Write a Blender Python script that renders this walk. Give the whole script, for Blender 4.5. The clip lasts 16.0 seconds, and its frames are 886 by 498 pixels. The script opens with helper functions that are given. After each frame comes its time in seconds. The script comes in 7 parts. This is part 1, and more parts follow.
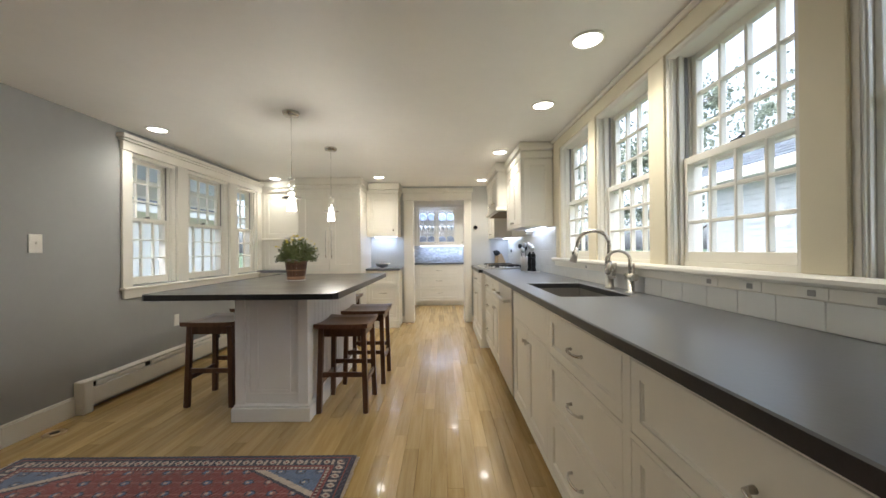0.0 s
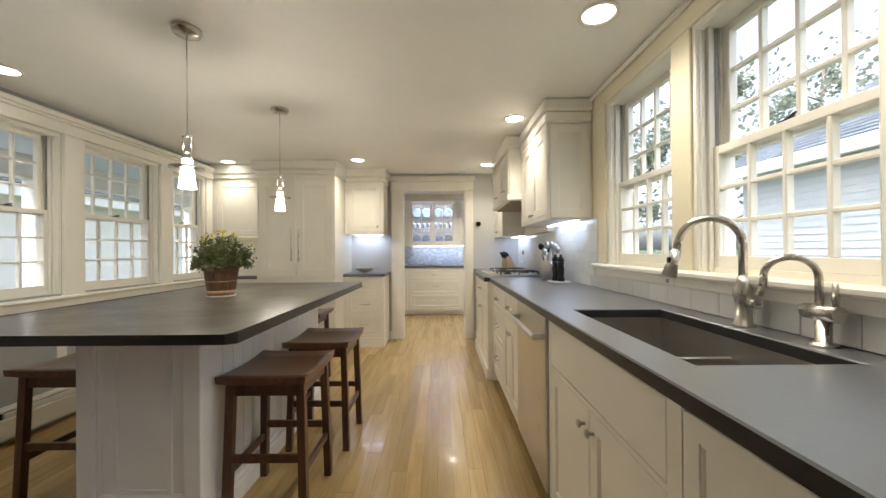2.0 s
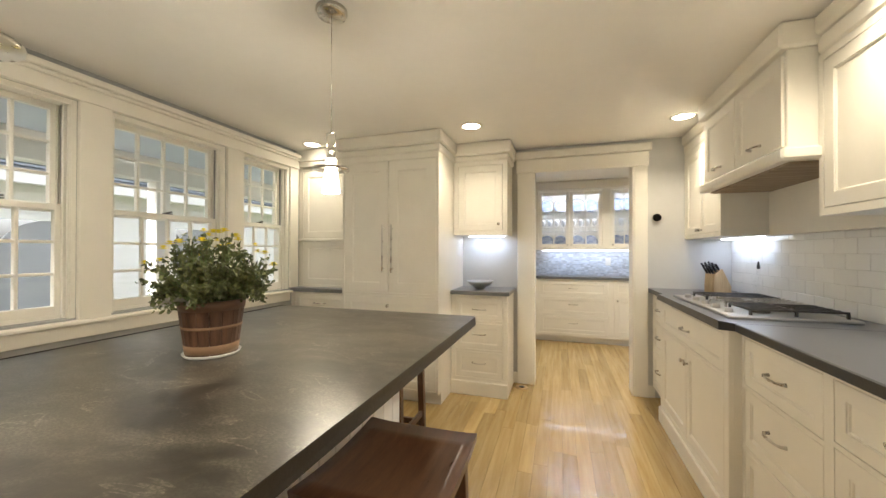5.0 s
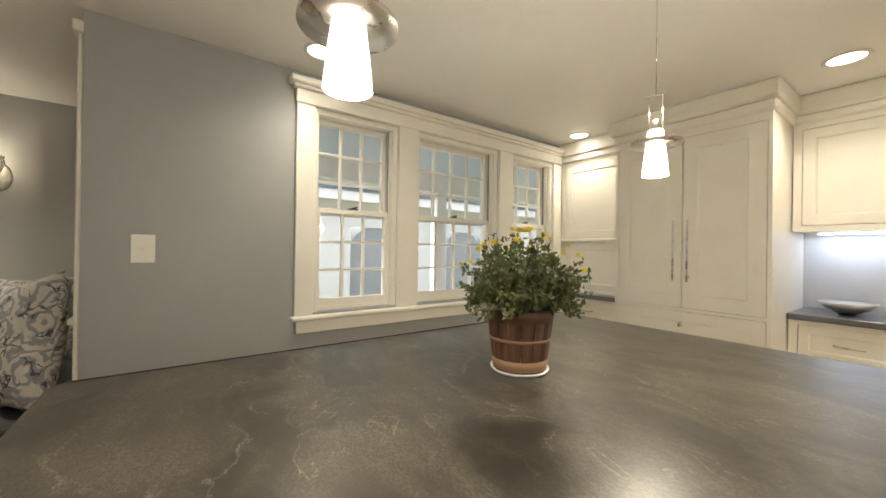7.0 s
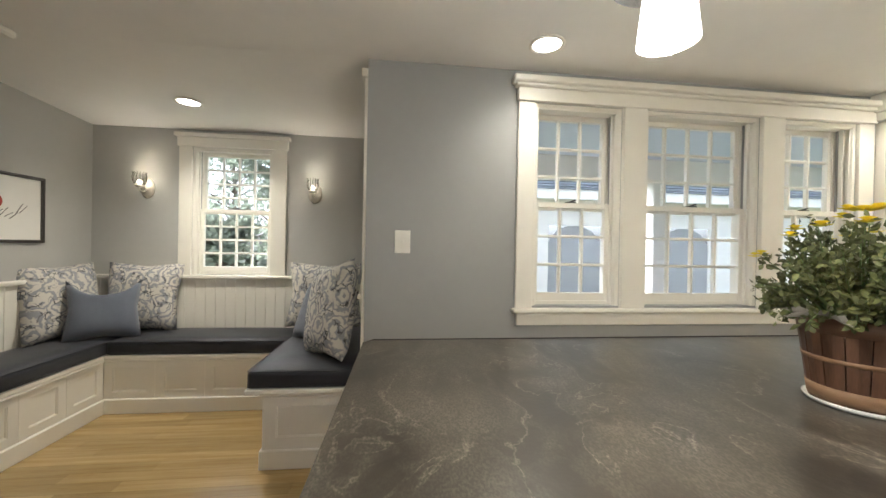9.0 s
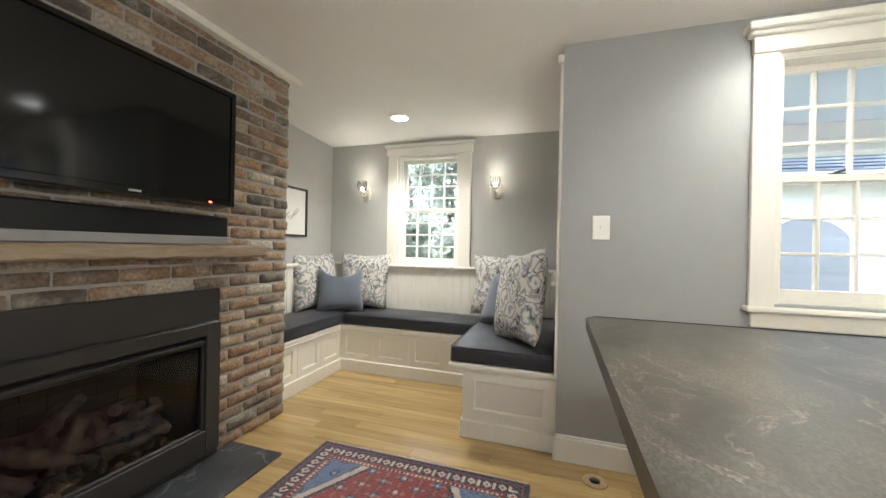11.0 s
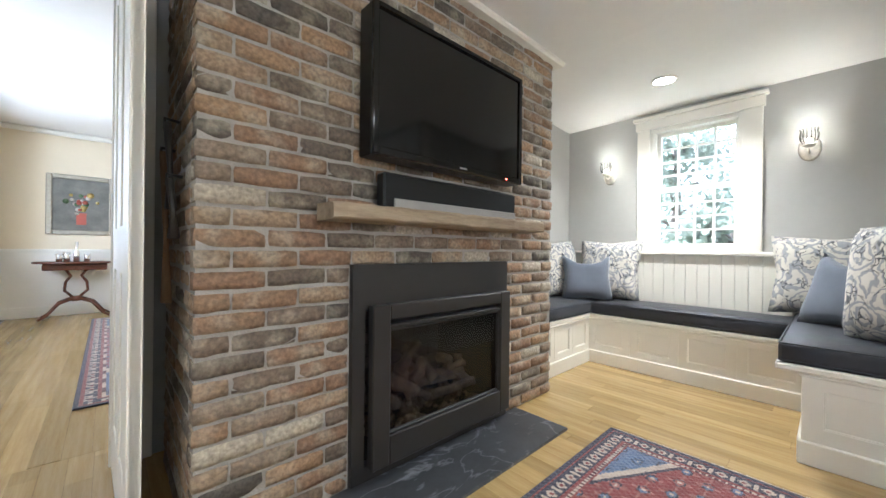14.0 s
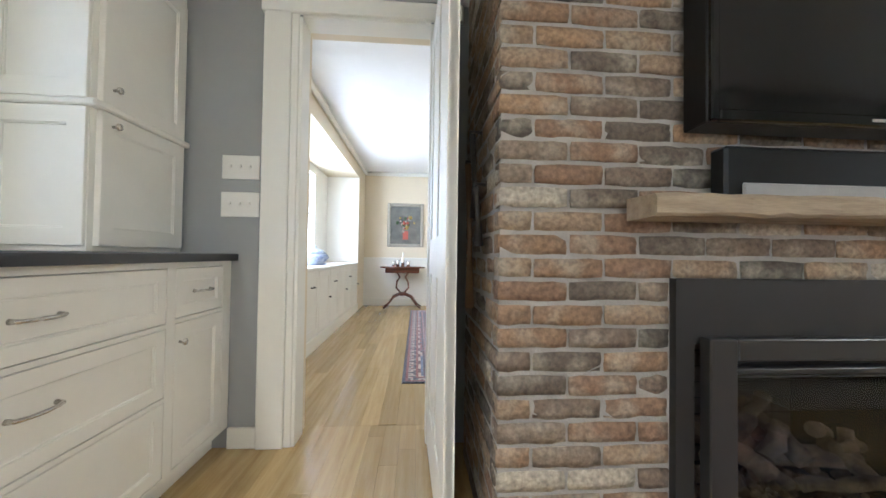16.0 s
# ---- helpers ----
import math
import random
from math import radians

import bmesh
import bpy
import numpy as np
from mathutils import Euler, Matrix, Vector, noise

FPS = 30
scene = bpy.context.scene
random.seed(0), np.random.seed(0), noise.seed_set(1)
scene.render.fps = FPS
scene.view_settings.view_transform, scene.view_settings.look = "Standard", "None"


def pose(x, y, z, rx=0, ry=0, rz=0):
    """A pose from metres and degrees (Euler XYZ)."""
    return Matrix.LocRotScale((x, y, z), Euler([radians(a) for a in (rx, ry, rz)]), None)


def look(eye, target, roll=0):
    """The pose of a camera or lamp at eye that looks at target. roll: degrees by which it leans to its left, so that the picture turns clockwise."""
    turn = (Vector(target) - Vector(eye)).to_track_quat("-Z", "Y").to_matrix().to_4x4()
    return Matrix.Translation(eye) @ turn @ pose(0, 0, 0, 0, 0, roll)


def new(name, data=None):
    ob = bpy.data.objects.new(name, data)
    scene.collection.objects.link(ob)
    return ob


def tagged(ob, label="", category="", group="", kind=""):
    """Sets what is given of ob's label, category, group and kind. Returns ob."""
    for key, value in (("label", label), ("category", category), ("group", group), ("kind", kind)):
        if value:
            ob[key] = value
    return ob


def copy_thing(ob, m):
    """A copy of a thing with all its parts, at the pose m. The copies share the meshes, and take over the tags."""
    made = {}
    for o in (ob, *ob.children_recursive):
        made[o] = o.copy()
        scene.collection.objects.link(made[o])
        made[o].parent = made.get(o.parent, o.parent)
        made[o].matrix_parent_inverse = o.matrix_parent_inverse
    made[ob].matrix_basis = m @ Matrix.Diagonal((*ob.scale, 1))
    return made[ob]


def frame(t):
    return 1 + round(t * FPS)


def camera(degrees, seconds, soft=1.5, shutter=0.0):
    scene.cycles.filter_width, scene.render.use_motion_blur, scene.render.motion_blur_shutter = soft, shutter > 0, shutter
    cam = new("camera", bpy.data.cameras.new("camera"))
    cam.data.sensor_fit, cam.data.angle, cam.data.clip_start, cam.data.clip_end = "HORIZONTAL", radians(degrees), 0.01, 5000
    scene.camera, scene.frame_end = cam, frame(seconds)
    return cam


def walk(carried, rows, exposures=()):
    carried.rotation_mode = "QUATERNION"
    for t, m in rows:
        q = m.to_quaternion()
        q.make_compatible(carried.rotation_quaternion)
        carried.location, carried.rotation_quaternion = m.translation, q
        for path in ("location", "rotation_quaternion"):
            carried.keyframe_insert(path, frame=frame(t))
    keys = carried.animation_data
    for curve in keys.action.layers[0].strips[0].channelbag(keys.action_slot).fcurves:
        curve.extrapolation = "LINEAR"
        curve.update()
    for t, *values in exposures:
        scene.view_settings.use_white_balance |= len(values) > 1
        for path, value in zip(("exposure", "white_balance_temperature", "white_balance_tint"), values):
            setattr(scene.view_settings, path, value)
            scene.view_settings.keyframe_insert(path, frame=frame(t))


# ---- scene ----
cam = camera(101.6, 16.0)
PATH = [
    (0, (0.192, 0.083, 1.184), (0.194, 2.083, 1.190), -0.5),
    (0.5, (0.193, 0.35, 1.188), (0.197, 2.35, 1.193), -0.5),
    (1, (0.198, 0.614, 1.191), (0.205, 2.614, 1.199), -0.5),
    (1.5, (0.232, 0.877, 1.198), (0.235, 2.877, 1.210), -0.4),
    (2, (0.236, 1.128, 1.196), (0.243, 3.128, 1.203), -0.4),
    (2.5, (0.225, 1.389, 1.188), (0.231, 3.389, 1.205), -0.5),
    (3, (0.231, 1.639, 1.196), (0.230, 3.639, 1.204), -0.5),
    (3.2, (0.230, 1.747, 1.197), (0.231, 3.747, 1.206), -0.4),
    (5.5, (-0.178, 2.605, 1.264), (-1.06, 4.4, 1.275), 0.3),
    (6, (-0.286, 2.628, 1.263), (-1.424, 4.272, 1.271), 0.5),
    (6.5, (-0.378, 2.630, 1.260), (-1.768, 4.069, 1.272), 0.6),
    (7, (-0.434, 2.618, 1.262), (-2.055, 3.791, 1.268), 0.8),
    (7.5, (-0.452, 2.608, 1.268), (-2.232, 3.523, 1.260), 1.0),
    (8, (-0.469, 2.570, 1.264), (-2.34, 3.278, 1.252), 1.1),
    (8.5, (-0.493, 2.520, 1.248), (-2.432, 2.999, 1.236), 1.1),
    (9, (-0.516, 2.480, 1.226), (-2.506, 2.704, 1.215), 1.1),
    (9.5, (-0.525, 2.435, 1.209), (-2.525, 2.417, 1.193), 1.0),
    (11.8, (-0.420, 2.175, 1.064), (-2.211, 1.285, 1.060), 1.2),
    (12, (-0.414, 2.151, 1.046), (-2.168, 1.191, 1.042), 1.1),
    (12.5, (-0.390, 2.093, 1.000), (-2.054, 0.979, 1.001), 1.0),
    (13, (-0.345, 2.021, 0.964), (-1.916, 0.788, 0.965), 0.8),
    (13.5, (-0.285, 1.928, 0.950), (-1.767, 0.583, 0.954), 0.6),
    (14, (-0.246, 1.836, 0.952), (-1.603, 0.372, 0.954), 0.6),
    (14.5, (-0.232, 1.722, 0.955), (-1.352, 0.064, 0.964), 0.4),
    (15, (-0.229, 1.626, 0.949), (-1.011, -0.216, 0.956), 0.4),
    (15.5, (-0.219, 1.573, 0.941), (-0.678, -0.374, 0.974), 0.4),
    (16, (-0.203, 1.558, 0.944), (-0.343, -0.436, 0.982), 0.8),
]
EXPOSURES = [(0, 2.88, 5600, 10), (3, 2.72, 6100, 10), (5.5, 2.92, 6350, 10), (6.5, 2.86, 6350, 10), (8, 3.0, 5750, 10), (9.5, 3.12, 5650, 10), (12, 3.98, 5150, 10), (13.5, 4.08, 5000, 10), (14.5, 4.15, 5000, 10), (16, 4.08, 4980, 10)]
walk(cam, [(t, look(eye, target, roll)) for t, eye, target, roll in PATH], EXPOSURES)

# ---- sky and sun ----
world = bpy.data.worlds.new("sky")
scene.world = world
world.use_nodes = True
wn = world.node_tree.nodes
sky = wn.new("ShaderNodeTexSky")
sky.sky_type, sky.sun_disc = "NISHITA", False
sky.sun_elevation, sky.sun_rotation = radians(48), radians(200)
sky.air_density, sky.dust_density = 1.0, 5.0
haze = wn.new("ShaderNodeHueSaturation")    # thin even cloud
haze.inputs["Saturation"].default_value = 0.35
world.node_tree.links.new(sky.outputs[0], haze.inputs["Color"])
world.node_tree.links.new(haze.outputs[0], wn["Background"].inputs[0])
wn["Background"].inputs[1].default_value = 0.10
sun = new("sun", bpy.data.lights.new("sun", "SUN"))
sun.data.energy, sun.data.angle, sun.data.color = 0.9, radians(14), (1, 0.96, 0.9)
sun.matrix_world = look((math.sin(radians(200)) * 20, math.cos(radians(200)) * 20, 22), (0, 0, 0))

# ---- materials ----
def material(name, base, rough=0.5, metal=0.0, vary=0.06, scale=6.0, bump=0.0, bump_scale=60.0, second=None,
             spec=0.5, coat=0.0, emit=None, stretch=(1, 1, 1), rand=0.0, isle=0.0, detail=4.0, sheen=0.0):
    """Principled surface: base colour mottled at two scales, roughness that follows, fine relief."""
    m = bpy.data.materials.new(name)
    m.use_nodes = True
    n, l = m.node_tree.nodes, m.node_tree.links
    b = n["Principled BSDF"]
    b.inputs["Roughness"].default_value, b.inputs["Metallic"].default_value = rough, metal
    b.inputs["Specular IOR Level"].default_value, b.inputs["Coat Weight"].default_value = spec, coat
    b.inputs["Sheen Weight"].default_value = sheen
    co, mp = n.new("ShaderNodeTexCoord"), n.new("ShaderNodeMapping")
    mp.inputs["Scale"].default_value = stretch
    l.new(co.outputs["Object"], mp.inputs[0])
    big, small = n.new("ShaderNodeTexNoise"), n.new("ShaderNodeTexNoise")
    big.inputs["Scale"].default_value, big.inputs["Detail"].default_value = scale, detail
    small.inputs["Scale"].default_value, small.inputs["Detail"].default_value = scale * 9, 3
    l.new(mp.outputs[0], big.inputs[0]), l.new(mp.outputs[0], small.inputs[0])
    add = n.new("ShaderNodeMath")
    add.operation = "MULTIPLY_ADD"
    add.inputs[1].default_value = 0.35
    l.new(small.outputs[0], add.inputs[0]), l.new(big.outputs[0], add.inputs[2])
    ramp = n.new("ShaderNodeValToRGB")
    ramp.color_ramp.elements[0].position, ramp.color_ramp.elements[1].position = 0.42, 0.93
    dark = second if second else tuple(c * (1 - vary) for c in base)
    light = base if second else tuple(min(1, c * (1 + vary)) for c in base)
    ramp.color_ramp.elements[0].color, ramp.color_ramp.elements[1].color = (*dark, 1), (*light, 1)
    l.new(add.outputs[0], ramp.inputs[0])
    out = ramp.outputs[0]
    if rand or isle:
        hsv, rng = n.new("ShaderNodeHueSaturation"), n.new("ShaderNodeMapRange")
        src = n.new("ShaderNodeObjectInfo").outputs["Random"] if rand else n.new("ShaderNodeNewGeometry").outputs["Random Per Island"]
        a = rand or isle
        rng.inputs[3].default_value, rng.inputs[4].default_value = 1 - a, 1 + a
        l.new(src, rng.inputs[0]), l.new(rng.outputs[0], hsv.inputs["Value"]), l.new(out, hsv.inputs["Color"])
        out = hsv.outputs[0]
    l.new(out, b.inputs["Base Color"])
    rr = n.new("ShaderNodeMapRange")
    rr.inputs[3].default_value, rr.inputs[4].default_value = max(0.02, rough - 0.06), min(1, rough + 0.06)
    l.new(add.outputs[0], rr.inputs[0]), l.new(rr.outputs[0], b.inputs["Roughness"])
    if bump:
        bn, bp = n.new("ShaderNodeTexNoise"), n.new("ShaderNodeBump")
        bn.inputs["Scale"].default_value, bn.inputs["Detail"].default_value = bump_scale, 4
        bp.inputs["Strength"].default_value, bp.inputs["Distance"].default_value = bump, 0.004
        l.new(mp.outputs[0], bn.inputs[0]), l.new(bn.outputs[0], bp.inputs["Height"]), l.new(bp.outputs[0], b.inputs["Normal"])
    if emit:
        b.inputs["Emission Color"].default_value, b.inputs["Emission Strength"].default_value = (*emit[0], 1), emit[1]
    return m


def tree_of(m):
    return m.node_tree.nodes, m.node_tree.links, m.node_tree.nodes["Principled BSDF"]


def glass_material(name, tint=(1, 1, 1), clear=0.9, mirror=0.03):
    """Thin pane: mostly clear, with a faint mirror."""
    m = bpy.data.materials.new(name)
    m.use_nodes = True
    n, l = m.node_tree.nodes, m.node_tree.links
    n.remove(n["Principled BSDF"])
    t, g, mix = n.new("ShaderNodeBsdfTransparent"), n.new("ShaderNodeBsdfGlossy"), n.new("ShaderNodeMixShader")
    t.inputs[0].default_value = (*[c * clear + (1 - clear) * 0.9 for c in tint], 1)
    g.inputs["Roughness"].default_value = 0.01
    mix.inputs[0].default_value = mirror
    l.new(t.outputs[0], mix.inputs[1]), l.new(g.outputs[0], mix.inputs[2])
    l.new(mix.outputs[0], n["Material Output"].inputs[0])
    return m


def stone_material(name, dark, light, vein, rough, scale, speck, line=0.16, spec=0.75):
    """Soapstone: cloudy ground, drawn-out flecks and thin pale veins."""
    m = material(name, light, rough, second=dark, scale=scale, bump=0.06, bump_scale=90, detail=7)
    n, l, b = tree_of(m)
    co, mp = n.new("ShaderNodeTexCoord"), n.new("ShaderNodeMapping")
    mp.inputs["Rotation"].default_value = (0, 0, 0.6)
    mp.inputs["Scale"].default_value = (1, 2.2, 1)
    l.new(co.outputs["Object"], mp.inputs[0])
    v, w = n.new("ShaderNodeTexNoise"), n.new("ShaderNodeTexNoise")
    v.inputs["Scale"].default_value, v.inputs["Detail"].default_value, v.inputs["Distortion"].default_value = 1.9, 9, 0.9
    w.inputs["Scale"].default_value, w.inputs["Detail"].default_value, w.inputs["Distortion"].default_value = 9, 10, 0.8
    l.new(mp.outputs[0], v.inputs[0]), l.new(mp.outputs[0], w.inputs[0])
    r1, r2 = n.new("ShaderNodeValToRGB"), n.new("ShaderNodeValToRGB")
    e = r1.color_ramp.elements
    e[0].position, e[1].position = 0.485, 0.515
    e[0].color = e[1].color = (0, 0, 0, 1)
    mid = r1.color_ramp.elements.new(0.5)
    mid.color = (line, line, line, 1)
    e = r2.color_ramp.elements
    e[0].position, e[1].position = 0.60, 0.74
    e[1].color = (speck, speck, speck, 1)
    l.new(v.outputs[0], r1.inputs[0]), l.new(w.outputs[0], r2.inputs[0])
    mx, mul = n.new("ShaderNodeMath"), n.new("ShaderNodeMath")
    mx.operation, mul.operation = "MAXIMUM", "MULTIPLY"
    l.new(w.outputs[0], mul.inputs[1]), l.new(r1.outputs[0], mul.inputs[0])
    l.new(mul.outputs[0], mx.inputs[0]), l.new(r2.outputs[0], mx.inputs[1])
    mix = n.new("ShaderNodeMixRGB")
    mix.inputs[2].default_value = (*vein, 1)
    b.inputs["Specular IOR Level"].default_value = spec
    old = b.inputs["Base Color"].links[0].from_socket
    l.new(mx.outputs[0], mix.inputs[0]), l.new(old, mix.inputs[1]), l.new(mix.outputs[0], b.inputs["Base Color"])
    return m


def island_stone_material(name):
    """Polished brown-grey stone: clouds of fine pale grains, mottling and broken thin veins."""
    m = material(name, (0.042, 0.034, 0.025), 0.31, second=(0.021, 0.0175, 0.014), scale=5.0, bump=0.05, bump_scale=90, detail=8)
    n, l, b = tree_of(m)
    b.inputs["Specular IOR Level"].default_value = 0.6
    co, mp = n.new("ShaderNodeTexCoord"), n.new("ShaderNodeMapping")
    mp.inputs["Rotation"].default_value, mp.inputs["Scale"].default_value = (0, 0, 0.7), (1, 1.7, 1)
    l.new(co.outputs["Object"], mp.inputs[0])

    def field(scale, detail, distortion, stops):
        t, r = n.new("ShaderNodeTexNoise"), n.new("ShaderNodeValToRGB")
        t.inputs["Scale"].default_value, t.inputs["Detail"].default_value, t.inputs["Distortion"].default_value = scale, detail, distortion
        l.new(mp.outputs[0], t.inputs[0]), l.new(t.outputs[0], r.inputs[0])
        e = r.color_ramp.elements
        e[0].position, e[1].position = stops[0][0], stops[-1][0]
        e[0].color, e[1].color = (*[stops[0][1]] * 3, 1), (*[stops[-1][1]] * 3, 1)
        for p, v in stops[1:-1]:
            e.new(p).color = (v, v, v, 1)
        return r.outputs[0]

    def op(kind, x, y):
        k = n.new("ShaderNodeMath")
        k.operation = kind
        for sock, v in zip(k.inputs, (x, y)):
            if isinstance(v, float):
                sock.default_value = v
            else:
                l.new(v, sock)
        return k.outputs[0]

    cloud = field(2.0, 5, 1.8, [(0.42, 0.0), (0.52, 0.5), (0.66, 1.0)])
    grain = field(150, 6, 0.4, [(0.40, 0.25), (0.66, 1.0)])
    mottle = field(9, 9, 1.2, [(0.46, 0.0), (0.74, 0.55)])
    vein = field(2.0, 5, 2.4, [(0.488, 0.0), (0.50, 0.7), (0.512, 0.0)])
    gaps = field(5.0, 4, 0.5, [(0.46, 0.0), (0.60, 1.0)])
    fac = op("ADD", op("MULTIPLY", op("MULTIPLY", cloud, grain), 0.38), op("ADD", op("MULTIPLY", mottle, op("MULTIPLY", grain, 0.42)), op("MULTIPLY", vein, op("MULTIPLY", gaps, grain))))
    mix = n.new("ShaderNodeMixRGB")
    mix.use_clamp = True
    mix.inputs[2].default_value = (0.27, 0.24, 0.19, 1)
    old = b.inputs["Base Color"].links[0].from_socket
    l.new(fac, mix.inputs[0]), l.new(old, mix.inputs[1]), l.new(mix.outputs[0], b.inputs["Base Color"])
    return m


def floral_material(name):
    """Cream cotton printed with blue-grey and black flowers."""
    m = material(name, (0.62, 0.59, 0.53), 0.85, vary=0.05, bump=0.3, bump_scale=500)
    n, l, b = tree_of(m)
    co = n.new("ShaderNodeTexCoord")
    warp = n.new("ShaderNodeTexNoise")
    warp.inputs["Scale"].default_value = 14
    addv = n.new("ShaderNodeMixRGB")
    addv.blend_type, addv.inputs[0].default_value = "ADD", 0.09
    l.new(co.outputs["Object"], warp.inputs[0]), l.new(co.outputs["Object"], addv.inputs[1]), l.new(warp.outputs[1], addv.inputs[2])
    vor, nz, small = n.new("ShaderNodeTexVoronoi"), n.new("ShaderNodeTexNoise"), n.new("ShaderNodeTexVoronoi")
    vor.inputs["Scale"].default_value, small.inputs["Scale"].default_value = 7.0, 22
    small.feature = "DISTANCE_TO_EDGE"
    nz.inputs["Scale"].default_value, nz.inputs["Detail"].default_value = 17, 3
    for q in (vor, nz, small):
        l.new(addv.outputs[0], q.inputs[0])
    wav = n.new("ShaderNodeMath")
    wav.operation = "SINE"
    k = n.new("ShaderNodeMath")
    k.operation, k.inputs[1].default_value = "MULTIPLY", 27
    l.new(vor.outputs["Distance"], k.inputs[0]), l.new(k.outputs[0], wav.inputs[0])
    petal = n.new("ShaderNodeMath")
    petal.operation = "MULTIPLY"
    l.new(wav.outputs[0], petal.inputs[0]), l.new(nz.outputs[0], petal.inputs[1])
    r1, r2, r3 = (n.new("ShaderNodeValToRGB") for _ in range(3))
    r1.color_ramp.elements[0].position, r1.color_ramp.elements[1].position = 0.0, 0.26
    r2.color_ramp.elements[0].position, r2.color_ramp.elements[1].position = 0.03, 0.08
    r2.color_ramp.elements[0].color, r2.color_ramp.elements[1].color = (1, 1, 1, 1), (0, 0, 0, 1)
    r3.color_ramp.elements[0].position, r3.color_ramp.elements[1].position = 0.48, 0.58
    l.new(petal.outputs[0], r1.inputs[0]), l.new(small.outputs[0], r2.inputs[0]), l.new(nz.outputs[0], r3.inputs[0])
    m2 = n.new("ShaderNodeMath")
    m2.operation = "MULTIPLY"
    l.new(r2.outputs[0], m2.inputs[0]), l.new(r3.outputs[0], m2.inputs[1])
    a, c = n.new("ShaderNodeMixRGB"), n.new("ShaderNodeMixRGB")
    a.inputs[2].default_value, c.inputs[2].default_value = (0.32, 0.325, 0.345, 1), (0.085, 0.085, 0.095, 1)
    old = b.inputs["Base Color"].links[0].from_socket
    l.new(old, a.inputs[1]), l.new(r1.outputs[0], a.inputs[0])
    l.new(a.outputs[0], c.inputs[1]), l.new(m2.outputs[0], c.inputs[0]), l.new(c.outputs[0], b.inputs["Base Color"])
    return m


def wood_material(name, dark, light, rough=0.35, along=(18, 1.2, 18), rand=0.0, isle=0.0, scale=2.0, coat=0.0, bump=0.05):
    return material(name, light, rough, second=dark, scale=scale, stretch=along, rand=rand, isle=isle, detail=8, coat=coat, bump=bump, bump_scale=25)


WHITE = material("white_paint", (0.80, 0.765, 0.68), 0.38, vary=0.025, bump=0.03, bump_scale=40)
TRIM = material("trim_paint", (0.82, 0.79, 0.71), 0.35, vary=0.02, bump=0.03, bump_scale=40)
ISLAND_WHITE = material("island_paint", (0.86, 0.86, 0.86), 0.40, vary=0.02, bump=0.03, bump_scale=40)
GREY_WALL = material("grey_wall_paint", (0.350, 0.353, 0.345), 0.6, vary=0.04, scale=2.5, bump=0.10, bump_scale=160)
PALE_WALL = material("pale_grey_wall_paint", (0.56, 0.555, 0.535), 0.6, vary=0.04, scale=2.5, bump=0.10, bump_scale=160)
NOOK_WALL = material("warm_grey_wall_paint", (0.46, 0.455, 0.43), 0.45, vary=0.04, scale=2.5, bump=0.10, bump_scale=120)
CREAM_WALL = material("cream_wall_paint", (0.78, 0.71, 0.53), 0.6, vary=0.03, scale=2.5, bump=0.08, bump_scale=160)
DINING_WALL = material("pale_cream_wall_paint", (0.76, 0.66, 0.48), 0.6, vary=0.03, scale=2.5, bump=0.08, bump_scale=160)
PORCH_FLOOR = material("grey_porch_boards", (0.30, 0.31, 0.32), 0.6, vary=0.1)
CEILING = material("ceiling_paint", (0.85, 0.83, 0.79), 0.55, vary=0.03, scale=1.6, bump=0.10, bump_scale=70)
SOAPSTONE = stone_material("grey_soapstone", (0.085, 0.089, 0.098), (0.140, 0.145, 0.157), (0.22, 0.23, 0.25), 0.30, 2.2, 0.02, 0.06, 1.0)
# same stone as the tops; the shade on upright edges is put into the colour
SHADED_EDGE = material("shaded_stone_edge", (0.022, 0.022, 0.024), 0.30, vary=0.25, scale=20, bump=0.1, bump_scale=120)
ISLAND_STONE = island_stone_material("brown_grey_soapstone")
HEARTH_STONE = stone_material("veined_slate", (0.028, 0.03, 0.034), (0.07, 0.073, 0.08), (0.36, 0.37, 0.40), 0.35, 5.0, 0.6, 0.9)
STEEL = material("brushed_steel", (0.62, 0.60, 0.57), 0.28, 1.0, vary=0.05, scale=8, stretch=(1, 1, 30))
NICKEL = material("satin_nickel", (0.60, 0.57, 0.52), 0.25, 1.0, vary=0.04)
PEWTER = material("aged_silver", (0.66, 0.62, 0.54), 0.42, 0.75, vary=0.2, scale=40, bump=0.2, bump_scale=150)
CHROME = material("chrome", (0.8, 0.8, 0.8), 0.08, 1.0, vary=0.02)
DARK_METAL = material("dark_grey_enamel", (0.026, 0.024, 0.022), 0.40, 0.0, vary=0.08, bump=0.05, bump_scale=300)
BASIN = material("sink_steel", (0.46, 0.44, 0.41), 0.33, 0.95, vary=0.08)
BLACK = material("black_plastic", (0.0035, 0.0035, 0.004), 0.32, vary=0.1, spec=0.35)
SCREEN = material("dark_screen_glass", (0.002, 0.002, 0.0022), 0.06, vary=0.05, spec=0.4)
CLOTH_GREY = material("grey_speaker_cloth", (0.32, 0.31, 0.30), 0.8, vary=0.08, bump=0.4, bump_scale=700)
STOOL_WOOD = wood_material("dark_walnut", (0.040, 0.016, 0.008), (0.12, 0.055, 0.028), 0.30, along=(14, 14, 1.5), bump=0.04)
SEAT_WOOD = wood_material("walnut_seat", (0.055, 0.022, 0.010), (0.17, 0.082, 0.042), 0.28, along=(14, 1.5, 14), bump=0.04)
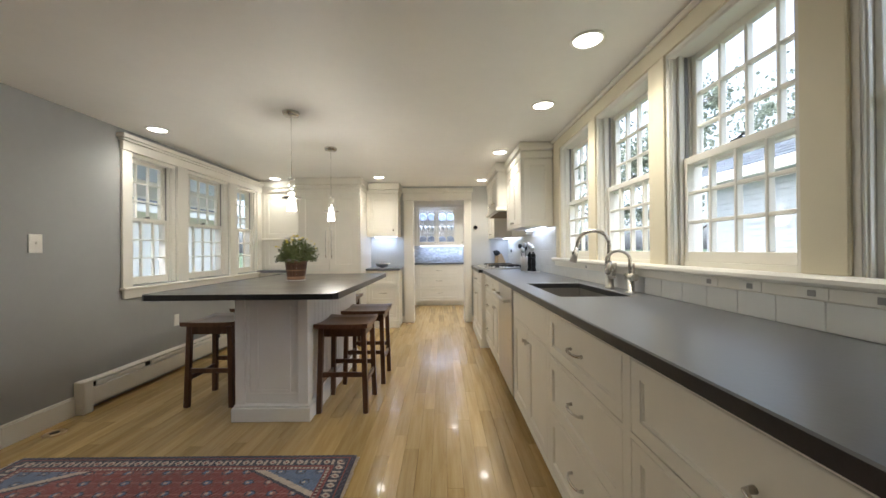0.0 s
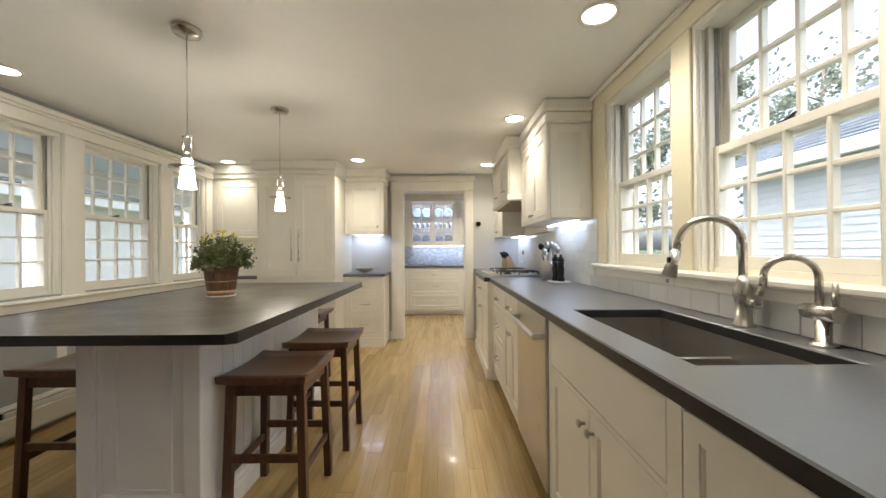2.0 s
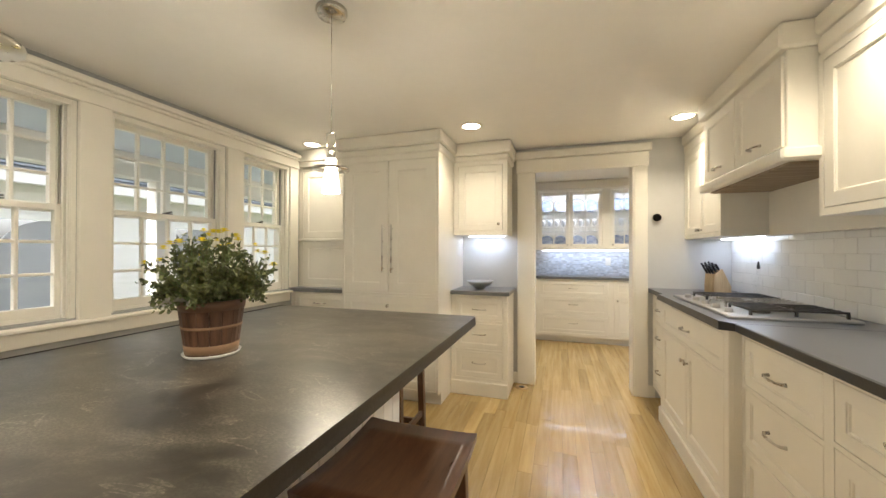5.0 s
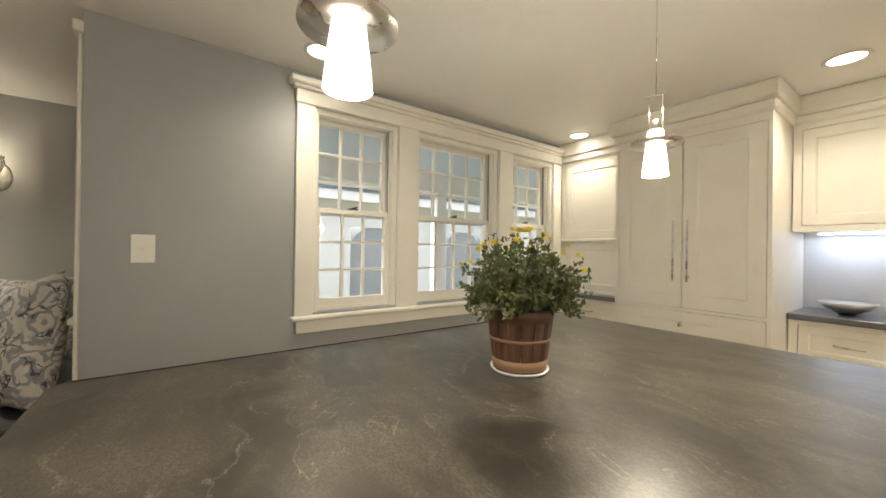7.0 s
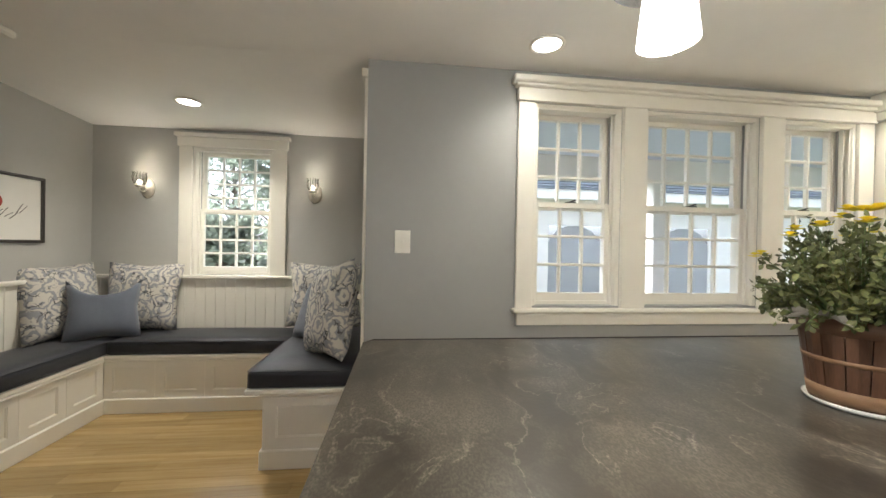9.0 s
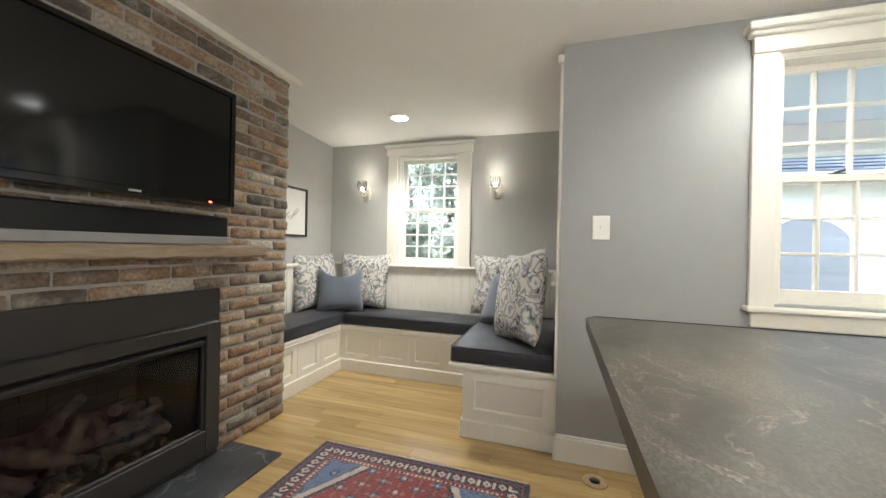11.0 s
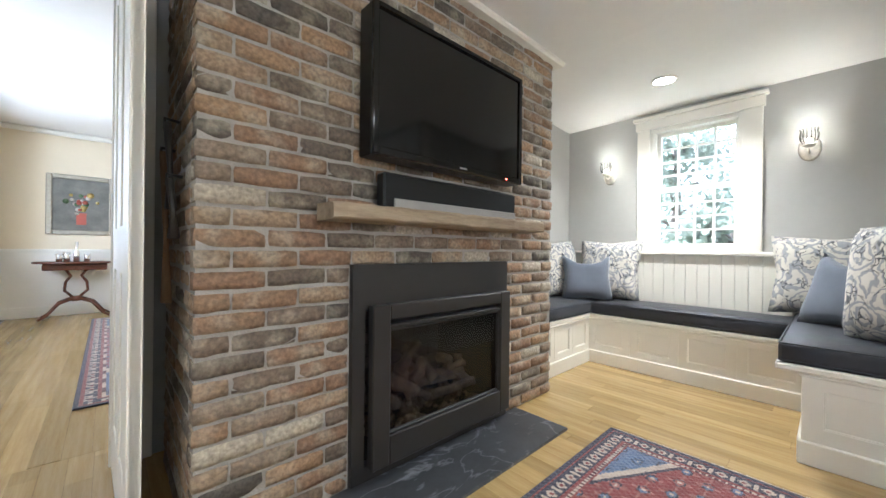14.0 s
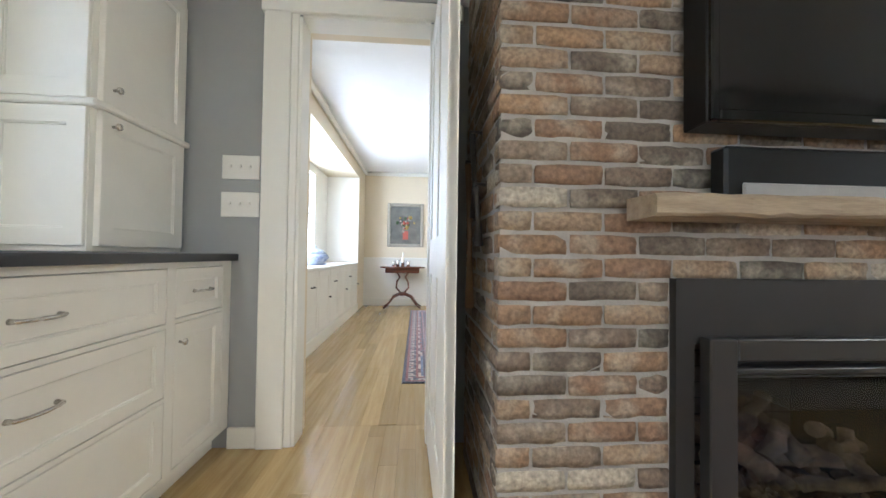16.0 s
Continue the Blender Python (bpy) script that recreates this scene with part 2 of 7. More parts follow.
OAK = wood_material("oak_floor", (0.345, 0.222, 0.080), (0.51, 0.372, 0.165), 0.22, along=(16, 0.9, 16), rand=0.17, coat=0.15, bump=0.05)
OAK_REST = wood_material("oak_floor_rest", (0.345, 0.222, 0.080), (0.51, 0.372, 0.165), 0.22, along=(16, 0.9, 16), isle=0.17, coat=0.15, bump=0.05)
GAP = material("floor_gap", (0.12, 0.06, 0.025), 0.7)
MANTEL_WOOD = wood_material("weathered_pine", (0.20, 0.145, 0.09), (0.42, 0.34, 0.235), 0.75, along=(1.5, 14, 14), bump=0.5)
TUB_WOOD = wood_material("cedar_tub", (0.060, 0.028, 0.016), (0.15, 0.074, 0.042), 0.5, along=(20, 20, 2), isle=0.2, bump=0.1)
HOOP_WOOD = wood_material("reddish_hoop", (0.11, 0.055, 0.030), (0.20, 0.105, 0.060), 0.45, along=(3, 3, 20))
TUB_BAND = wood_material("pale_hoop", (0.20, 0.11, 0.055), (0.33, 0.20, 0.11), 0.5, along=(3, 3, 20))
BLOCK_WOOD = wood_material("maple_block", (0.40, 0.26, 0.12), (0.62, 0.46, 0.26), 0.45, along=(20, 20, 2))
TABLE_WOOD = wood_material("mahogany", (0.06, 0.018, 0.008), (0.16, 0.055, 0.025), 0.2, along=(2, 14, 14))
LEAF = material("leaf_green", (0.150, 0.160, 0.052), 0.6, second=(0.034, 0.048, 0.015), scale=9, isle=0.45)
STEM = material("stem_green", (0.11, 0.16, 0.05), 0.6)
FLOWER = material("yellow_petal", (0.85, 0.70, 0.02), 0.6, vary=0.06)
SOIL = material("dark_soil", (0.03, 0.02, 0.012), 0.95, bump=0.6, bump_scale=80)
WHITE_CERAMIC = material("white_ceramic", (0.82, 0.82, 0.80), 0.15, vary=0.02)
TILE = material("white_glazed_tile", (0.80, 0.80, 0.78), 0.10, vary=0.02, isle=0.03, bump=0.05, bump_scale=20)
MOSAIC = material("grey_blue_mosaic", (0.62, 0.66, 0.72), 0.2, vary=0.1, isle=0.22)
GROUT = material("pale_grout", (0.66, 0.65, 0.62), 0.85, bump=0.2)
PLASTIC = material("ivory_plastic", (0.80, 0.78, 0.72), 0.35, vary=0.02)
CUSHION = material("navy_canvas", (0.017, 0.019, 0.027), 0.45, vary=0.12, bump=0.35, bump_scale=420, sheen=0.15)
PILLOW_GREY = material("slate_linen", (0.115, 0.13, 0.165), 0.85, vary=0.12, bump=0.5, bump_scale=380, sheen=0.3)
FLORAL = floral_material("floral_cotton")
MORTAR = material("grey_mortar", (0.36, 0.335, 0.30), 0.95, vary=0.14, scale=14, bump=0.7, bump_scale=120)
LAMP_GLOW = material("lamp_lens", (0.9, 0.85, 0.75), 0.5, emit=((1.0, 0.92, 0.74), 2.0))
SHADE_GLOW = material("frosted_glass_shade", (0.9, 0.87, 0.8), 0.4, emit=((1.0, 0.93, 0.78), 1.0))
BULB = material("warm_bulb", (0.9, 0.8, 0.6), 0.4, emit=((1.0, 0.85, 0.58), 0.9))
STRIP_GLOW = material("cool_strip", (0.9, 0.9, 0.9), 0.4, emit=((0.82, 0.88, 1.0), 1.0))
PANE = glass_material("window_glass")
FIRE_GLASS = glass_material("smoked_glass", (0.75, 0.75, 0.75), 1.0)
LOG = material("ceramic_log", (0.29, 0.215, 0.145), 0.9, second=(0.03, 0.025, 0.02), scale=14, bump=0.9, bump_scale=30)
LINER = material("sooty_liner", (0.085, 0.070, 0.058), 0.9, vary=0.3, scale=12, bump=0.5)
FIREBOX = material("firebox_black", (0.008, 0.008, 0.008), 0.8, bump=0.3)
PAPER = material("white_mat", (0.78, 0.76, 0.71), 0.8, vary=0.02)
RED_WOOL = material("brick_red_print", (0.45, 0.05, 0.03), 0.8, vary=0.2)
INK = material("grey_ink", (0.22, 0.20, 0.18), 0.8)
FRAME_DARK = material("dark_frame", (0.03, 0.025, 0.02), 0.3)
FRAME_GILT = material("silvered_frame", (0.42, 0.38, 0.30), 0.4, 0.3, vary=0.15, scale=30)
PAINTED = material("painted_canvas", (0.17, 0.165, 0.14), 0.7, vary=0.3, scale=8)
# white boards across the yard; their dimmer light is put into the colour
CLAP_PALE = material("dimmed_clapboard", (0.56, 0.57, 0.57), 0.65, vary=0.05)
CLAP = material("white_clapboard", (0.82, 0.79, 0.73), 0.6, vary=0.03)
SHINGLE = material("grey_shingle", (0.25, 0.27, 0.30), 0.85, vary=0.18, isle=0.2, bump=0.4)
SHUTTER = material("blue_grey_door", (0.36, 0.36, 0.36), 0.5)
GRASS = material("lawn", (0.06, 0.09, 0.03), 0.9, second=(0.035, 0.055, 0.02), scale=20, bump=0.8, bump_scale=200)
FOLIAGE = material("tree_leaves", (0.22, 0.24, 0.19), 0.6, second=(0.13, 0.145, 0.105), scale=3, isle=0.5)
LN, LL, LB = tree_of(FOLIAGE)
through_leaf, leaf_mix = LN.new("ShaderNodeBsdfTranslucent"), LN.new("ShaderNodeMixShader")
through_leaf.inputs[0].default_value = (0.30, 0.335, 0.25, 1)
leaf_mix.inputs[0].default_value = 0.5
LL.new(LB.outputs[0], leaf_mix.inputs[1]), LL.new(through_leaf.outputs[0], leaf_mix.inputs[2]), LL.new(leaf_mix.outputs[0], LN["Material Output"].inputs[0])
PORCH_CEILING = material("pale_blue_porch_paint", (0.62, 0.67, 0.74), 0.6, vary=0.04)
RIBBED = glass_material("ribbed_glass", (0.72, 0.71, 0.68), 1.0, 0.05)
BARK = material("bark", (0.13, 0.10, 0.075), 0.9, bump=0.8, bump_scale=20)
BASKET = material("woven_horn", (0.20, 0.12, 0.06), 0.7, vary=0.3, bump=0.4)
BLUE_CHINA = material("blue_white_china", (0.62, 0.66, 0.74), 0.15, second=(0.16, 0.22, 0.40), scale=25)


# ---- mesh helpers ----
def bb(bm, x0, x1, y0, y1, z0, z1, b=0.0, m=None, mi=0):
    """A box, its edges chamfered by b."""
    x0, x1, y0, y1, z0, z1 = min(x0, x1), max(x0, x1), min(y0, y1), max(y0, y1), min(z0, z1), max(z0, z1)
    b = min(b, (x1 - x0) * 0.45, (y1 - y0) * 0.45, (z1 - z0) * 0.45)
    X, Y, Z = (x0, x1), (y0, y1), (z0, z1)
    faces = []
    if b <= 0:
        v = [[[bm.verts.new((X[i], Y[j], Z[k])) for k in (0, 1)] for j in (0, 1)] for i in (0, 1)]
        q = [(v[0][0][0], v[0][0][1], v[0][1][1], v[0][1][0]), (v[1][0][0], v[1][1][0], v[1][1][1], v[1][0][1]),
             (v[0][0][0], v[1][0][0], v[1][0][1], v[0][0][1]), (v[0][1][0], v[0][1][1], v[1][1][1], v[1][1][0]),
             (v[0][0][0], v[0][1][0], v[1][1][0], v[1][0][0]), (v[0][0][1], v[1][0][1], v[1][1][1], v[0][1][1])]
        faces = [bm.faces.new(f) for f in q]
        verts = [w for a in v for c in a for w in c]
    else:
        s = (1, -1)
        v = {}
        for i in (0, 1):
            for j in (0, 1):
                for k in (0, 1):
                    v[i, j, k, 0] = bm.verts.new((X[i], Y[j] + s[j] * b, Z[k] + s[k] * b))
                    v[i, j, k, 1] = bm.verts.new((X[i] + s[i] * b, Y[j], Z[k] + s[k] * b))
                    v[i, j, k, 2] = bm.verts.new((X[i] + s[i] * b, Y[j] + s[j] * b, Z[k]))
        def quad(*ks):
            faces.append(bm.faces.new([v[k] for k in ks]))
        for i in (0, 1):
            o = 1 if i else -1
            a = [(i, 0, 0, 0), (i, 1, 0, 0), (i, 1, 1, 0), (i, 0, 1, 0)][::o]
            quad(*a)
            a = [(0, i, 0, 1), (1, i, 0, 1), (1, i, 1, 1), (0, i, 1, 1)][::-o]
            quad(*a)
            a = [(0, 0, i, 2), (1, 0, i, 2), (1, 1, i, 2), (0, 1, i, 2)][::o]
            quad(*a)
        for i in (0, 1):
            for j in (0, 1):
                quad(*[(i, j, 0, 0), (i, j, 1, 0), (i, j, 1, 1), (i, j, 0, 1)][::(1 if (i + j) % 2 == 0 else -1)][::-1])
                quad(*[(i, 0, j, 0), (i, 1, j, 0), (i, 1, j, 2), (i, 0, j, 2)][::(1 if (i + j) % 2 == 0 else -1)])
                quad(*[(0, i, j, 1), (1, i, j, 1), (1, i, j, 2), (0, i, j, 2)][::(1 if (i + j) % 2 == 0 else -1)][::-1])
                for k in (0, 1):
                    faces.append(bm.faces.new([v[i, j, k, 0], v[i, j, k, 1], v[i, j, k, 2]][::(1 if (i + j + k) % 2 else -1)]))
        verts = list(v.values())
    for f in faces:
        f.material_index = mi
    if m is not None:
        for w in verts:
            w.co = m @ w.co
    return verts


def tube(bm, pts, r, seg=8, caps=True):
    """A round bar through pts; r one radius or one for each point."""
    pts = [Vector(p) for p in pts]
    rs = r if isinstance(r, (list, tuple)) else [r] * len(pts)
    rings, up = [], None
    for i, p in enumerate(pts):
        d = (pts[min(i + 1, len(pts) - 1)] - pts[max(i - 1, 0)]).normalized()
        if up is None:
            up = d.orthogonal().normalized()
        up = (up - d * up.dot(d)).normalized()
        side = d.cross(up)
        rings.append([bm.verts.new(p + (up * math.cos(a) + side * math.sin(a)) * rs[i]) for a in (2 * math.pi * k / seg for k in range(seg))])
    for a, b in zip(rings, rings[1:]):
        for k in range(seg):
            bm.faces.new((a[k], b[k], b[(k + 1) % seg], a[(k + 1) % seg])).smooth = True
    if caps:
        bm.faces.new(rings[0])
        bm.faces.new(rings[-1][::-1])


def lathe(bm, profile, at=(0, 0, 0), seg=24, m=None):
    """Profile of (radius, height) turned about z."""
    rings = []
    for r, z in profile:
        ring = [bm.verts.new((at[0] + r * math.cos(2 * math.pi * k / seg), at[1] + r * math.sin(2 * math.pi * k / seg), at[2] + z)) for k in range(seg)]
        rings.append(ring)
    for a, b in zip(rings, rings[1:]):
        for k in range(seg):
            bm.faces.new((a[k], a[(k + 1) % seg], b[(k + 1) % seg], b[k])).smooth = True
    if profile[0][0] > 1e-4:
        bm.faces.new(rings[0][::-1])
    if profile[-1][0] > 1e-4:
        bm.faces.new(rings[-1])
    if m is not None:
        for ring in rings:
            for v in ring:
                v.co = m @ v.co


def prism(bm, outline, t, m=None):
    """A flat outline (x, z) made t thick along y."""
    a = [bm.verts.new((x, 0, z)) for x, z in outline]
    b = [bm.verts.new((x, t, z)) for x, z in outline]
    fs = [bm.faces.new(a), bm.faces.new(b[::-1])]
    for i in range(len(a)):
        j = (i + 1) % len(a)
        fs.append(bm.faces.new((a[i], b[i], b[j], a[j])))
    bmesh.ops.recalc_face_normals(bm, faces=fs)
    if m is not None:
        for v in a + b:
            v.co = m @ v.co


def slab(bm, xs, ys, z0, z1, skip=()):
    """One closed slab over the grid xs, ys without the cells in skip."""
    full = {(i, j) for i in range(len(xs) - 1) for j in range(len(ys) - 1)} - set(skip)
    vt = {}
    def v(i, j, k):
        if (i, j, k) not in vt:
            vt[i, j, k] = bm.verts.new((xs[i], ys[j], (z0, z1)[k]))
        return vt[i, j, k]
    for i, j in full:
        bm.faces.new((v(i, j, 1), v(i + 1, j, 1), v(i + 1, j + 1, 1), v(i, j + 1, 1)))
        bm.faces.new((v(i, j + 1, 0), v(i + 1, j + 1, 0), v(i + 1, j, 0), v(i, j, 0)))
        for di, dj, a, b in ((-1, 0, (i, j), (i, j + 1)), (1, 0, (i + 1, j + 1), (i + 1, j)), (0, -1, (i + 1, j), (i, j)), (0, 1, (i, j + 1), (i + 1, j + 1))):
            if (i + di, j + dj) not in full:
                bm.faces.new((v(*a, 0), v(*a, 1), v(*b, 1), v(*b, 0)))


def shade_edges(bm):
    """Upright faces take the second material, which has the edges' shade in its colour."""
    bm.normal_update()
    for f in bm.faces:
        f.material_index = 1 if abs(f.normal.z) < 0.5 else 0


BASE = {}


def thing(name, at, label, category, group="", kind=""):
    """An Empty at the base of a thing."""
    ob = new(name)
    ob.empty_display_size = 0.05
    ob.location = at
    BASE[ob.name] = Vector(at)
    return tagged(ob, label, category, group, kind)


def part(name, bm, mat, parent=None, label="", kind="", category=""):
    """Links a bmesh, modelled in world coordinates, as one mesh."""
    me = bpy.data.meshes.new(name)
    bm.normal_update()
    bm.to_mesh(me)
    bm.free()
    for k in (mat if isinstance(mat, (list, tuple)) else [mat]):
        me.materials.append(k)
    ob = new(name, me)
    if parent is not None:
        ob.parent = parent
        if parent.name in BASE:
            ob.matrix_parent_inverse = Matrix.Translation(-BASE[parent.name])
    return tagged(ob, label, category, "", kind)


def boxpart(name, dims, mat, parent=None, b=0.0, label="", kind="", m=None, category=""):
    bm = bmesh.new()
    bb(bm, *dims, b=b, m=m)
    return part(name, bm, mat, parent, label, kind, category)


def setting(name, boxes, mat, label, category, b=0.0):
    bm = bmesh.new()
    for d in boxes:
        bb(bm, *d, b=b)
    return part(name, bm, mat, None, label, "structure", category)


def facing(x, y, z, rz):
    """Local frame: x to the viewer's right along the front, y into the thing, z up."""
    return Matrix.Translation((x, y, z)) @ Matrix.Rotation(radians(rz), 4, "Z")


def front_panel(bm, m, x0, x1, z0, z1, t=0.02, rail=0.055, depth=0.008, bead=True):
    """A framed front with a sunk panel, one closed shape; its face at local y=0."""
    w, h = x1 - x0, z1 - z0
    r = min(rail, w * 0.3, h * 0.3)
    steps = [(0, t), (0, 0.0018), (0.0018, 0), (r, 0), (r + 0.001, 0.0035)]
    steps += [(r + 0.005, 0.0035), (r + 0.008, depth)] if bead else [(r + 0.0015, depth)]
    loops = [[bm.verts.new(m @ Vector(q)) for q in ((x0 + o, y, z0 + o), (x1 - o, y, z0 + o), (x1 - o, y, z1 - o), (x0 + o, y, z1 - o))] for o, y in steps]
    for a, b in zip(loops, loops[1:]):
        for k in range(4):
            bm.faces.new((a[k], a[(k + 1) % 4], b[(k + 1) % 4], b[k]))
    bm.faces.new(loops[-1]), bm.faces.new(loops[0][::-1])


def pull(bm, m, x, z, w=0.1, upright=False):
    """An arched bar handle standing off the face."""
    pts = [(-w / 2, 0, 0), (-w / 2 * 0.96, -0.018, 0), (-w / 2 * 0.6, -0.027, 0), (0, -0.031, 0), (w / 2 * 0.6, -0.027, 0), (w / 2 * 0.96, -0.018, 0), (w / 2, 0, 0)]
    rs = [0.0075, 0.0055, 0.0048, 0.0055, 0.0048, 0.0055, 0.0075]
    q = [Vector((x, 0, z)) + (Vector((0, p[1], p[0])) if upright else Vector(p)) for p in pts]
    tube(bm, [m @ p for p in q], rs, 8)


def knob(bm, m, x, z):
    prof = [(0.006, 0), (0.005, 0.012), (0.011, 0.016), (0.014, 0.021), (0.012, 0.026), (0.004, 0.028)]
    lathe(bm, prof, seg=12, m=m @ Matrix.Translation((x, 0, z)) @ Matrix.Rotation(radians(90), 4, "X"))


def cabinet(name, m, w, d, h, fronts, label, category="cabinet", toe=0.0, plinth=0.0, mat=None, group="", base=0.0, rail=0.055, body_h=None):
    """A unit with inset fronts. fronts: (kind, x0, x1, z0, z1, handle), handle = None, 'pull', ('knob', x, z) or ('bar', x, z, length)."""
    mat = mat or WHITE
    o = m @ Vector((w / 2, d / 2, base))
    cab = thing(name, o, label, category, group)
    bm = bmesh.new()
    z0 = base + toe
    bb(bm, 0, w, 0.021, d, z0, base + (body_h or h), 0.001, m)
    if toe:
        bb(bm, 0.0, w, 0.07, d, base, z0, 0, m)
    xs = sorted({0, w, *[f[1] for f in fronts], *[f[2] for f in fronts]})
    zs = sorted({z0, base + h, *[f[3] for f in fronts], *[f[4] for f in fronts]})
    for i in range(len(xs) - 1):
        for j in range(len(zs) - 1):
            cx, cz = (xs[i] + xs[i + 1]) / 2, (zs[j] + zs[j + 1]) / 2
            if not any(f[1] < cx < f[2] and f[3] < cz < f[4] for f in fronts):
                bb(bm, xs[i], xs[i + 1], 0, 0.0212, zs[j], zs[j + 1], 0, m)
    bmesh.ops.remove_doubles(bm, verts=bm.verts, dist=0.0004)
    body = part("body", bm, mat, cab)
    if plinth:
        boxpart("plinth", (-0.002, w + 0.002, -0.014, 0.02, base, base + plinth), mat, cab, 0.004, m=m)
    for kind, x0, x1, za, zb, handle in fronts:
        g = 0.003
        bm = bmesh.new()
        if kind == "slab":
            bb(bm, x0 + g, x1 - g, 0, 0.02, za + g, zb - g, 0.002, m)
        else:
            front_panel(bm, m, x0 + g, x1 - g, za + g, zb - g, rail=rail if kind == "door" else rail * 0.8)
        f = part("drawer_front" if kind != "door" else "door", bm, mat, cab)
        if handle:
            bm = bmesh.new()
            if handle == "pull":
                pull(bm, m, (x0 + x1) / 2, (za + zb) / 2 if zb - za < 0.22 else zb - (zb - za) * 0.42, 0.115)
            elif handle[0] == "knob":
                knob(bm, m, handle[1], handle[2])
            else:
                L = handle[3]
                tube(bm, [m @ Vector((handle[1], -0.035, handle[2] + s * L / 2)) for s in (-1, -0.5, 0.5, 1)], 0.007, 10)
                for s in (-0.42, 0.42):
                    tube(bm, [m @ Vector((handle[1], 0, handle[2] + s * L)), m @ Vector((handle[1], -0.035, handle[2] + s * L))], 0.0055, 8)
            part("handle", bm, NICKEL, f, "brushed nickel handle")
    return cab

# ---- the shell ----
C = 2.235          # ceiling
XL, XR = -2.51, 1.28   # window walls
YS, YN = -0.28, 6.05   # door walls
WL = [(3.214, 3.745), (3.892, 4.645), (4.795, 5.330)]      # openings in the west wall
WR = [(0.385, 1.04), (1.170, 1.83), (1.961, 2.619), (2.741, 3.40)]  # openings in the east wall


def wall_with_holes(name, axis, face, back, u0, u1, z1, holes, mat, label):
    """A wall along y (axis 'x') or x (axis 'y'), with holes (u0, u1, z0, z1)."""
    bm = bmesh.new()
    us = sorted({u0, u1, *[h[0] for h in holes], *[h[1] for h in holes]})
    zs = sorted({0, z1, *[h[2] for h in holes], *[h[3] for h in holes]})
    for a, b in zip(us, us[1:]):
        for c, d in zip(zs, zs[1:]):
            if not any(h[0] < (a + b) / 2 < h[1] and h[2] < (c + d) / 2 < h[3] for h in holes):
                bb(bm, *((face, back, a, b, c, d) if axis == "x" else (a, b, face, back, c, d)))
    bmesh.ops.remove_doubles(bm, verts=bm.verts, dist=1e-5)
    return part(name, bm, mat, None, label, "structure", "wall")


wall_with_holes("wall_west", "x", XL, XL - 0.16, 2.28, YN, C, [(a, b, 0.90, 2.055) for a, b in WL], GREY_WALL, "matte grey painted plaster wall beside the windows")
wall_with_holes("wall_east", "x", XR, XR + 0.16, YS, YN, C, [(a, b, 1.10, 2.115) for a, b in WR], CREAM_WALL, "cream painted wall above the long counter")
wall_with_holes("wall_north", "y", YN, YN + 0.14, XL - 0.16, XR + 0.16, C, [(-0.30, 0.56, 0, 2.055)], PALE_WALL, "pale grey painted wall round the pantry opening")
wall_with_holes("wall_south", "y", YS, YS - 0.12, -0.60, XR + 0.16, C, [(-0.27, 0.40, 0, 2.14)], GREY_WALL, "grey painted wall beside the dining room doorway")
wall_with_holes("wall_nook_north", "y", 2.28, 2.44, -3.91, XL - 0.16, C, [], NOOK_WALL, "grey wall closing the seating nook")
wall_with_holes("wall_nook_west", "x", -3.75, -3.91, -0.03, 2.44, C, [(0.735, 1.370, 0.955, 2.02)], NOOK_WALL, "grey wall of the seating nook with sash window")
wall_with_holes("wall_nook_south", "y", -0.03, -0.19, -3.91, -2.40, C, [], NOOK_WALL, "grey side wall of the nook with a framed print")
wall_with_holes("wall_behind_chimney", "y", -0.19, -0.28, -2.45, -0.60, C, [], GREY_WALL, "plain grey wall behind the chimney")
wall_with_holes("wall_pantry_north", "y", 8.15, 8.25, -1.0, 1.8, C + 0.1, [], PALE_WALL, "pale grey pantry wall")
wall_with_holes("wall_pantry_west", "x", -0.95, -1.05, YN + 0.14, 8.25, C + 0.1, [], PALE_WALL, "pale grey pantry side wall")
wall_with_holes("wall_pantry_east", "x", 1.75, 1.85, YN + 0.14, 8.25, C + 0.1, [], PALE_WALL, "pale grey pantry side wall")

bm = bmesh.new()
bb(bm, XL - 0.16, XR + 0.16, YS - 0.12, YN + 0.14, C, C + 0.1)
part("ceiling", bm, CEILING, None, "smooth off-white painted kitchen ceiling", "structure", "ceiling")
bm = bmesh.new()
prism(bm, [(-3.91, 2.155), (-2.505, 2.2349), (-2.505, 2.33), (-3.91, 2.33)], 2.64, Matrix.Translation((0, -0.19, 0)))
part("ceiling_nook", bm, CEILING, None, "off-white nook ceiling sloping slightly down", "structure", "ceiling")
bm = bmesh.new()
bb(bm, -1.05, 1.85, YN + 0.14, 8.25, C, C + 0.1)
part("ceiling_pantry", bm, CEILING, None, "off-white pantry ceiling", "structure", "ceiling")
setting("subfloor", [(-4.0, 1.9, -5.6, 8.3, -0.12, -0.006)], GAP, "dark underside below the floor boards", "floor")


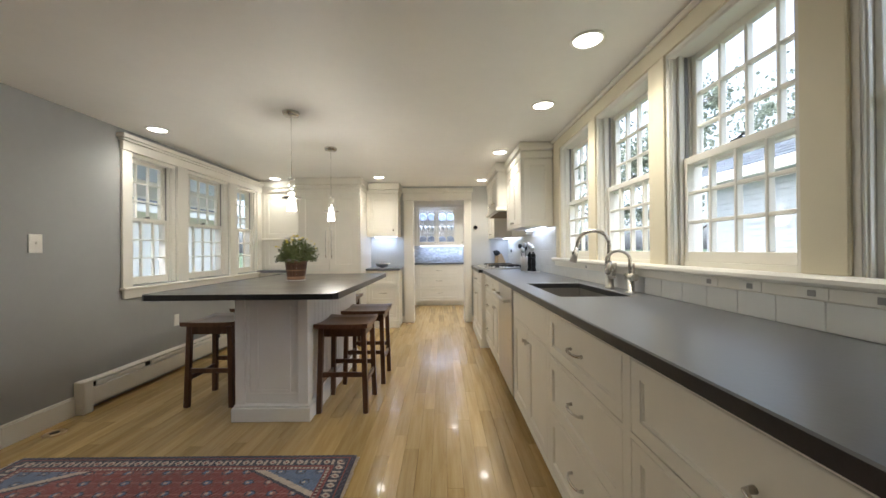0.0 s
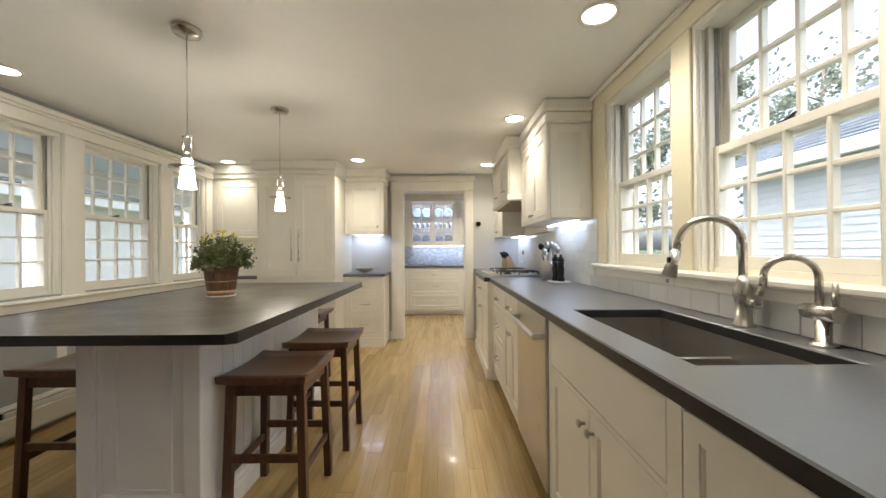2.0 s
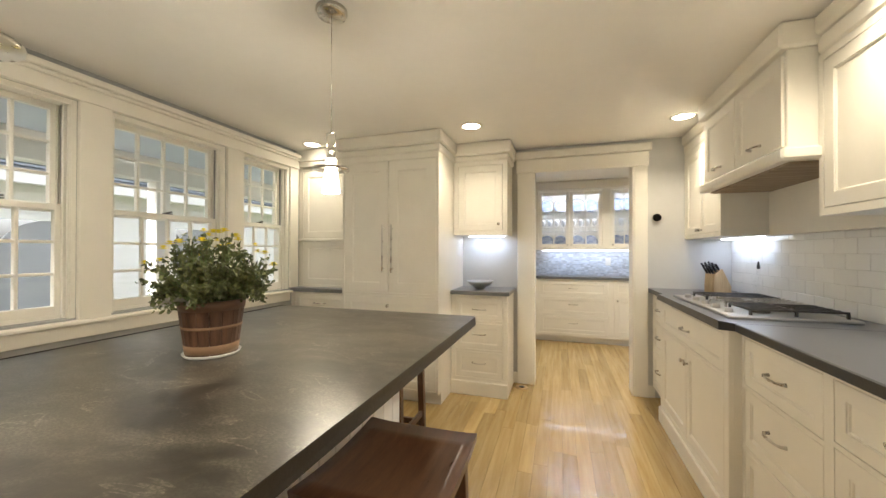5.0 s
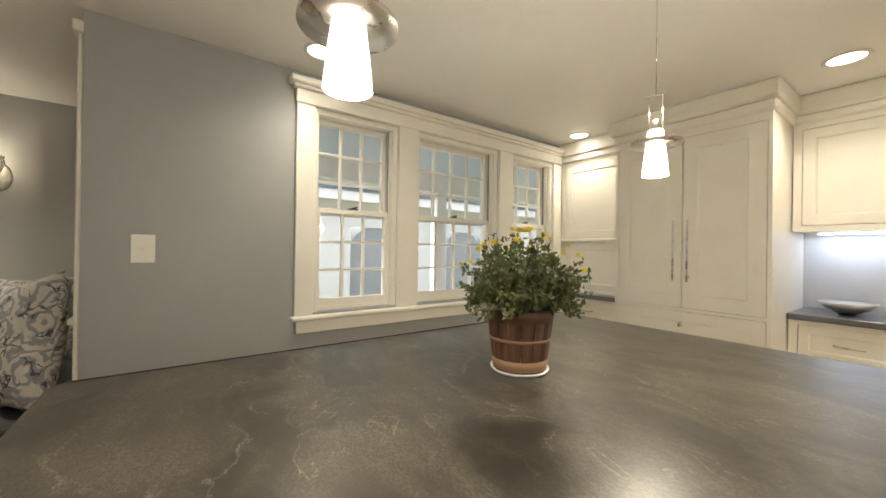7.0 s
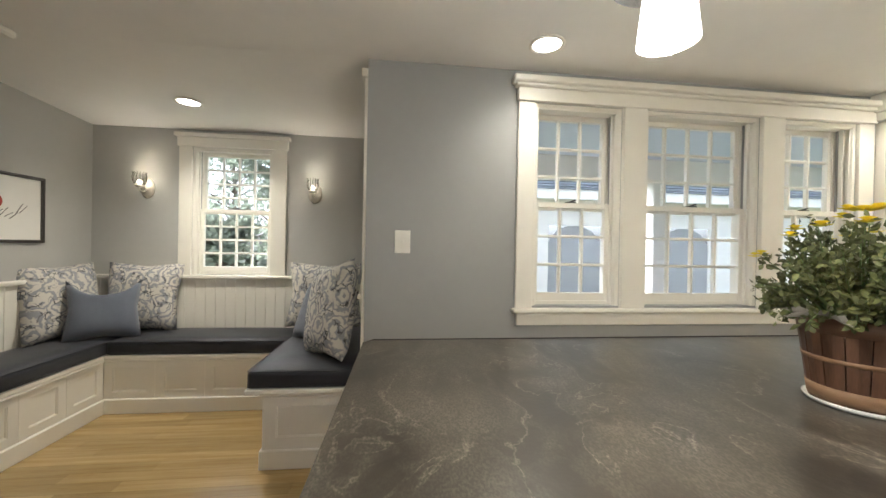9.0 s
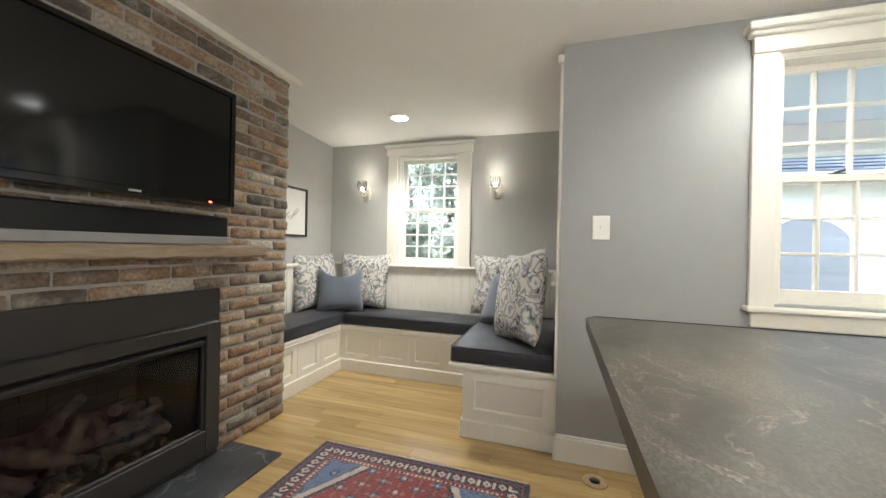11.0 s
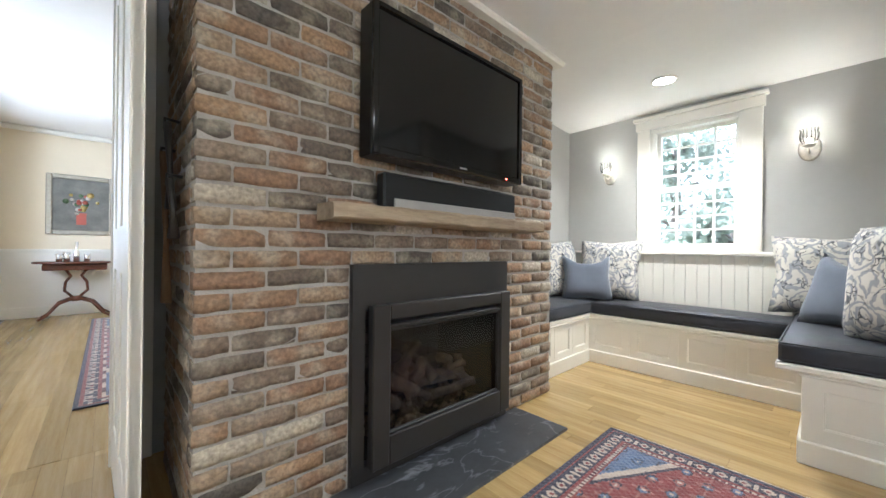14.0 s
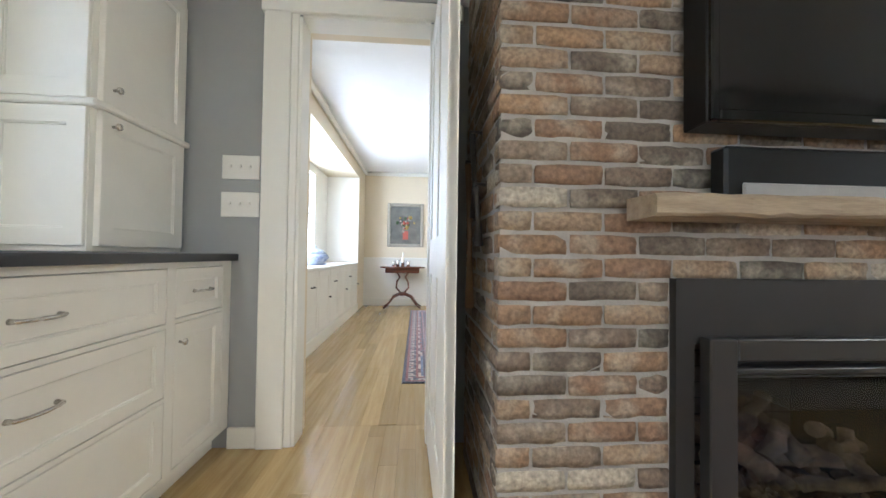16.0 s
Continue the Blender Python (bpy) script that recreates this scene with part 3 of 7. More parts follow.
# ---- sash windows ----
def sash(win, m, x0, x1, z0, z1, y, cols, rows, name):
    fr, mu = 0.036, 0.016
    bm = bmesh.new()
    bb(bm, x0, x0 + fr, y, y + 0.034, z0, z1, 0.002, m), bb(bm, x1 - fr, x1, y, y + 0.034, z0, z1, 0.002, m)
    bb(bm, x0 + fr, x1 - fr, y, y + 0.034, z0, z0 + fr * (1.25 if name == "lower_sash" else 0.8), 0.002, m)
    bb(bm, x0 + fr, x1 - fr, y, y + 0.034, z1 - fr * 0.9, z1, 0.002, m)
    s = part(name, bm, TRIM, win)
    a, b, c, d = x0 + fr, x1 - fr, z0 + fr * (1.25 if name == "lower_sash" else 0.8), z1 - fr * 0.9
    for i in range(1, cols):
        u = a + (b - a) * i / cols
        boxpart("muntin", (u - mu / 2, u + mu / 2, y + 0.002, y + 0.030, c, d), TRIM, s, 0.003, m=m)
    for j in range(1, rows):
        u = c + (d - c) * j / rows
        boxpart("muntin", (a, b, y + 0.004, y + 0.028, u - mu / 2, u + mu / 2), TRIM, s, 0.003, m=m)
    for i in range(cols):
        for j in range(rows):
            p = boxpart("pane", (a + (b - a) * i / cols, a + (b - a) * (i + 1) / cols, y + 0.015, y + 0.018,
                                 c + (d - c) * j / rows, c + (d - c) * (j + 1) / rows), PANE, s, m=m)
            p.visible_shadow = False


def window(name, m, w, z0, z1, cols, rows, label, mid=None):
    """A double-hung window in its opening; m puts local x along the wall, y outwards."""
    win = thing(name, m @ Vector((w / 2, 0.07, z0)), label, "window", "", "structure")
    bm = bmesh.new()
    bb(bm, 0, 0.020, 0.0, 0.158, z0, z1, 0.001, m), bb(bm, w - 0.020, w, 0.0, 0.158, z0, z1, 0.001, m)
    bb(bm, 0.020, w - 0.020, 0.0, 0.158, z1 - 0.02, z1, 0.001, m), bb(bm, 0.020, w - 0.020, 0.055, 0.17, z0, z0 + 0.022, 0.001, m)
    for x in (0.020, w - 0.036):
        bb(bm, x, x + 0.016, 0.040, 0.058, z0, z1, 0.002, m)
        bb(bm, x, x + 0.008, 0.095, 0.105, z0, z1, 0.001, m)
    for x, d in ((0.020, 1), (w - 0.020, -1)):
        for o, y0, y1 in ((0.006, 0.002, 0.030), (0.011, 0.010, 0.022)):
            bb(bm, x, x + d * o, y0, y1, z0, z1 - 0.02, 0.002, m)
    bb(bm, 0.020, w - 0.020, 0.002, 0.030, z1 - 0.030, z1 - 0.02, 0.003, m)
    part("window_frame", bm, TRIM, win)
    mid = mid or (z0 + z1) / 2 + 0.005
    sash(win, m, 0.022, w - 0.022, mid - 0.02, z1 - 0.02, 0.106, cols, rows, "upper_sash")
    sash(win, m, 0.022, w - 0.022, z0 + 0.022, mid + 0.02, 0.060, cols, rows, "lower_sash")
    bm = bmesh.new()
    bb(bm, w / 2 - 0.03, w / 2 + 0.03, 0.066, 0.09, mid + 0.02, mid + 0.028, 0.002, m)
    tube(bm, [m @ Vector((w / 2 - 0.01, 0.078, mid + 0.028)), m @ Vector((w / 2 + 0.03, 0.075, mid + 0.040))], 0.005, 6)
    part("sash_lock", bm, DARK_METAL, win, "dark metal sash lock")
    for x in (0.0205, w - 0.0255):
        boxpart("sash_channel", (x, x + 0.005, 0.076, 0.090, mid + 0.021, z1 - 0.021), CLOTH_GREY, win, 0.001, "grey jamb liner", m=m)
    return win


for i, (a, b) in enumerate(WL):
    window("window_%d" % (i + 1), facing(XL, a, 0, 90),
           b - a, 0.90, 2.055, (3, 4, 3)[i], 3, "white double-hung sash window with small panes, looking onto a porch")
for i, (a, b) in enumerate(WR):
    window("window_%d" % (i + 4), facing(XR, b, 0, -90), b - a, 1.10, 2.115, 4, 3, "tall white double-hung window with small panes above the counter", 1.585)
window("window_8", facing(-3.75, 0.735, 0, 90), 0.635, 0.955, 2.02, 4, 4, "white double-hung nook window with small panes, greenery outside")

# casings: west group
setting("trim_west_casing", [(XL, XL + 0.022, 3.116, WL[0][0], 0.89, 2.055), (XL, XL + 0.030, WL[0][1], WL[1][0], 0.89, 2.055),
        (XL, XL + 0.030, WL[1][1], WL[2][0], 0.89, 2.055), (XL, XL + 0.022, WL[2][1], 5.44, 0.912, 2.055)], TRIM, "white painted flat window casing", "trim", 0.003)
setting("trim_west_head", [(XL, XL + 0.034, 3.11, 5.445, 2.0555, 2.13)], TRIM, "white painted window head board", "trim", 0.003)
setting("trim_west_cap", [(XL, XL + 0.055, 3.09, 5.452, 2.130, 2.150), (XL, XL + 0.075, 3.075, 5.457, 2.150, 2.185)], TRIM, "white moulded cap over the windows", "trim", 0.006)
setting("trim_west_sill", [(XL, XL + 0.055, 3.095, 5.333, 0.866, 0.8895)], TRIM, "white rounded window stool", "trim", 0.006)
setting("trim_west_apron", [(XL, XL + 0.022, 3.125, 5.333, 0.792, 0.8655)], TRIM, "white apron board under the windows", "trim", 0.004)
# casings: east group
setting("trim_east_casing", [(XR - 0.012, XR, WR[k][1], WR[k + 1][0], 1.105, 2.115) for k in range(3)] + [(XR - 0.012, XR, 3.40, 3.50, 1.105, 2.115), (XR - 0.012, XR, 0.29, 0.385, 1.105, 2.115)],
        CREAM_WALL, "cream flat boards between the windows", "trim", 0.003)
setting("trim_east_head", [(XR - 0.012, XR, 0.25, 3.52, 2.1155, 2.200)], CREAM_WALL, "cream flat band over the windows", "trim", 0.002)
setting("trim_east_crown", [(XR - 0.034, XR, 0.23, 3.60, 2.2005, C - 0.002)], TRIM, "small white crown moulding at the ceiling", "trim", 0.012)
setting("trim_east_sill", [(XR - 0.055, XR, 0.23, 3.53, 1.072, 1.1045)], TRIM, "white rounded stool under the windows", "trim", 0.010)
setting("trim_east_apron", [(XR - 0.026, XR, 0.23, 3.51, 1.030, 1.0715)], TRIM, "white strip with sockets under the window stool", "trim", 0.004)
# nook window
NX = -3.75
setting("trim_nook_casing", [(NX, NX + 0.022, 0.635, 0.735, 0.955, 2.02), (NX, NX + 0.022, 1.37, 1.487, 0.955, 2.02)], TRIM, "white flat casing of the nook window", "trim", 0.003)
setting("trim_nook_head", [(NX, NX + 0.03, 0.622, 1.500, 2.0205, 2.100), (NX, NX + 0.05, 0.605, 1.518, 2.100, 2.130)], TRIM, "white head of the nook window", "trim", 0.004)
setting("trim_chair_rail", [(NX, NX + 0.045, -0.03, 2.28, 0.925, 0.9545), (NX + 0.045, -2.46, -0.03, 0.015, 0.925, 0.9545), (NX + 0.045, XL - 0.05, 2.235, 2.28, 0.925, 0.9545)],
        TRIM, "white chair rail round the seating nook", "trim", 0.006)
setting("trim_nook_post", [(XL - 0.13, XL - 0.003, 2.262, 2.28, 0.43, 2.14), (XL - 0.14, XL + 0.006, 2.245, 2.28, 2.14, 2.185)], TRIM, "white pilaster at the end of the grey wall", "trim", 0.006)

# north opening
setting("trim_pantry_casing", [(-0.445, -0.30, YN - 0.025, YN, 0, 2.0), (0.56, 0.665, YN - 0.025, YN, 0, 2.0)], TRIM, "white door casing of the pantry opening", "trim", 0.003)
setting("trim_pantry_jamb", [(-0.3005, -0.285, YN - 0.02, YN + 0.145, 0, 2.04), (0.545, 0.5605, YN - 0.02, YN + 0.145, 0, 2.04), (-0.285, 0.545, YN - 0.02, YN + 0.145, 2.035, 2.054)], TRIM, "white jamb lining of the pantry opening", "trim", 0.002)
setting("trim_pantry_head", [(-0.455, 0.675, YN - 0.030, YN, 2.0005, 2.13), (-0.475, 0.695, YN - 0.055, YN, 2.13, 2.20)], TRIM, "white head casing with flared cap", "trim", 0.008)
# south doorway
setting("trim_dining_casing", [(0.40, 0.435, YS, YS + 0.018, 0, 2.14), (0.435, 0.565, YS, YS + 0.030, 0, 2.14), (-0.40, -0.27, YS, YS + 0.022, 0, 2.14), (-0.42, 0.58, YS, YS + 0.03, 2.1405, 2.225)],
        TRIM, "white door casing of the dining room doorway", "trim", 0.004)
setting("trim_dining_jamb", [(0.385, 0.4005, YS - 0.12, YS + 0.01, 0, 2.13), (-0.2705, -0.255, YS - 0.12, YS + 0.01, 0, 2.13), (-0.255, 0.385, YS - 0.12, YS + 0.01, 2.125, 2.141)], TRIM, "white jamb lining of the doorway", "trim", 0.002)

# baseboards
setting("baseboard", [(XL, XL + 0.018, 2.28, 2.76, 0, 0.125), (XL, XL + 0.010, 2.28, 2.76, 0.125, 0.14), (-2.66, XL + 0.018, 2.262, 2.28, 0, 0.125),
        (-0.50, -0.445, YN - 0.018, YN, 0, 0.10), (0.665, 0.72, YN - 0.018, YN, 0, 0.10), (0.565, 0.70, YS, YS + 0.018, 0, 0.10)], TRIM, "white painted baseboard", "baseboard", 0.003)


# ---- ceiling lamps ----
def lamp(name, kind, at, energy, color, size=0.05, spot=150, blend=0.9, down=True):
    d = bpy.data.lights.new(name, kind)
    d.energy, d.color = energy, color
    if kind == "SPOT":
        d.spot_size, d.spot_blend, d.shadow_soft_size = radians(spot), blend, size
    elif kind == "POINT":
        d.shadow_soft_size = size
    ob = new(name, d)
    ob.location = at
    return ob


WARM = (1.0, 0.87, 0.66)
# the last one, in the pantry, is unseen: added to brighten that room
CANS = [(0.93, 1.895), (0.935, 2.715), (0.818, 3.98), (0.79, 5.52), (-0.715, 5.255), (-2.215, 5.29), (-2.235, 3.17), (-3.20, 0.995), (0.4, 7.0)]


def downlight(x, y, z):
    t = thing("recessed_ceiling_light", (x, y, z), "round white recessed ceiling light, switched on", "ceiling light", "recessed ceiling lights")
    bm = bmesh.new()
    lathe(bm, [(0.086, -0.001), (0.088, -0.006), (0.072, -0.008), (0.069, -0.002)], (x, y, z), 32)
    part("trim_ring", bm, TRIM, t)
    bm = bmesh.new()
    lathe(bm, [(0.001, -0.0045), (0.068, -0.003)], (x, y, z), 32)
    part("lens", bm, LAMP_GLOW, t, "glowing warm lens")
    return t


for x, y in CANS:
    z = C if x > -2.5 else 2.155 + (x + 3.91) / 1.405 * 0.08
    downlight(x, y, z - 0.0005)
    lamp("downlight_lamp", "SPOT", (x, y, z - 0.03), {(-2.215, 5.29): 2.6, (0.4, 7.0): 15, (-3.20, 0.995): 10.2, (-2.235, 3.17): 2.8, (-0.715, 5.255): 4.8}.get((x, y), 6.0), WARM, 0.06, 140, 1.0)

# ---- east run: base units, counter ----
FX, CT = 0.705, 0.942      # face of the base units, counter height
CB = CT - 0.035


def east_unit(y0, y1, fronts, label, x=FX, plinth=0.0, body_h=None):
    """A base unit between y0 and y1; fronts in distances from its far (north) end."""
    return cabinet("base_cabinet", facing(x, y1, 0, -90), y1 - y0, XR - x - 0.004, CB, fronts, label, toe=0.10 if not plinth else 0.0, plinth=plinth, group="base cabinets under the long counter", body_h=body_h)


def drawers(w, zs, e=0.022):
    return [("drawer", e, w - e, a, b, "pull") for a, b in zs]


Z3 = [(0.125, 0.40), (0.415, 0.665), (0.68, 0.885)]
east_unit(-0.278, 0.15, [("drawer", 0.025, 0.36, 0.69, 0.885, "pull"), ("door", 0.025, 0.36, 0.125, 0.675, ("knob", 0.055, 0.60))], "narrow cream cabinet with one drawer over a door")
east_unit(0.15, 1.10, drawers(0.95, Z3), "wide cream cabinet with three panelled drawers")
east_unit(1.10, 1.86, drawers(0.76, Z3), "cream cabinet with three panelled drawers")
w = 0.86
east_unit(1.86, 2.72, [("slab", 0.025, w - 0.025, 0.70, 0.885, None), ("door", 0.025, w / 2 - 0.002, 0.125, 0.685, ("knob", w / 2 - 0.035, 0.62)),
                       ("door", w / 2 + 0.002, w - 0.025, 0.125, 0.685, ("knob", w / 2 + 0.035, 0.62))], "cream sink cabinet with two doors and false front", body_h=0.60)
w = 0.56
east_unit(3.34, 3.90, [("drawer", 0.02, w - 0.02, 0.70, 0.885, "pull"), ("door", 0.02, w / 2 - 0.001, 0.125, 0.685, ("knob", w / 2 - 0.03, 0.62)),
                       ("door", w / 2 + 0.001, w - 0.02, 0.125, 0.685, ("knob", w / 2 + 0.03, 0.62))], "cream cabinet with drawer and two doors")
east_unit(3.90, 4.44, drawers(0.54, Z3), "cream cabinet with three small drawers")
w = 1.14
east_unit(4.44, 5.58, [("drawer", 0.05, w - 0.05, 0.70, 0.885, "pull"), ("door", 0.05, w / 2 - 0.001, 0.14, 0.685, ("knob", w / 2 - 0.035, 0.60)),
                       ("door", w / 2 + 0.001, w - 0.05, 0.14, 0.685, ("knob", w / 2 + 0.035, 0.60))], "cream cooktop cabinet standing proud on a plinth", 0.655, 0.11)
east_unit(5.58, YN - 0.005, drawers(YN - 0.005 - 5.58, Z3), "narrow cream cabinet with three drawers at the wall")

# dishwasher
dm = facing(FX - 0.012, 3.34, 0, -90)
dw = thing("dishwasher", (FX + 0.25, 3.03, 0), "brushed steel dishwasher set flush between cream cabinets", "dishwasher")
boxpart("body", (0.006, 0.608, 0.03, 0.56, 0.10, CB - 0.003), DARK_METAL, dw, 0, m=dm)
boxpart("door", (0.008, 0.606, 0, 0.03, 0.11, CB - 0.008), STEEL, dw, 0.004, m=dm, label="brushed steel door")
boxpart("kickplate", (0.008, 0.606, 0.07, 0.09, 0, 0.10), BLACK, dw, 0, m=dm)
bm = bmesh.new()
tube(bm, [dm @ Vector((x, -0.045, 0.80)) for x in (0.03, 0.2, 0.42, 0.585)], 0.012, 12)
for x in (0.06, 0.555):
    bb(bm, x - 0.016, x + 0.016, -0.046, 0.001, 0.788, 0.812, 0.003, dm)
part("handle", bm, STEEL, dw, "round steel bar handle")

# counter with the sink's cut-out
SX0, SX1, SY0, SY1 = 0.79, 1.16, 1.915, 2.655
bm = bmesh.new()
slab(bm, [0.672, SX0, SX1, XR], [YS + 0.002, SY0, SY1, 4.42], CB, CT, {(1, 1)})
rim = [e for e in bm.edges if all(abs(q.co.z - CT) < 1e-5 for q in e.verts) and len(e.link_faces) == 2 and any(abs(f.normal.z) < 0.5 for f in e.link_faces if not f.normal_update())]
bmesh.ops.bevel(bm, geom=rim, offset=0.004, segments=1, affect="EDGES")
shade_edges(bm)
part("countertop", bm, [SOAPSTONE, SHADED_EDGE], None, "long honed grey soapstone counter with sink cut-out", "structure", "counter")
bm = bmesh.new()
c = 0.045
pts = [(XR, 4.4205), (0.672 - 0.045 + c, 4.4205), (0.627, 4.4205 + c), (0.627, 5.60 - c), (0.627 + c, 5.60), (0.672, 5.60), (0.672, YN - 0.001), (XR, YN - 0.001)]
prism(bm, pts, CT - CB, Matrix(((1, 0, 0, 0), (0, 0, 1, 0), (0, 1, 0, CB), (0, 0, 0, 1))))
bmesh.ops.bevel(bm, geom=[e for e in bm.edges if abs(e.verts[0].co.z - e.verts[1].co.z) < 1e-5], offset=0.004, segments=1, affect="EDGES")
shade_edges(bm)
part("countertop", bm, [SOAPSTONE, SHADED_EDGE], None, "grey soapstone counter round the cooktop with clipped corners", "structure", "counter")

sink = thing("sink", (0.975, 2.285, CT - 0.23), "undermounted rectangular brushed steel sink", "sink")
bm = bmesh.new()
d = 0.22
for q in ((SX0 - 0.012, SX0 - 0.004, SY0 - 0.01, SY1 + 0.01), (SX1 + 0.004, SX1 + 0.012, SY0 - 0.01, SY1 + 0.01), (SX0 - 0.004, SX1 + 0.004, SY0 - 0.012, SY0 - 0.004), (SX0 - 0.004, SX1 + 0.004, SY1 + 0.004, SY1 + 0.012)):
    bb(bm, *q, CB - d, CB - 0.001)
bb(bm, SX0 - 0.012, SX1 + 0.012, SY0 - 0.012, SY1 + 0.012, CB - d - 0.008, CB - d)
part("basin", bm, BASIN, sink)
bm = bmesh.new()
bb(bm, SX0 - 0.003, SX1 + 0.003, 2.28, 2.295, CB - d, CB - 0.06, 0.004)
part("divider", bm, BASIN, sink)
for y in (2.09, 2.48):
    bm = bmesh.new()
    lathe(bm, [(0.045, 0.001), (0.042, 0.004), (0.02, 0.002)], (0.98, y, CB - d), 20)
    part("drain", bm, CHROME, sink)

# tall pull-down tap
fx, fy = 1.215, 2.300
tap = thing("kitchen_faucet", (fx, fy, CT), "brushed nickel gooseneck pull-down faucet behind the sink", "faucet")
bm = bmesh.new()
lathe(bm, [(0.031, 0), (0.031, 0.006), (0.025, 0.010), (0.024, 0.085), (0.028, 0.10), (0.026, 0.125), (0.018, 0.14), (0.015, 0.16)], (fx, fy, CT), 20)
part("base", bm, NICKEL, tap)
bm = bmesh.new()
arc = [(fx, fy, CT + 0.14), (fx, fy, CT + 0.26)] + [(fx - 0.085 + 0.085 * math.cos(a), fy + 0.03 * (1 - math.cos(a)), CT + 0.27 + 0.085 * math.sin(a)) for a in [math.pi * k / 12 for k in range(0, 12)]] + [(fx - 0.178, fy + 0.06, CT + 0.245)]
tube(bm, arc, 0.0125, 12)
part("neck", bm, NICKEL, tap)
bm = bmesh.new()
tube(bm, [(fx - 0.176, fy + 0.06, CT + 0.25), (fx - 0.188, fy + 0.062, CT + 0.205), (fx - 0.202, fy + 0.064, CT + 0.16)], [0.015, 0.018, 0.024], 14)
part("spray_head", bm, NICKEL, tap)
boxpart("button", (fx - 0.206, fx - 0.198, fy + 0.053, fy + 0.07, CT + 0.19, CT + 0.225), BLACK, tap, 0.002)
bm = bmesh.new()
tube(bm, [(fx, fy - 0.02, CT + 0.075), (fx, fy - 0.055, CT + 0.08)], 0.016, 12)
tube(bm, [(fx, fy - 0.05, CT + 0.08), (fx, fy - 0.062, CT + 0.115), (fx + 0.004, fy - 0.075, CT + 0.155)], [0.012, 0.010, 0.006], 10)
part("lever", bm, NICKEL, tap)
# small filter tap
gx, gy = 1.222, 2.060
tap2 = thing("filter_faucet", (gx, gy, CT), "small brushed nickel gooseneck filter faucet", "faucet")
bm = bmesh.new()
lathe(bm, [(0.030, 0), (0.028, 0.005), (0.017, 0.008), (0.017, 0.07)], (gx, gy, CT), 18)
tube(bm, [(gx, gy + 0.045, CT + 0.085), (gx, gy - 0.04, CT + 0.085)], 0.021, 16)
part("base", bm, NICKEL, tap2)
bm = bmesh.new()
arc = [(gx, gy + 0.01, CT + 0.09), (gx, gy + 0.01, CT + 0.17)] + [(gx - 0.055 + 0.055 * math.cos(a), gy + 0.01 + 0.02 * (1 - math.cos(a)), CT + 0.175 + 0.055 * math.sin(a)) for a in [math.pi * k / 10 for k in range(0, 11)]] + [(gx - 0.112, gy + 0.05, CT + 0.15)]
tube(bm, arc, 0.009, 10)
part("neck", bm, NICKEL, tap2)
bm = bmesh.new()
tube(bm, [(gx, gy - 0.03, CT + 0.10), (gx, gy - 0.03, CT + 0.125), (gx, gy - 0.03, CT + 0.165)], [0.005, 0.008, 0.006], 8)
part("lever", bm, NICKEL, tap2)

# wall outlets in the strip
for y in (0.95, 1.12, 1.33, 1.52, 2.75):
    o = boxpart("wall_outlet", (XR - 0.0295, XR - 0.0262, y - 0.045, y + 0.045, 1.034, 1.068), PLASTIC, None, 0.001, category="outlet", label="ivory outlet plate in the strip below the windows")
    boxpart("socket", (XR - 0.0305, XR - 0.0295, y - 0.012, y + 0.012, 1.042, 1.060), CLOTH_GREY, o)

# upper cabinets on the east wall
def upper(y0, y1, x, z0, z1, n, label, kz=0.06, m=None):
    w = y1 - y0
    fr = []
    for k in range(n):
        a, b = 0.025 + (w - 0.05) * k / n, 0.025 + (w - 0.05) * (k + 1) / n
        kx = (b - 0.03 if k == 0 else a + 0.03) if n > 1 else a + 0.03
        fr.append(("door", a + 0.001, b - 0.001, z0 + 0.03, z1 - 0.03, ("knob", kx, z0 + kz)))
    c = cabinet("wall_cabinet", facing(x, y1, 0, -90), w, XR - x - 0.002, z1 - z0, fr, label, base=z0, group="wall cabinets beside the hood")
    return c


upper(3.62, 4.42, 0.965, 1.405, 2.07, 2, "cream wall cabinet with two panelled doors")
bm = bmesh.new()
front_panel(bm, facing(0.985, 3.605, 0, 0), 0.0, 0.27, 1.415, 2.06, 0.014)
part("end_panel", bm, WHITE, bpy.data.objects["wall_cabinet"])
upper(5.33, YN - 0.003, 0.945, 1.36, 2.07, 2, "cream wall cabinet with two doors in the corner")
setting("trim_cabinet_crown", [(0.957, XR, 3.602, 4.42, 2.07, 2.15), (0.942, XR, 3.588, 4.42, 2.15, C - 0.002), (0.937, XR, 5.33, YN - 0.002, 2.07, 2.15), (0.922, XR, 5.33, YN - 0.002, 2.15, C - 0.002)], WHITE, "cream crown above the wall cabinets", "trim", 0.012)
hood = thing("range_hood", (1.06, 4.875, 1.66), "cream panelled wooden hood box over the cooktop", "range hood")
bm = bmesh.new()
bb(bm, 0.86, XR - 0.002, 4.425, 5.325, 1.70, 2.12, 0.004)
part("box", bm, WHITE, hood)
for k in range(2):
    bm = bmesh.new()
    front_panel(bm, facing(0.848, 5.31 - 0.44 * k, 0, -90), 0.0, 0.43, 1.71, 2.10, 0.012)
    dd = part("door", bm, WHITE, hood)
    bm = bmesh.new()
    pull(bm, facing(0.848, 5.31 - 0.44 * k, 0, -90), 0.215, 1.76, 0.09)
    part("handle", bm, NICKEL, dd)
boxpart("skirt", (0.83, XR - 0.002, 4.40, 5.35, 1.645, 1.70), WHITE, hood, 0.010)
boxpart("filter", (0.88, XR - 0.03, 4.45, 5.30, 1.635, 1.645), MANTEL_WOOD, hood)
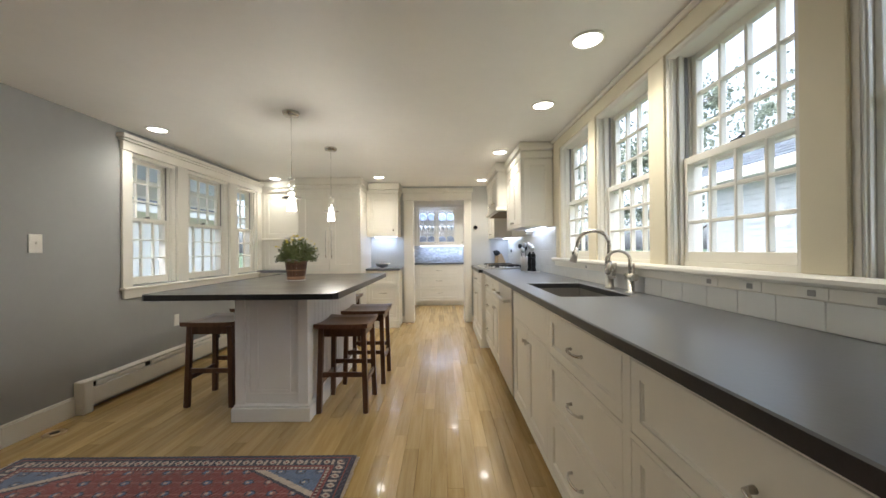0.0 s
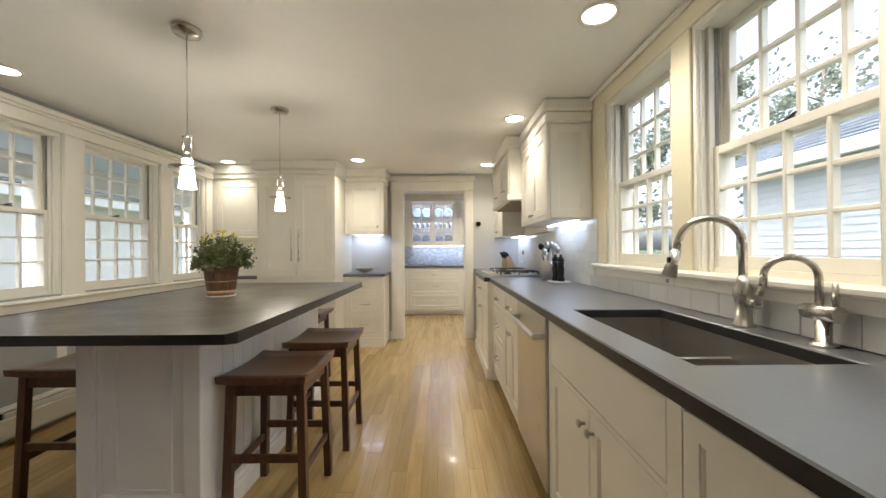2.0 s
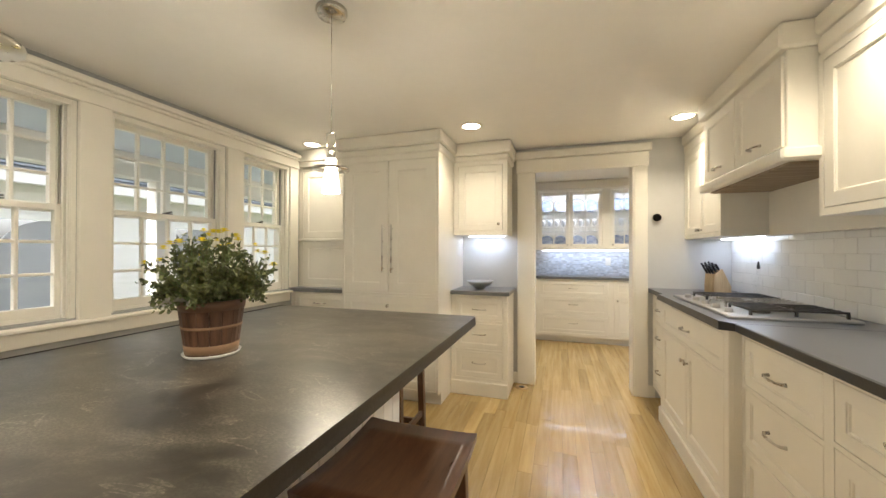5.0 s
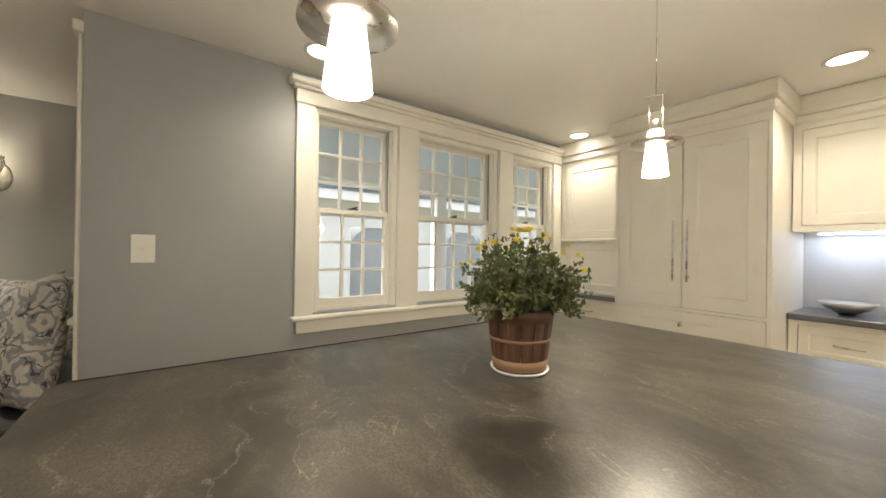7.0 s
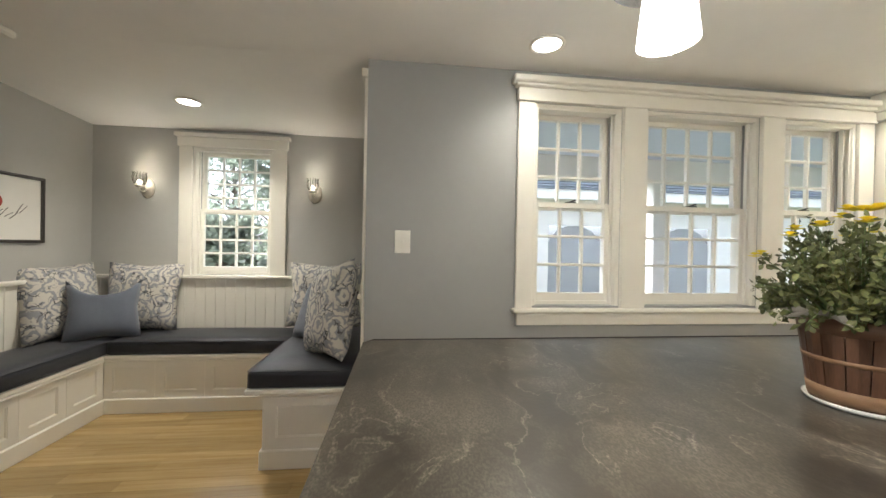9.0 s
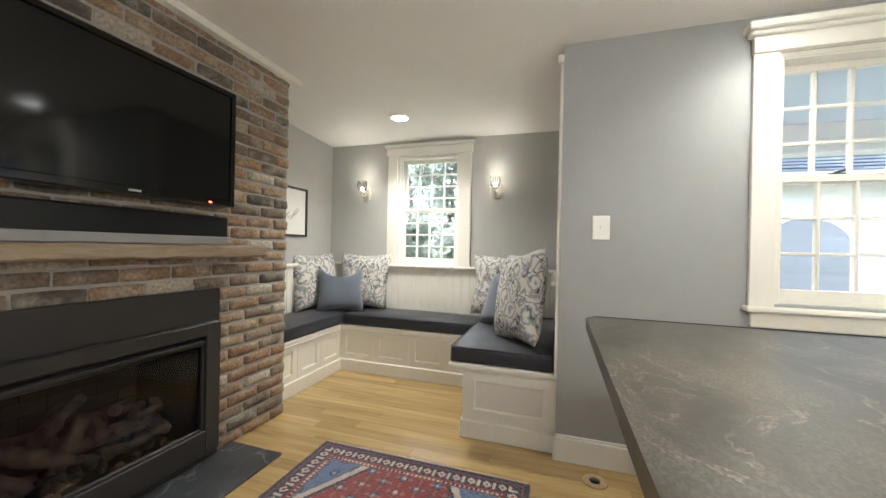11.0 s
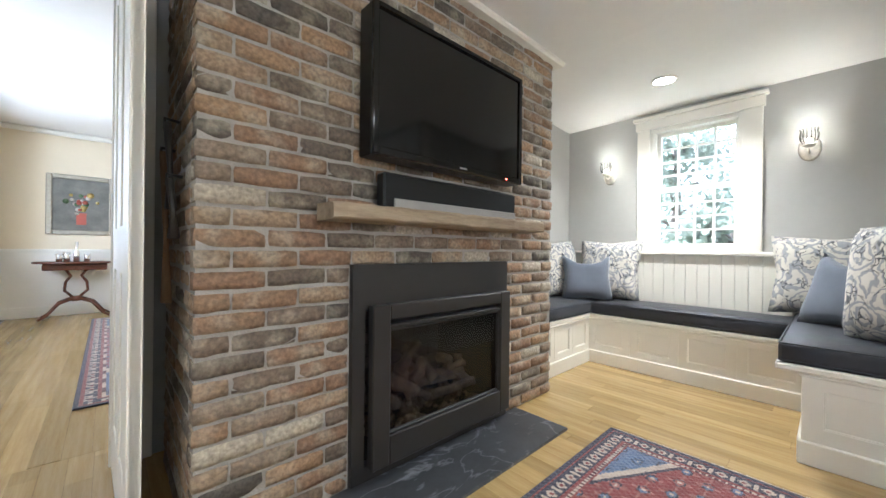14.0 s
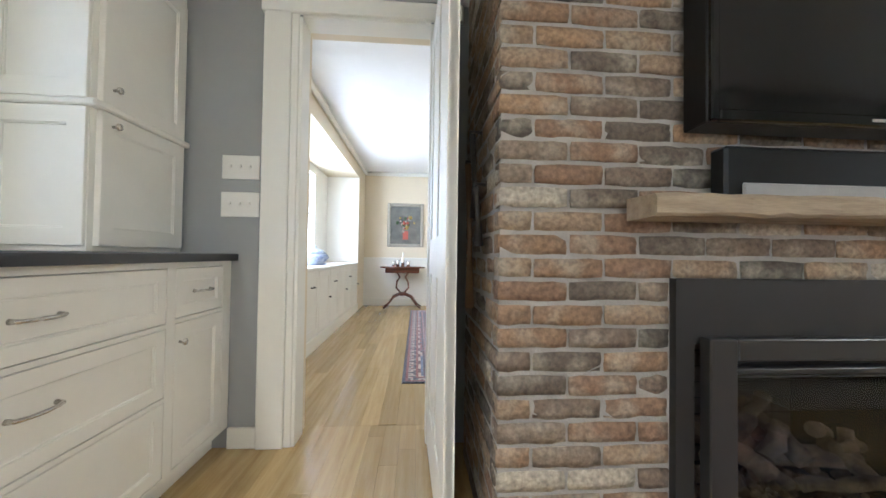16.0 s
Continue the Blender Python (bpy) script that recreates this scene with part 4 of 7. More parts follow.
boxpart("crown", (0.825, XR - 0.002, 4.40, 5.35, 2.12, C - 0.003), WHITE, hood, 0.012)
setting("trim_hood_filler", [(1.20, XR, 4.425, 5.325, 1.36, 1.64)], WHITE, "cream panel below the hood", "trim", 0.002)

# tall unit on the counter by the doorway
hm = facing(0.92, 0.226, 0, -90)
hut = thing("hutch_cabinet", (1.1, -0.03, CT), "tall cream cupboard standing on the soapstone counter", "cabinet")
boxpart("body", (0.0, 0.50, 0.021, 0.357, CT + 0.001, 2.20), WHITE, hut, 0.001, m=hm)
for (za, zb), kz in (((CT + 0.02, 1.445), 1.40), ((1.475, 2.12), 1.535)):
    bm = bmesh.new()
    front_panel(bm, hm, 0.025, 0.475, za, zb, 0.021, 0.06)
    dd = part("door", bm, WHITE, hut)
    bm = bmesh.new()
    knob(bm, hm, 0.07, kz)
    part("handle", bm, NICKEL, dd)
    bm = bmesh.new()
    front_panel(bm, facing(1.278, 0.2405, 0, 180), 0.0, 0.335, za, zb, 0.0125, 0.06)
    part("end_panel", bm, WHITE, hut)
boxpart("ledge", (-0.022, 0.50, -0.012, 0.357, 1.447, 1.473), WHITE, hut, 0.006, m=hm)
boxpart("crown", (-0.03, 0.50, -0.03, 0.357, 2.20, C - 0.002), WHITE, hut, 0.01, m=hm)

# cooktop
ck = thing("gas_cooktop", (0.95, 4.99, CT), "stainless steel gas cooktop with black iron grates", "cooktop")
boxpart("tray", (0.70, 1.19, 4.55, 5.43, CT + 0.001, CT + 0.014), STEEL, ck, 0.004)
for k in range(3):
    bm = bmesh.new()
    y = 4.60 + 0.27 * k
    for j in range(5):
        bb(bm, 0.80, 1.17, y + 0.055 * j, y + 0.055 * j + 0.010, CT + 0.036, CT + 0.046, 0.002)
    for xx in (0.80, 0.975, 1.16):
        bb(bm, xx, xx + 0.010, y, y + 0.23, CT + 0.034, CT + 0.044, 0.002)
        bb(bm, xx, xx + 0.010, y, y + 0.010, CT + 0.014, CT + 0.036), bb(bm, xx, xx + 0.010, y + 0.22, y + 0.23, CT + 0.014, CT + 0.036)
    part("grate", bm, NICKEL if k == 1 else DARK_METAL, ck)
for k in range(5):
    bm = bmesh.new()
    lathe(bm, [(0.019, 0.014), (0.018, 0.03), (0.016, 0.036)], (0.745, 4.68 + 0.15 * k, CT), 14)
    part("knob", bm, STEEL, ck)
    if k != 2:
        bm = bmesh.new()
        lathe(bm, [(0.042, 0.014), (0.040, 0.022), (0.025, 0.024), (0.024, 0.030)], (0.89 + 0.2 * (k % 2), 4.72 + 0.135 * k, CT), 18)
        part("burner", bm, DARK_METAL, ck)

# knife block
kb = thing("knife_block", (1.12, 5.80, CT), "slanted maple knife block with black-handled knives", "knife block")
km = facing(1.13, 5.80, CT, 26) @ Matrix.Scale(0.76, 4)
bm = bmesh.new()
prism(bm, [(-0.11, 0.0005), (0.09, 0.0005), (0.09, 0.06), (-0.01, 0.24), (-0.10, 0.19), (-0.11, 0.08)], 0.11, km)
part("block", bm, BLOCK_WOOD, kb)
dirn = (km.to_3x3() @ Vector((-0.55, 0, 0.83))).normalized()
for j in range(3):
    for k in range(3):
        p = km @ Vector((-0.095 + 0.032 * k, 0.02 + 0.035 * j, 0.195 + 0.018 * k))
        bm = bmesh.new()
        tube(bm, [p, p + dirn * 0.025, p + dirn * (0.075 + 0.01 * (j - k))], [0.006, 0.009, 0.007], 8)
        part("knife_handle", bm, BLACK, kb)

# utensils and mills
cr = thing("utensil_crock", (1.12, 4.10, CT), "steel crock full of metal kitchen utensils", "utensil holder")
bm = bmesh.new()
lathe(bm, [(0.058, 0.0008), (0.060, 0.16), (0.056, 0.162), (0.054, 0.02)], (1.12, 4.10, CT), 24)
part("crock", bm, STEEL, cr)
rng = random.Random(3)
for k in range(9):
    a, r = rng.uniform(0, 6.28), rng.uniform(0.03, 0.075)
    p0 = Vector((1.12 + 0.02 * math.cos(a), 4.10 + 0.02 * math.sin(a), CT + 0.02))
    p1 = Vector((1.12 + r * math.cos(a), 4.10 + r * math.sin(a), CT + rng.uniform(0.20, 0.27)))
    bm = bmesh.new()
    tube(bm, [p0, p1], 0.004, 6)
    d = (p1 - p0).normalized()
    tube(bm, [p1, p1 + d * 0.015, p1 + d * 0.04, p1 + d * 0.06], [0.005, 0.020, 0.026, 0.010], 8)
    part("utensil", bm, STEEL if k % 3 else BLACK, cr)
tray = thing("mill_tray", (1.14, 3.93, CT), "white oblong tray under the pepper mills", "tray")
boxpart("tray", (1.07, 1.21, 3.85, 4.02, CT + 0.0005, CT + 0.010), WHITE_CERAMIC, tray, 0.004)
mill = thing("pepper_mill", (1.13, 3.97, CT + 0.010), "tall turned black pepper mill on a tray", "pepper mill", "pepper mills")
bm = bmesh.new()
lathe(bm, [(0.027, 0.0005), (0.028, 0.02), (0.021, 0.04), (0.025, 0.07), (0.026, 0.10), (0.019, 0.125), (0.024, 0.135), (0.024, 0.15)], (1.13, 3.97, CT + 0.010), 18)
part("body", bm, BLACK, mill)
bm = bmesh.new()
lathe(bm, [(0.022, 0.151), (0.026, 0.165), (0.018, 0.185), (0.008, 0.192), (0.011, 0.20), (0.004, 0.207)], (1.13, 3.97, CT + 0.010), 18)
part("head", bm, BLACK, mill)
copy_thing(mill, Matrix.Translation((1.15, 3.90, CT + 0.010)))
bot = thing("oil_bottle", (1.21, 5.30, CT), "slim clear glass oil bottle with pourer", "bottle")
bm = bmesh.new()
lathe(bm, [(0.026, 0.0005), (0.027, 0.12), (0.010, 0.16), (0.009, 0.20)], (1.22, 5.50, CT), 16)
part("bottle", bm, PANE, bot)
bm = bmesh.new()
lathe(bm, [(0.010, 0.20), (0.010, 0.215), (0.004, 0.25)], (1.22, 5.50, CT), 10)
part("pourer", bm, DARK_METAL, bot)

# ---- north wall: refrigerator, flanking units ----
FY = 5.27
fm = facing(-1.88, FY, 0, 0)
cabinet("panelled_refrigerator", fm, 0.893, YN - FY - 0.004, 2.07, [
    ("door", 0.02, 0.4465, 0.905, 2.02, ("bar", 0.405, 1.28, 0.40)), ("door", 0.4475, 0.873, 0.905, 2.02, ("bar", 0.488, 1.28, 0.40)),
    ("drawer", 0.02, 0.873, 0.12, 0.885, ("bar", 0.4465, 0.80, 0.02))], "built-in refrigerator behind two tall cream panels with bar handles", "refrigerator", toe=0.10, rail=0.08)
setting("trim_fridge_crown", [(-1.90, -0.967, FY - 0.02, YN, 2.0705, 2.13), (-1.92, -0.947, FY - 0.05, YN, 2.13, C - 0.002)], WHITE, "cream crown above the refrigerator", "trim", 0.012)
cabinet("base_cabinet", facing(-2.50, 5.36, 0, 0), 0.616, YN - 5.36 - 0.004, 0.875, [("drawer", 0.05, 0.59, 0.69, 0.86, "pull"), ("door", 0.05, 0.59, 0.125, 0.675, ("knob", 0.09, 0.6))],
        "cream corner base cabinet with drawer and door", toe=0.1)
boxpart("countertop", (-2.505, -1.883, 5.335, YN - 0.001, 0.876, 0.911), SOAPSTONE, None, 0.004, "short dark soapstone counter in the corner", "structure", category="counter")
cabinet("wall_cabinet", facing(-2.50, 5.46, 0, 0), 0.616, YN - 5.46 - 0.004, 1.155, [("door", 0.05, 0.59, 0.93, 1.345, ("knob", 0.55, 1.29)), ("door", 0.05, 0.59, 1.385, 2.03, ("knob", 0.55, 1.45))],
        "cream cupboard with two stacked doors on the corner counter", base=0.912)
setting("trim_corner_rail", [(-2.50, -1.886, 5.44, 5.458, 1.352, 1.378), (-2.50, -1.886, 5.43, YN, 2.0675, 2.12), (-2.50, -1.886, 5.41, YN, 2.12, C - 0.002)], WHITE, "cream rail and crown of the corner cupboard", "trim", 0.006)
cabinet("base_cabinet", facing(-0.982, 5.62, 0, 0), 0.50, YN - 5.62 - 0.02, 0.875, drawers(0.50, [(0.15, 0.38), (0.40, 0.63), (0.65, 0.85)], 0.04), "small cream cabinet with three drawers beside the refrigerator", plinth=0.12)
boxpart("countertop", (-0.985, -0.465, 5.595, YN - 0.001, 0.876, 0.911), SOAPSTONE, None, 0.004, "small dark soapstone counter", "structure", category="counter")
cabinet("wall_cabinet", facing(-0.982, 5.70, 0, 0), 0.485, YN - 5.70 - 0.004, 0.66, [("door", 0.04, 0.445, 1.44, 2.03, ("knob", 0.41, 1.50))], "cream wall cabinet with one panelled door", base=1.405)
setting("trim_small_crown", [(-0.982, -0.48, 5.68, YN, 2.0655, 2.12), (-0.982, -0.46, 5.66, YN, 2.12, C - 0.002)], WHITE, "cream crown above the small cabinet", "trim", 0.012)
bowl = thing("steel_bowl", (-0.76, 5.80, 0.911), "shallow hammered steel bowl on the small counter", "bowl")
bm = bmesh.new()
lathe(bm, [(0.038, 0.0005), (0.034, 0.010), (0.05, 0.014), (0.095, 0.045), (0.125, 0.075), (0.120, 0.075), (0.088, 0.047), (0.02, 0.020)], (-0.76, 5.80, 0.911), 32)
part("bowl", bm, STEEL, bowl)
th = thing("thermostat", (0.735, YN - 0.02, 1.55), "round dark thermostat with a steel rim", "thermostat")
tm = Matrix.Translation((0.735, YN, 1.55)) @ Matrix.Rotation(radians(90), 4, "X")
bm = bmesh.new()
lathe(bm, [(0.040, 0.0), (0.040, 0.020), (0.036, 0.026)], seg=28, m=tm)
part("ring", bm, STEEL, th)
bm = bmesh.new()
lathe(bm, [(0.034, 0.0262), (0.030, 0.029)], seg=28, m=tm)
part("face", bm, SCREEN, th)


def under_light(name, dims, energy, at, size, rot):
    boxpart(name, dims, STRIP_GLOW, None, 0.002, "slim cool-white light strip under a cabinet, or added inside one", category="light strip")
    d = bpy.data.lights.new("strip_lamp", "AREA")
    d.energy, d.color, d.shape, d.size, d.size_y = energy, (0.62, 0.74, 1.0), "RECTANGLE", size[0], size[1]
    ob = new("strip_lamp", d)
    ob.location = at
    ob.rotation_euler = rot


under_light("under_cabinet_light", (-0.90, -0.56, 5.93, 5.97, 1.394, 1.404), 0.18, (-0.73, 5.95, 1.39), (0.34, 0.04), (0, 0, 0))
under_light("under_cabinet_light", (1.18, 1.22, 3.70, 4.35, 1.394, 1.404), 0.07, (1.20, 4.02, 1.39), (0.04, 0.6), (0, 0, 0))
under_light("under_cabinet_light", (1.18, 1.22, 5.40, 5.98, 1.349, 1.359), 0.14, (1.20, 5.70, 1.345), (0.04, 0.55), (0, 0, 0))
under_light("under_cabinet_light", (-0.30, 0.9, 8.0, 8.04, 1.266, 1.276), 0.30, (0.3, 8.0, 1.26), (1.1, 0.04), (0, 0, 0))

# ---- pantry beyond the opening ----
PY = 7.80
cabinet("pantry_base_cabinet", facing(-0.93, PY, 0, 0), 0.56, 0.34, 0.875, [("door", 0.03, 0.53, 0.13, 0.85, ("knob", 0.08, 0.62))], "cream pantry cabinet with one door", group="pantry base cabinets", toe=0.09)
cabinet("pantry_base_cabinet", facing(-0.37, PY, 0, 0), 0.97, 0.34, 0.875, drawers(0.97, [(0.13, 0.37), (0.385, 0.63), (0.645, 0.85)], 0.04), "cream pantry cabinet with three wide drawers", group="pantry base cabinets", toe=0.09)
cabinet("pantry_base_cabinet", facing(0.60, PY, 0, 0), 0.60, 0.34, 0.875, [("drawer", 0.03, 0.57, 0.66, 0.85, "pull"), ("door", 0.03, 0.57, 0.13, 0.645, ("knob", 0.07, 0.60))], "cream pantry cabinet with drawer over door", group="pantry base cabinets", toe=0.09)
boxpart("countertop", (-0.94, 1.74, PY - 0.02, 8.149, 0.876, 0.911), SOAPSTONE, None, 0.004, "dark soapstone pantry counter", "structure", category="counter")


def glass_cabinet(x0, x1, doors, label):
    c = thing("glass_wall_cabinet", ((x0 + x1) / 2, PY + 0.15, 1.28), label, "cabinet", "pantry glass cabinets")
    bm = bmesh.new()
    z0, z1, y0, y1 = 1.28, 2.12, PY + 0.02, 8.148
    bb(bm, x0, x0 + 0.018, y0, y1, z0, z1), bb(bm, x1 - 0.018, x1, y0, y1, z0, z1)
    bb(bm, x0 + 0.018, x1 - 0.018, y0, y1, z0, z0 + 0.018), bb(bm, x0 + 0.018, x1 - 0.018, y0, y1, z1 - 0.018, z1), bb(bm, x0 + 0.018, x1 - 0.018, y1 - 0.01, y1, z0 + 0.018, z1 - 0.018)
    edges = [x0] + [v for d in doors for v in d] + [x1]
    for a, b in zip(edges[::2], edges[1::2]):
        bb(bm, a, b, y0 - 0.02, y0, z0, z1, 0.001)
    for a, b in doors:
        bb(bm, a, b, y0 - 0.02, y0, z0, 1.315), bb(bm, a, b, y0 - 0.02, y0, 2.09, z1)
    part("body", bm, WHITE, c)
    for z in (1.53, 1.80):
        boxpart("shelf", (x0 + 0.02, x1 - 0.02, y0 + 0.03, y1 - 0.012, z, z + 0.010), PANE, c)
    for a, b in doors:
        bm = bmesh.new()
        r = 0.045
        a, b = a + 0.003, b - 0.003
        for q in ((a, a + r, 1.318, 2.087), (b - r, b, 1.318, 2.087), (a + r, b - r, 1.318, 1.318 + r), (a + r, b - r, 2.087 - r, 2.087)):
            bb(bm, q[0], q[1], y0 - 0.020, y0, q[2], q[3], 0.002)
        bb(bm, (a + b) / 2 - 0.007, (a + b) / 2 + 0.007, y0 - 0.018, y0 - 0.002, 1.318 + r, 2.087 - r, 0.002)
        for k in (1, 2):
            z = 1.363 + 0.679 * k / 3
            bb(bm, a + r, b - r, y0 - 0.017, y0 - 0.003, z - 0.007, z + 0.007, 0.002)
        d = part("door", bm, WHITE, c)
        p = boxpart("pane", (a + r, b - r, y0 - 0.010, y0 - 0.007, 1.363, 2.042), PANE, d)
        p.visible_shadow = False
        bm = bmesh.new()
        knob(bm, facing(0, y0 - 0.02, 0, 0), (b - 0.02 if a < 0.0 else a + 0.02), 1.35)
        part("handle", bm, NICKEL, d)
    return c


glass_cabinet(-0.37, 0.53, [(-0.345, 0.066), (0.072, 0.49)], "cream cabinet with two glazed doors, full of dishes")
glass_cabinet(0.53, 1.05, [(0.59, 0.92)], "cream cabinet with a glazed door, full of dishes")
glass_cabinet(-0.92, -0.37, [(-0.80, -0.42)], "cream cabinet with a glazed door in the pantry corner")
# strips and lamps added inside the glazed cabinets to brighten their panes
for x0, x1 in ((-0.33, 0.48), (0.58, 1.0), (-0.85, -0.42)):
    under_light("cabinet_light", (x0, x1, 7.86, 7.88, 2.088, 2.098), 1.1 * (x1 - x0), ((x0 + x1) / 2, 7.90, 2.085), (x1 - x0 - 0.05, 0.02), (radians(-20), 0, 0))
setting("trim_pantry_crown", [(-0.94, 1.74, PY - 0.005, 8.15, 2.121, C - 0.002)], WHITE, "cream crown above the pantry cabinets", "trim", 0.01)
rng = random.Random(5)
plate = thing("dinner_plate", (0, 0, 0), "white plate standing on edge in the cabinet", "plate", "plates in the pantry")
bm = bmesh.new()
lathe(bm, [(0.001, 0.004), (0.06, 0.004), (0.095, 0.014), (0.095, 0.018), (0.058, 0.009), (0.001, 0.009)], seg=24)
part("plate", bm, BLUE_CHINA, plate)
glass = thing("wine_glass", (0, 0, 0), "clear stemmed wine glass on a shelf", "wine glass", "glasses in the pantry")
bm = bmesh.new()
lathe(bm, [(0.032, 0.0), (0.004, 0.006), (0.004, 0.07), (0.03, 0.10), (0.034, 0.14), (0.027, 0.175)], seg=16)
part("glass", bm, WHITE_CERAMIC, glass)
first = True
for x in (-0.24, -0.05, 0.18, 0.36, 0.70, 0.82, -0.66):
    m1 = Matrix.Translation((x, 8.07, 1.298 + 0.097)) @ Matrix.Rotation(radians(80), 4, "X")
    if first:
        plate.matrix_basis = m1
    else:
        copy_thing(plate, m1)
    for k, dx in enumerate((-0.05, 0.045)):
        m2 = Matrix.Translation((x + dx, 8.0, 1.541))
        if first and k == 0:
            glass.matrix_basis = m2
        else:
            copy_thing(glass, m2)
    copy_thing(plate, Matrix.Translation((x, 8.07, 1.811 + 0.097)) @ Matrix.Rotation(radians(80), 4, "X"))
    first = False
o = boxpart("wall_outlet", (0.56, 0.63, 8.135, 8.141, 1.06, 1.17), PLASTIC, None, 0.002, "white outlet plate on the mosaic wall", category="outlet")

# ---- island ----
IT = 0.915
isl = thing("kitchen_island", (-1.03, 3.4, 0), "white panelled island base with beadboard sides", "kitchen island")
boxpart("body", (-1.246, -0.778, 2.65, 4.05, 0.0, IT - 0.036), ISLAND_WHITE, isl, 0.002)
bm = bmesh.new()
em = facing(-1.260, 2.626, 0, 0)
front_panel(bm, em, 0.0, 0.498, 0.11, IT - 0.037, 0.022, 0.075, 0.010)
front_panel(bm, em @ Matrix.Translation((0, 0.004, 0)), 0.125, 0.373, 0.19, IT - 0.115, 0.012, 0.02, 0.004, False)
part("end_panel", bm, ISLAND_WHITE, isl)
bm = bmesh.new()
for x0, x1 in ((-1.267, -1.197), (-0.827, -0.757)):
    bb(bm, x0, x1, 2.613, 2.69, 0.11, IT - 0.037, 0.003)
part("corner_post", bm, ISLAND_WHITE, isl)
boxpart("plinth", (-1.287, -0.737, 2.593, 4.07, 0.0, 0.095), ISLAND_WHITE, isl, 0.004)
boxpart("plinth_cap", (-1.277, -0.747, 2.603, 4.06, 0.095, 0.118), ISLAND_WHITE, isl, 0.009)
y = 2.694
while y < 4.04:
    for xx in (-0.779, -1.259):
        boxpart("board", (xx, xx + 0.014, y, min(y + 0.083, 4.05), 0.118, IT - 0.037), ISLAND_WHITE, isl, 0.003)
    y += 0.0855
o = boxpart("wall_outlet", (-0.765, -0.760, 2.80, 2.87, 0.30, 0.41), PLASTIC, None, 0.001, "white outlet plate on the island side", category="outlet")
bm = bmesh.new()
c = 0.03
ix0, ix1, iy0, iy1 = -1.725, -0.475, 2.360, 4.385
o = [(ix0 + c, iy0), (ix1 - c, iy0), (ix1, iy0 + c), (ix1, iy1 - c), (ix1 - c, iy1), (ix0 + c, iy1), (ix0, iy1 - c), (ix0, iy0 + c)]
prism(bm, o, 0.036, Matrix(((1, 0, 0, 0), (0, 0, 1, 0), (0, 1, 0, IT - 0.036), (0, 0, 0, 1))))
bmesh.ops.bevel(bm, geom=[e for e in bm.edges if abs(e.verts[0].co.z - e.verts[1].co.z) < 1e-5], offset=0.005, segments=2, affect="EDGES")
shade_edges(bm)
part("island_top", bm, [ISLAND_STONE, SHADED_EDGE], None, "brown-grey polished soapstone island top with pale flecks", category="counter")


# ---- stools ----
def stool():
    """A saddle-seat counter stool 0.36 by 0.36, its seat at 0.64."""
    s = thing("counter_stool", (0, 0, 0), "dark walnut counter stool with a dished wooden seat", "stool", "stools at the island")
    bm = bmesh.new()
    nx, ny = 10, 6
    hx, hy = 0.195, 0.215
    top = [[bm.verts.new(((-1 + 2 * i / nx) * hx, (-1 + 2 * j / ny) * hy, 0.640 + 0.016 * (abs(-1 + 2 * j / ny) ** 2) - 0.006 * (1 - abs(-1 + 2 * i / nx) ** 4))) for j in range(ny + 1)] for i in range(nx + 1)]
    bot = [[bm.verts.new((v.co.x * 0.985, v.co.y * 0.985, v.co.z - 0.030)) for v in row] for row in top]
    for i in range(nx):
        for j in range(ny):
            bm.faces.new((top[i][j], top[i + 1][j], top[i + 1][j + 1], top[i][j + 1])).smooth = True
            bm.faces.new((bot[i][j + 1], bot[i + 1][j + 1], bot[i + 1][j], bot[i][j]))
    for i in range(nx):
        bm.faces.new((top[i + 1][0], top[i][0], bot[i][0], bot[i + 1][0])), bm.faces.new((top[i][ny], top[i + 1][ny], bot[i + 1][ny], bot[i][ny]))
    for j in range(ny):
        bm.faces.new((top[0][j], top[0][j + 1], bot[0][j + 1], bot[0][j])), bm.faces.new((top[nx][j + 1], top[nx][j], bot[nx][j], bot[nx][j + 1]))
    part("seat", bm, SEAT_WOOD, s)
    L = 0.155
    for sx in (-1, 1):
        for sy in (-1, 1):
            bm = bmesh.new()
            v = bb(bm, sx * L - 0.018, sx * L + 0.018, sy * L - 0.018, sy * L + 0.018, 0.0, 0.615, 0.002)
            for q in v:
                if q.co.z < 0.3:
                    q.co.x += sx * 0.016
                    q.co.y += sy * 0.016
            part("leg", bm, STOOL_WOOD, s)
    for sx in (-1, 1):
        boxpart("apron", (sx * L - 0.010, sx * L + 0.010, -L + 0.018, L - 0.018, 0.555, 0.612), STOOL_WOOD, s, 0.002)
        boxpart("stretcher", (sx * (L + 0.010) - 0.009, sx * (L + 0.010) + 0.009, -L - 0.0, L + 0.0, 0.20 if sx < 0 else 0.20, 0.235), STOOL_WOOD, s, 0.002)
    for sy in (-1, 1):
        boxpart("apron", (-L + 0.018, L - 0.018, sy * L - 0.010, sy * L + 0.010, 0.555, 0.612), STOOL_WOOD, s, 0.002)
        boxpart("stretcher", (-L - 0.0, L + 0.0, sy * (L + 0.008) - 0.009, sy * (L + 0.008) + 0.009, 0.26, 0.295), STOOL_WOOD, s, 0.002)
    return s


st = stool()
spots = [(-0.55, 2.90, 0), (-0.515, 3.475, 0), (-1.02, 4.41, 90), (-1.60, 3.02, 0), (-1.60, 3.66, 0)]
st.matrix_basis = Matrix.Translation((spots[0][0], spots[0][1], 0))
for x, y, a in spots[1:]:
    copy_thing(st, facing(x, y, 0, a))


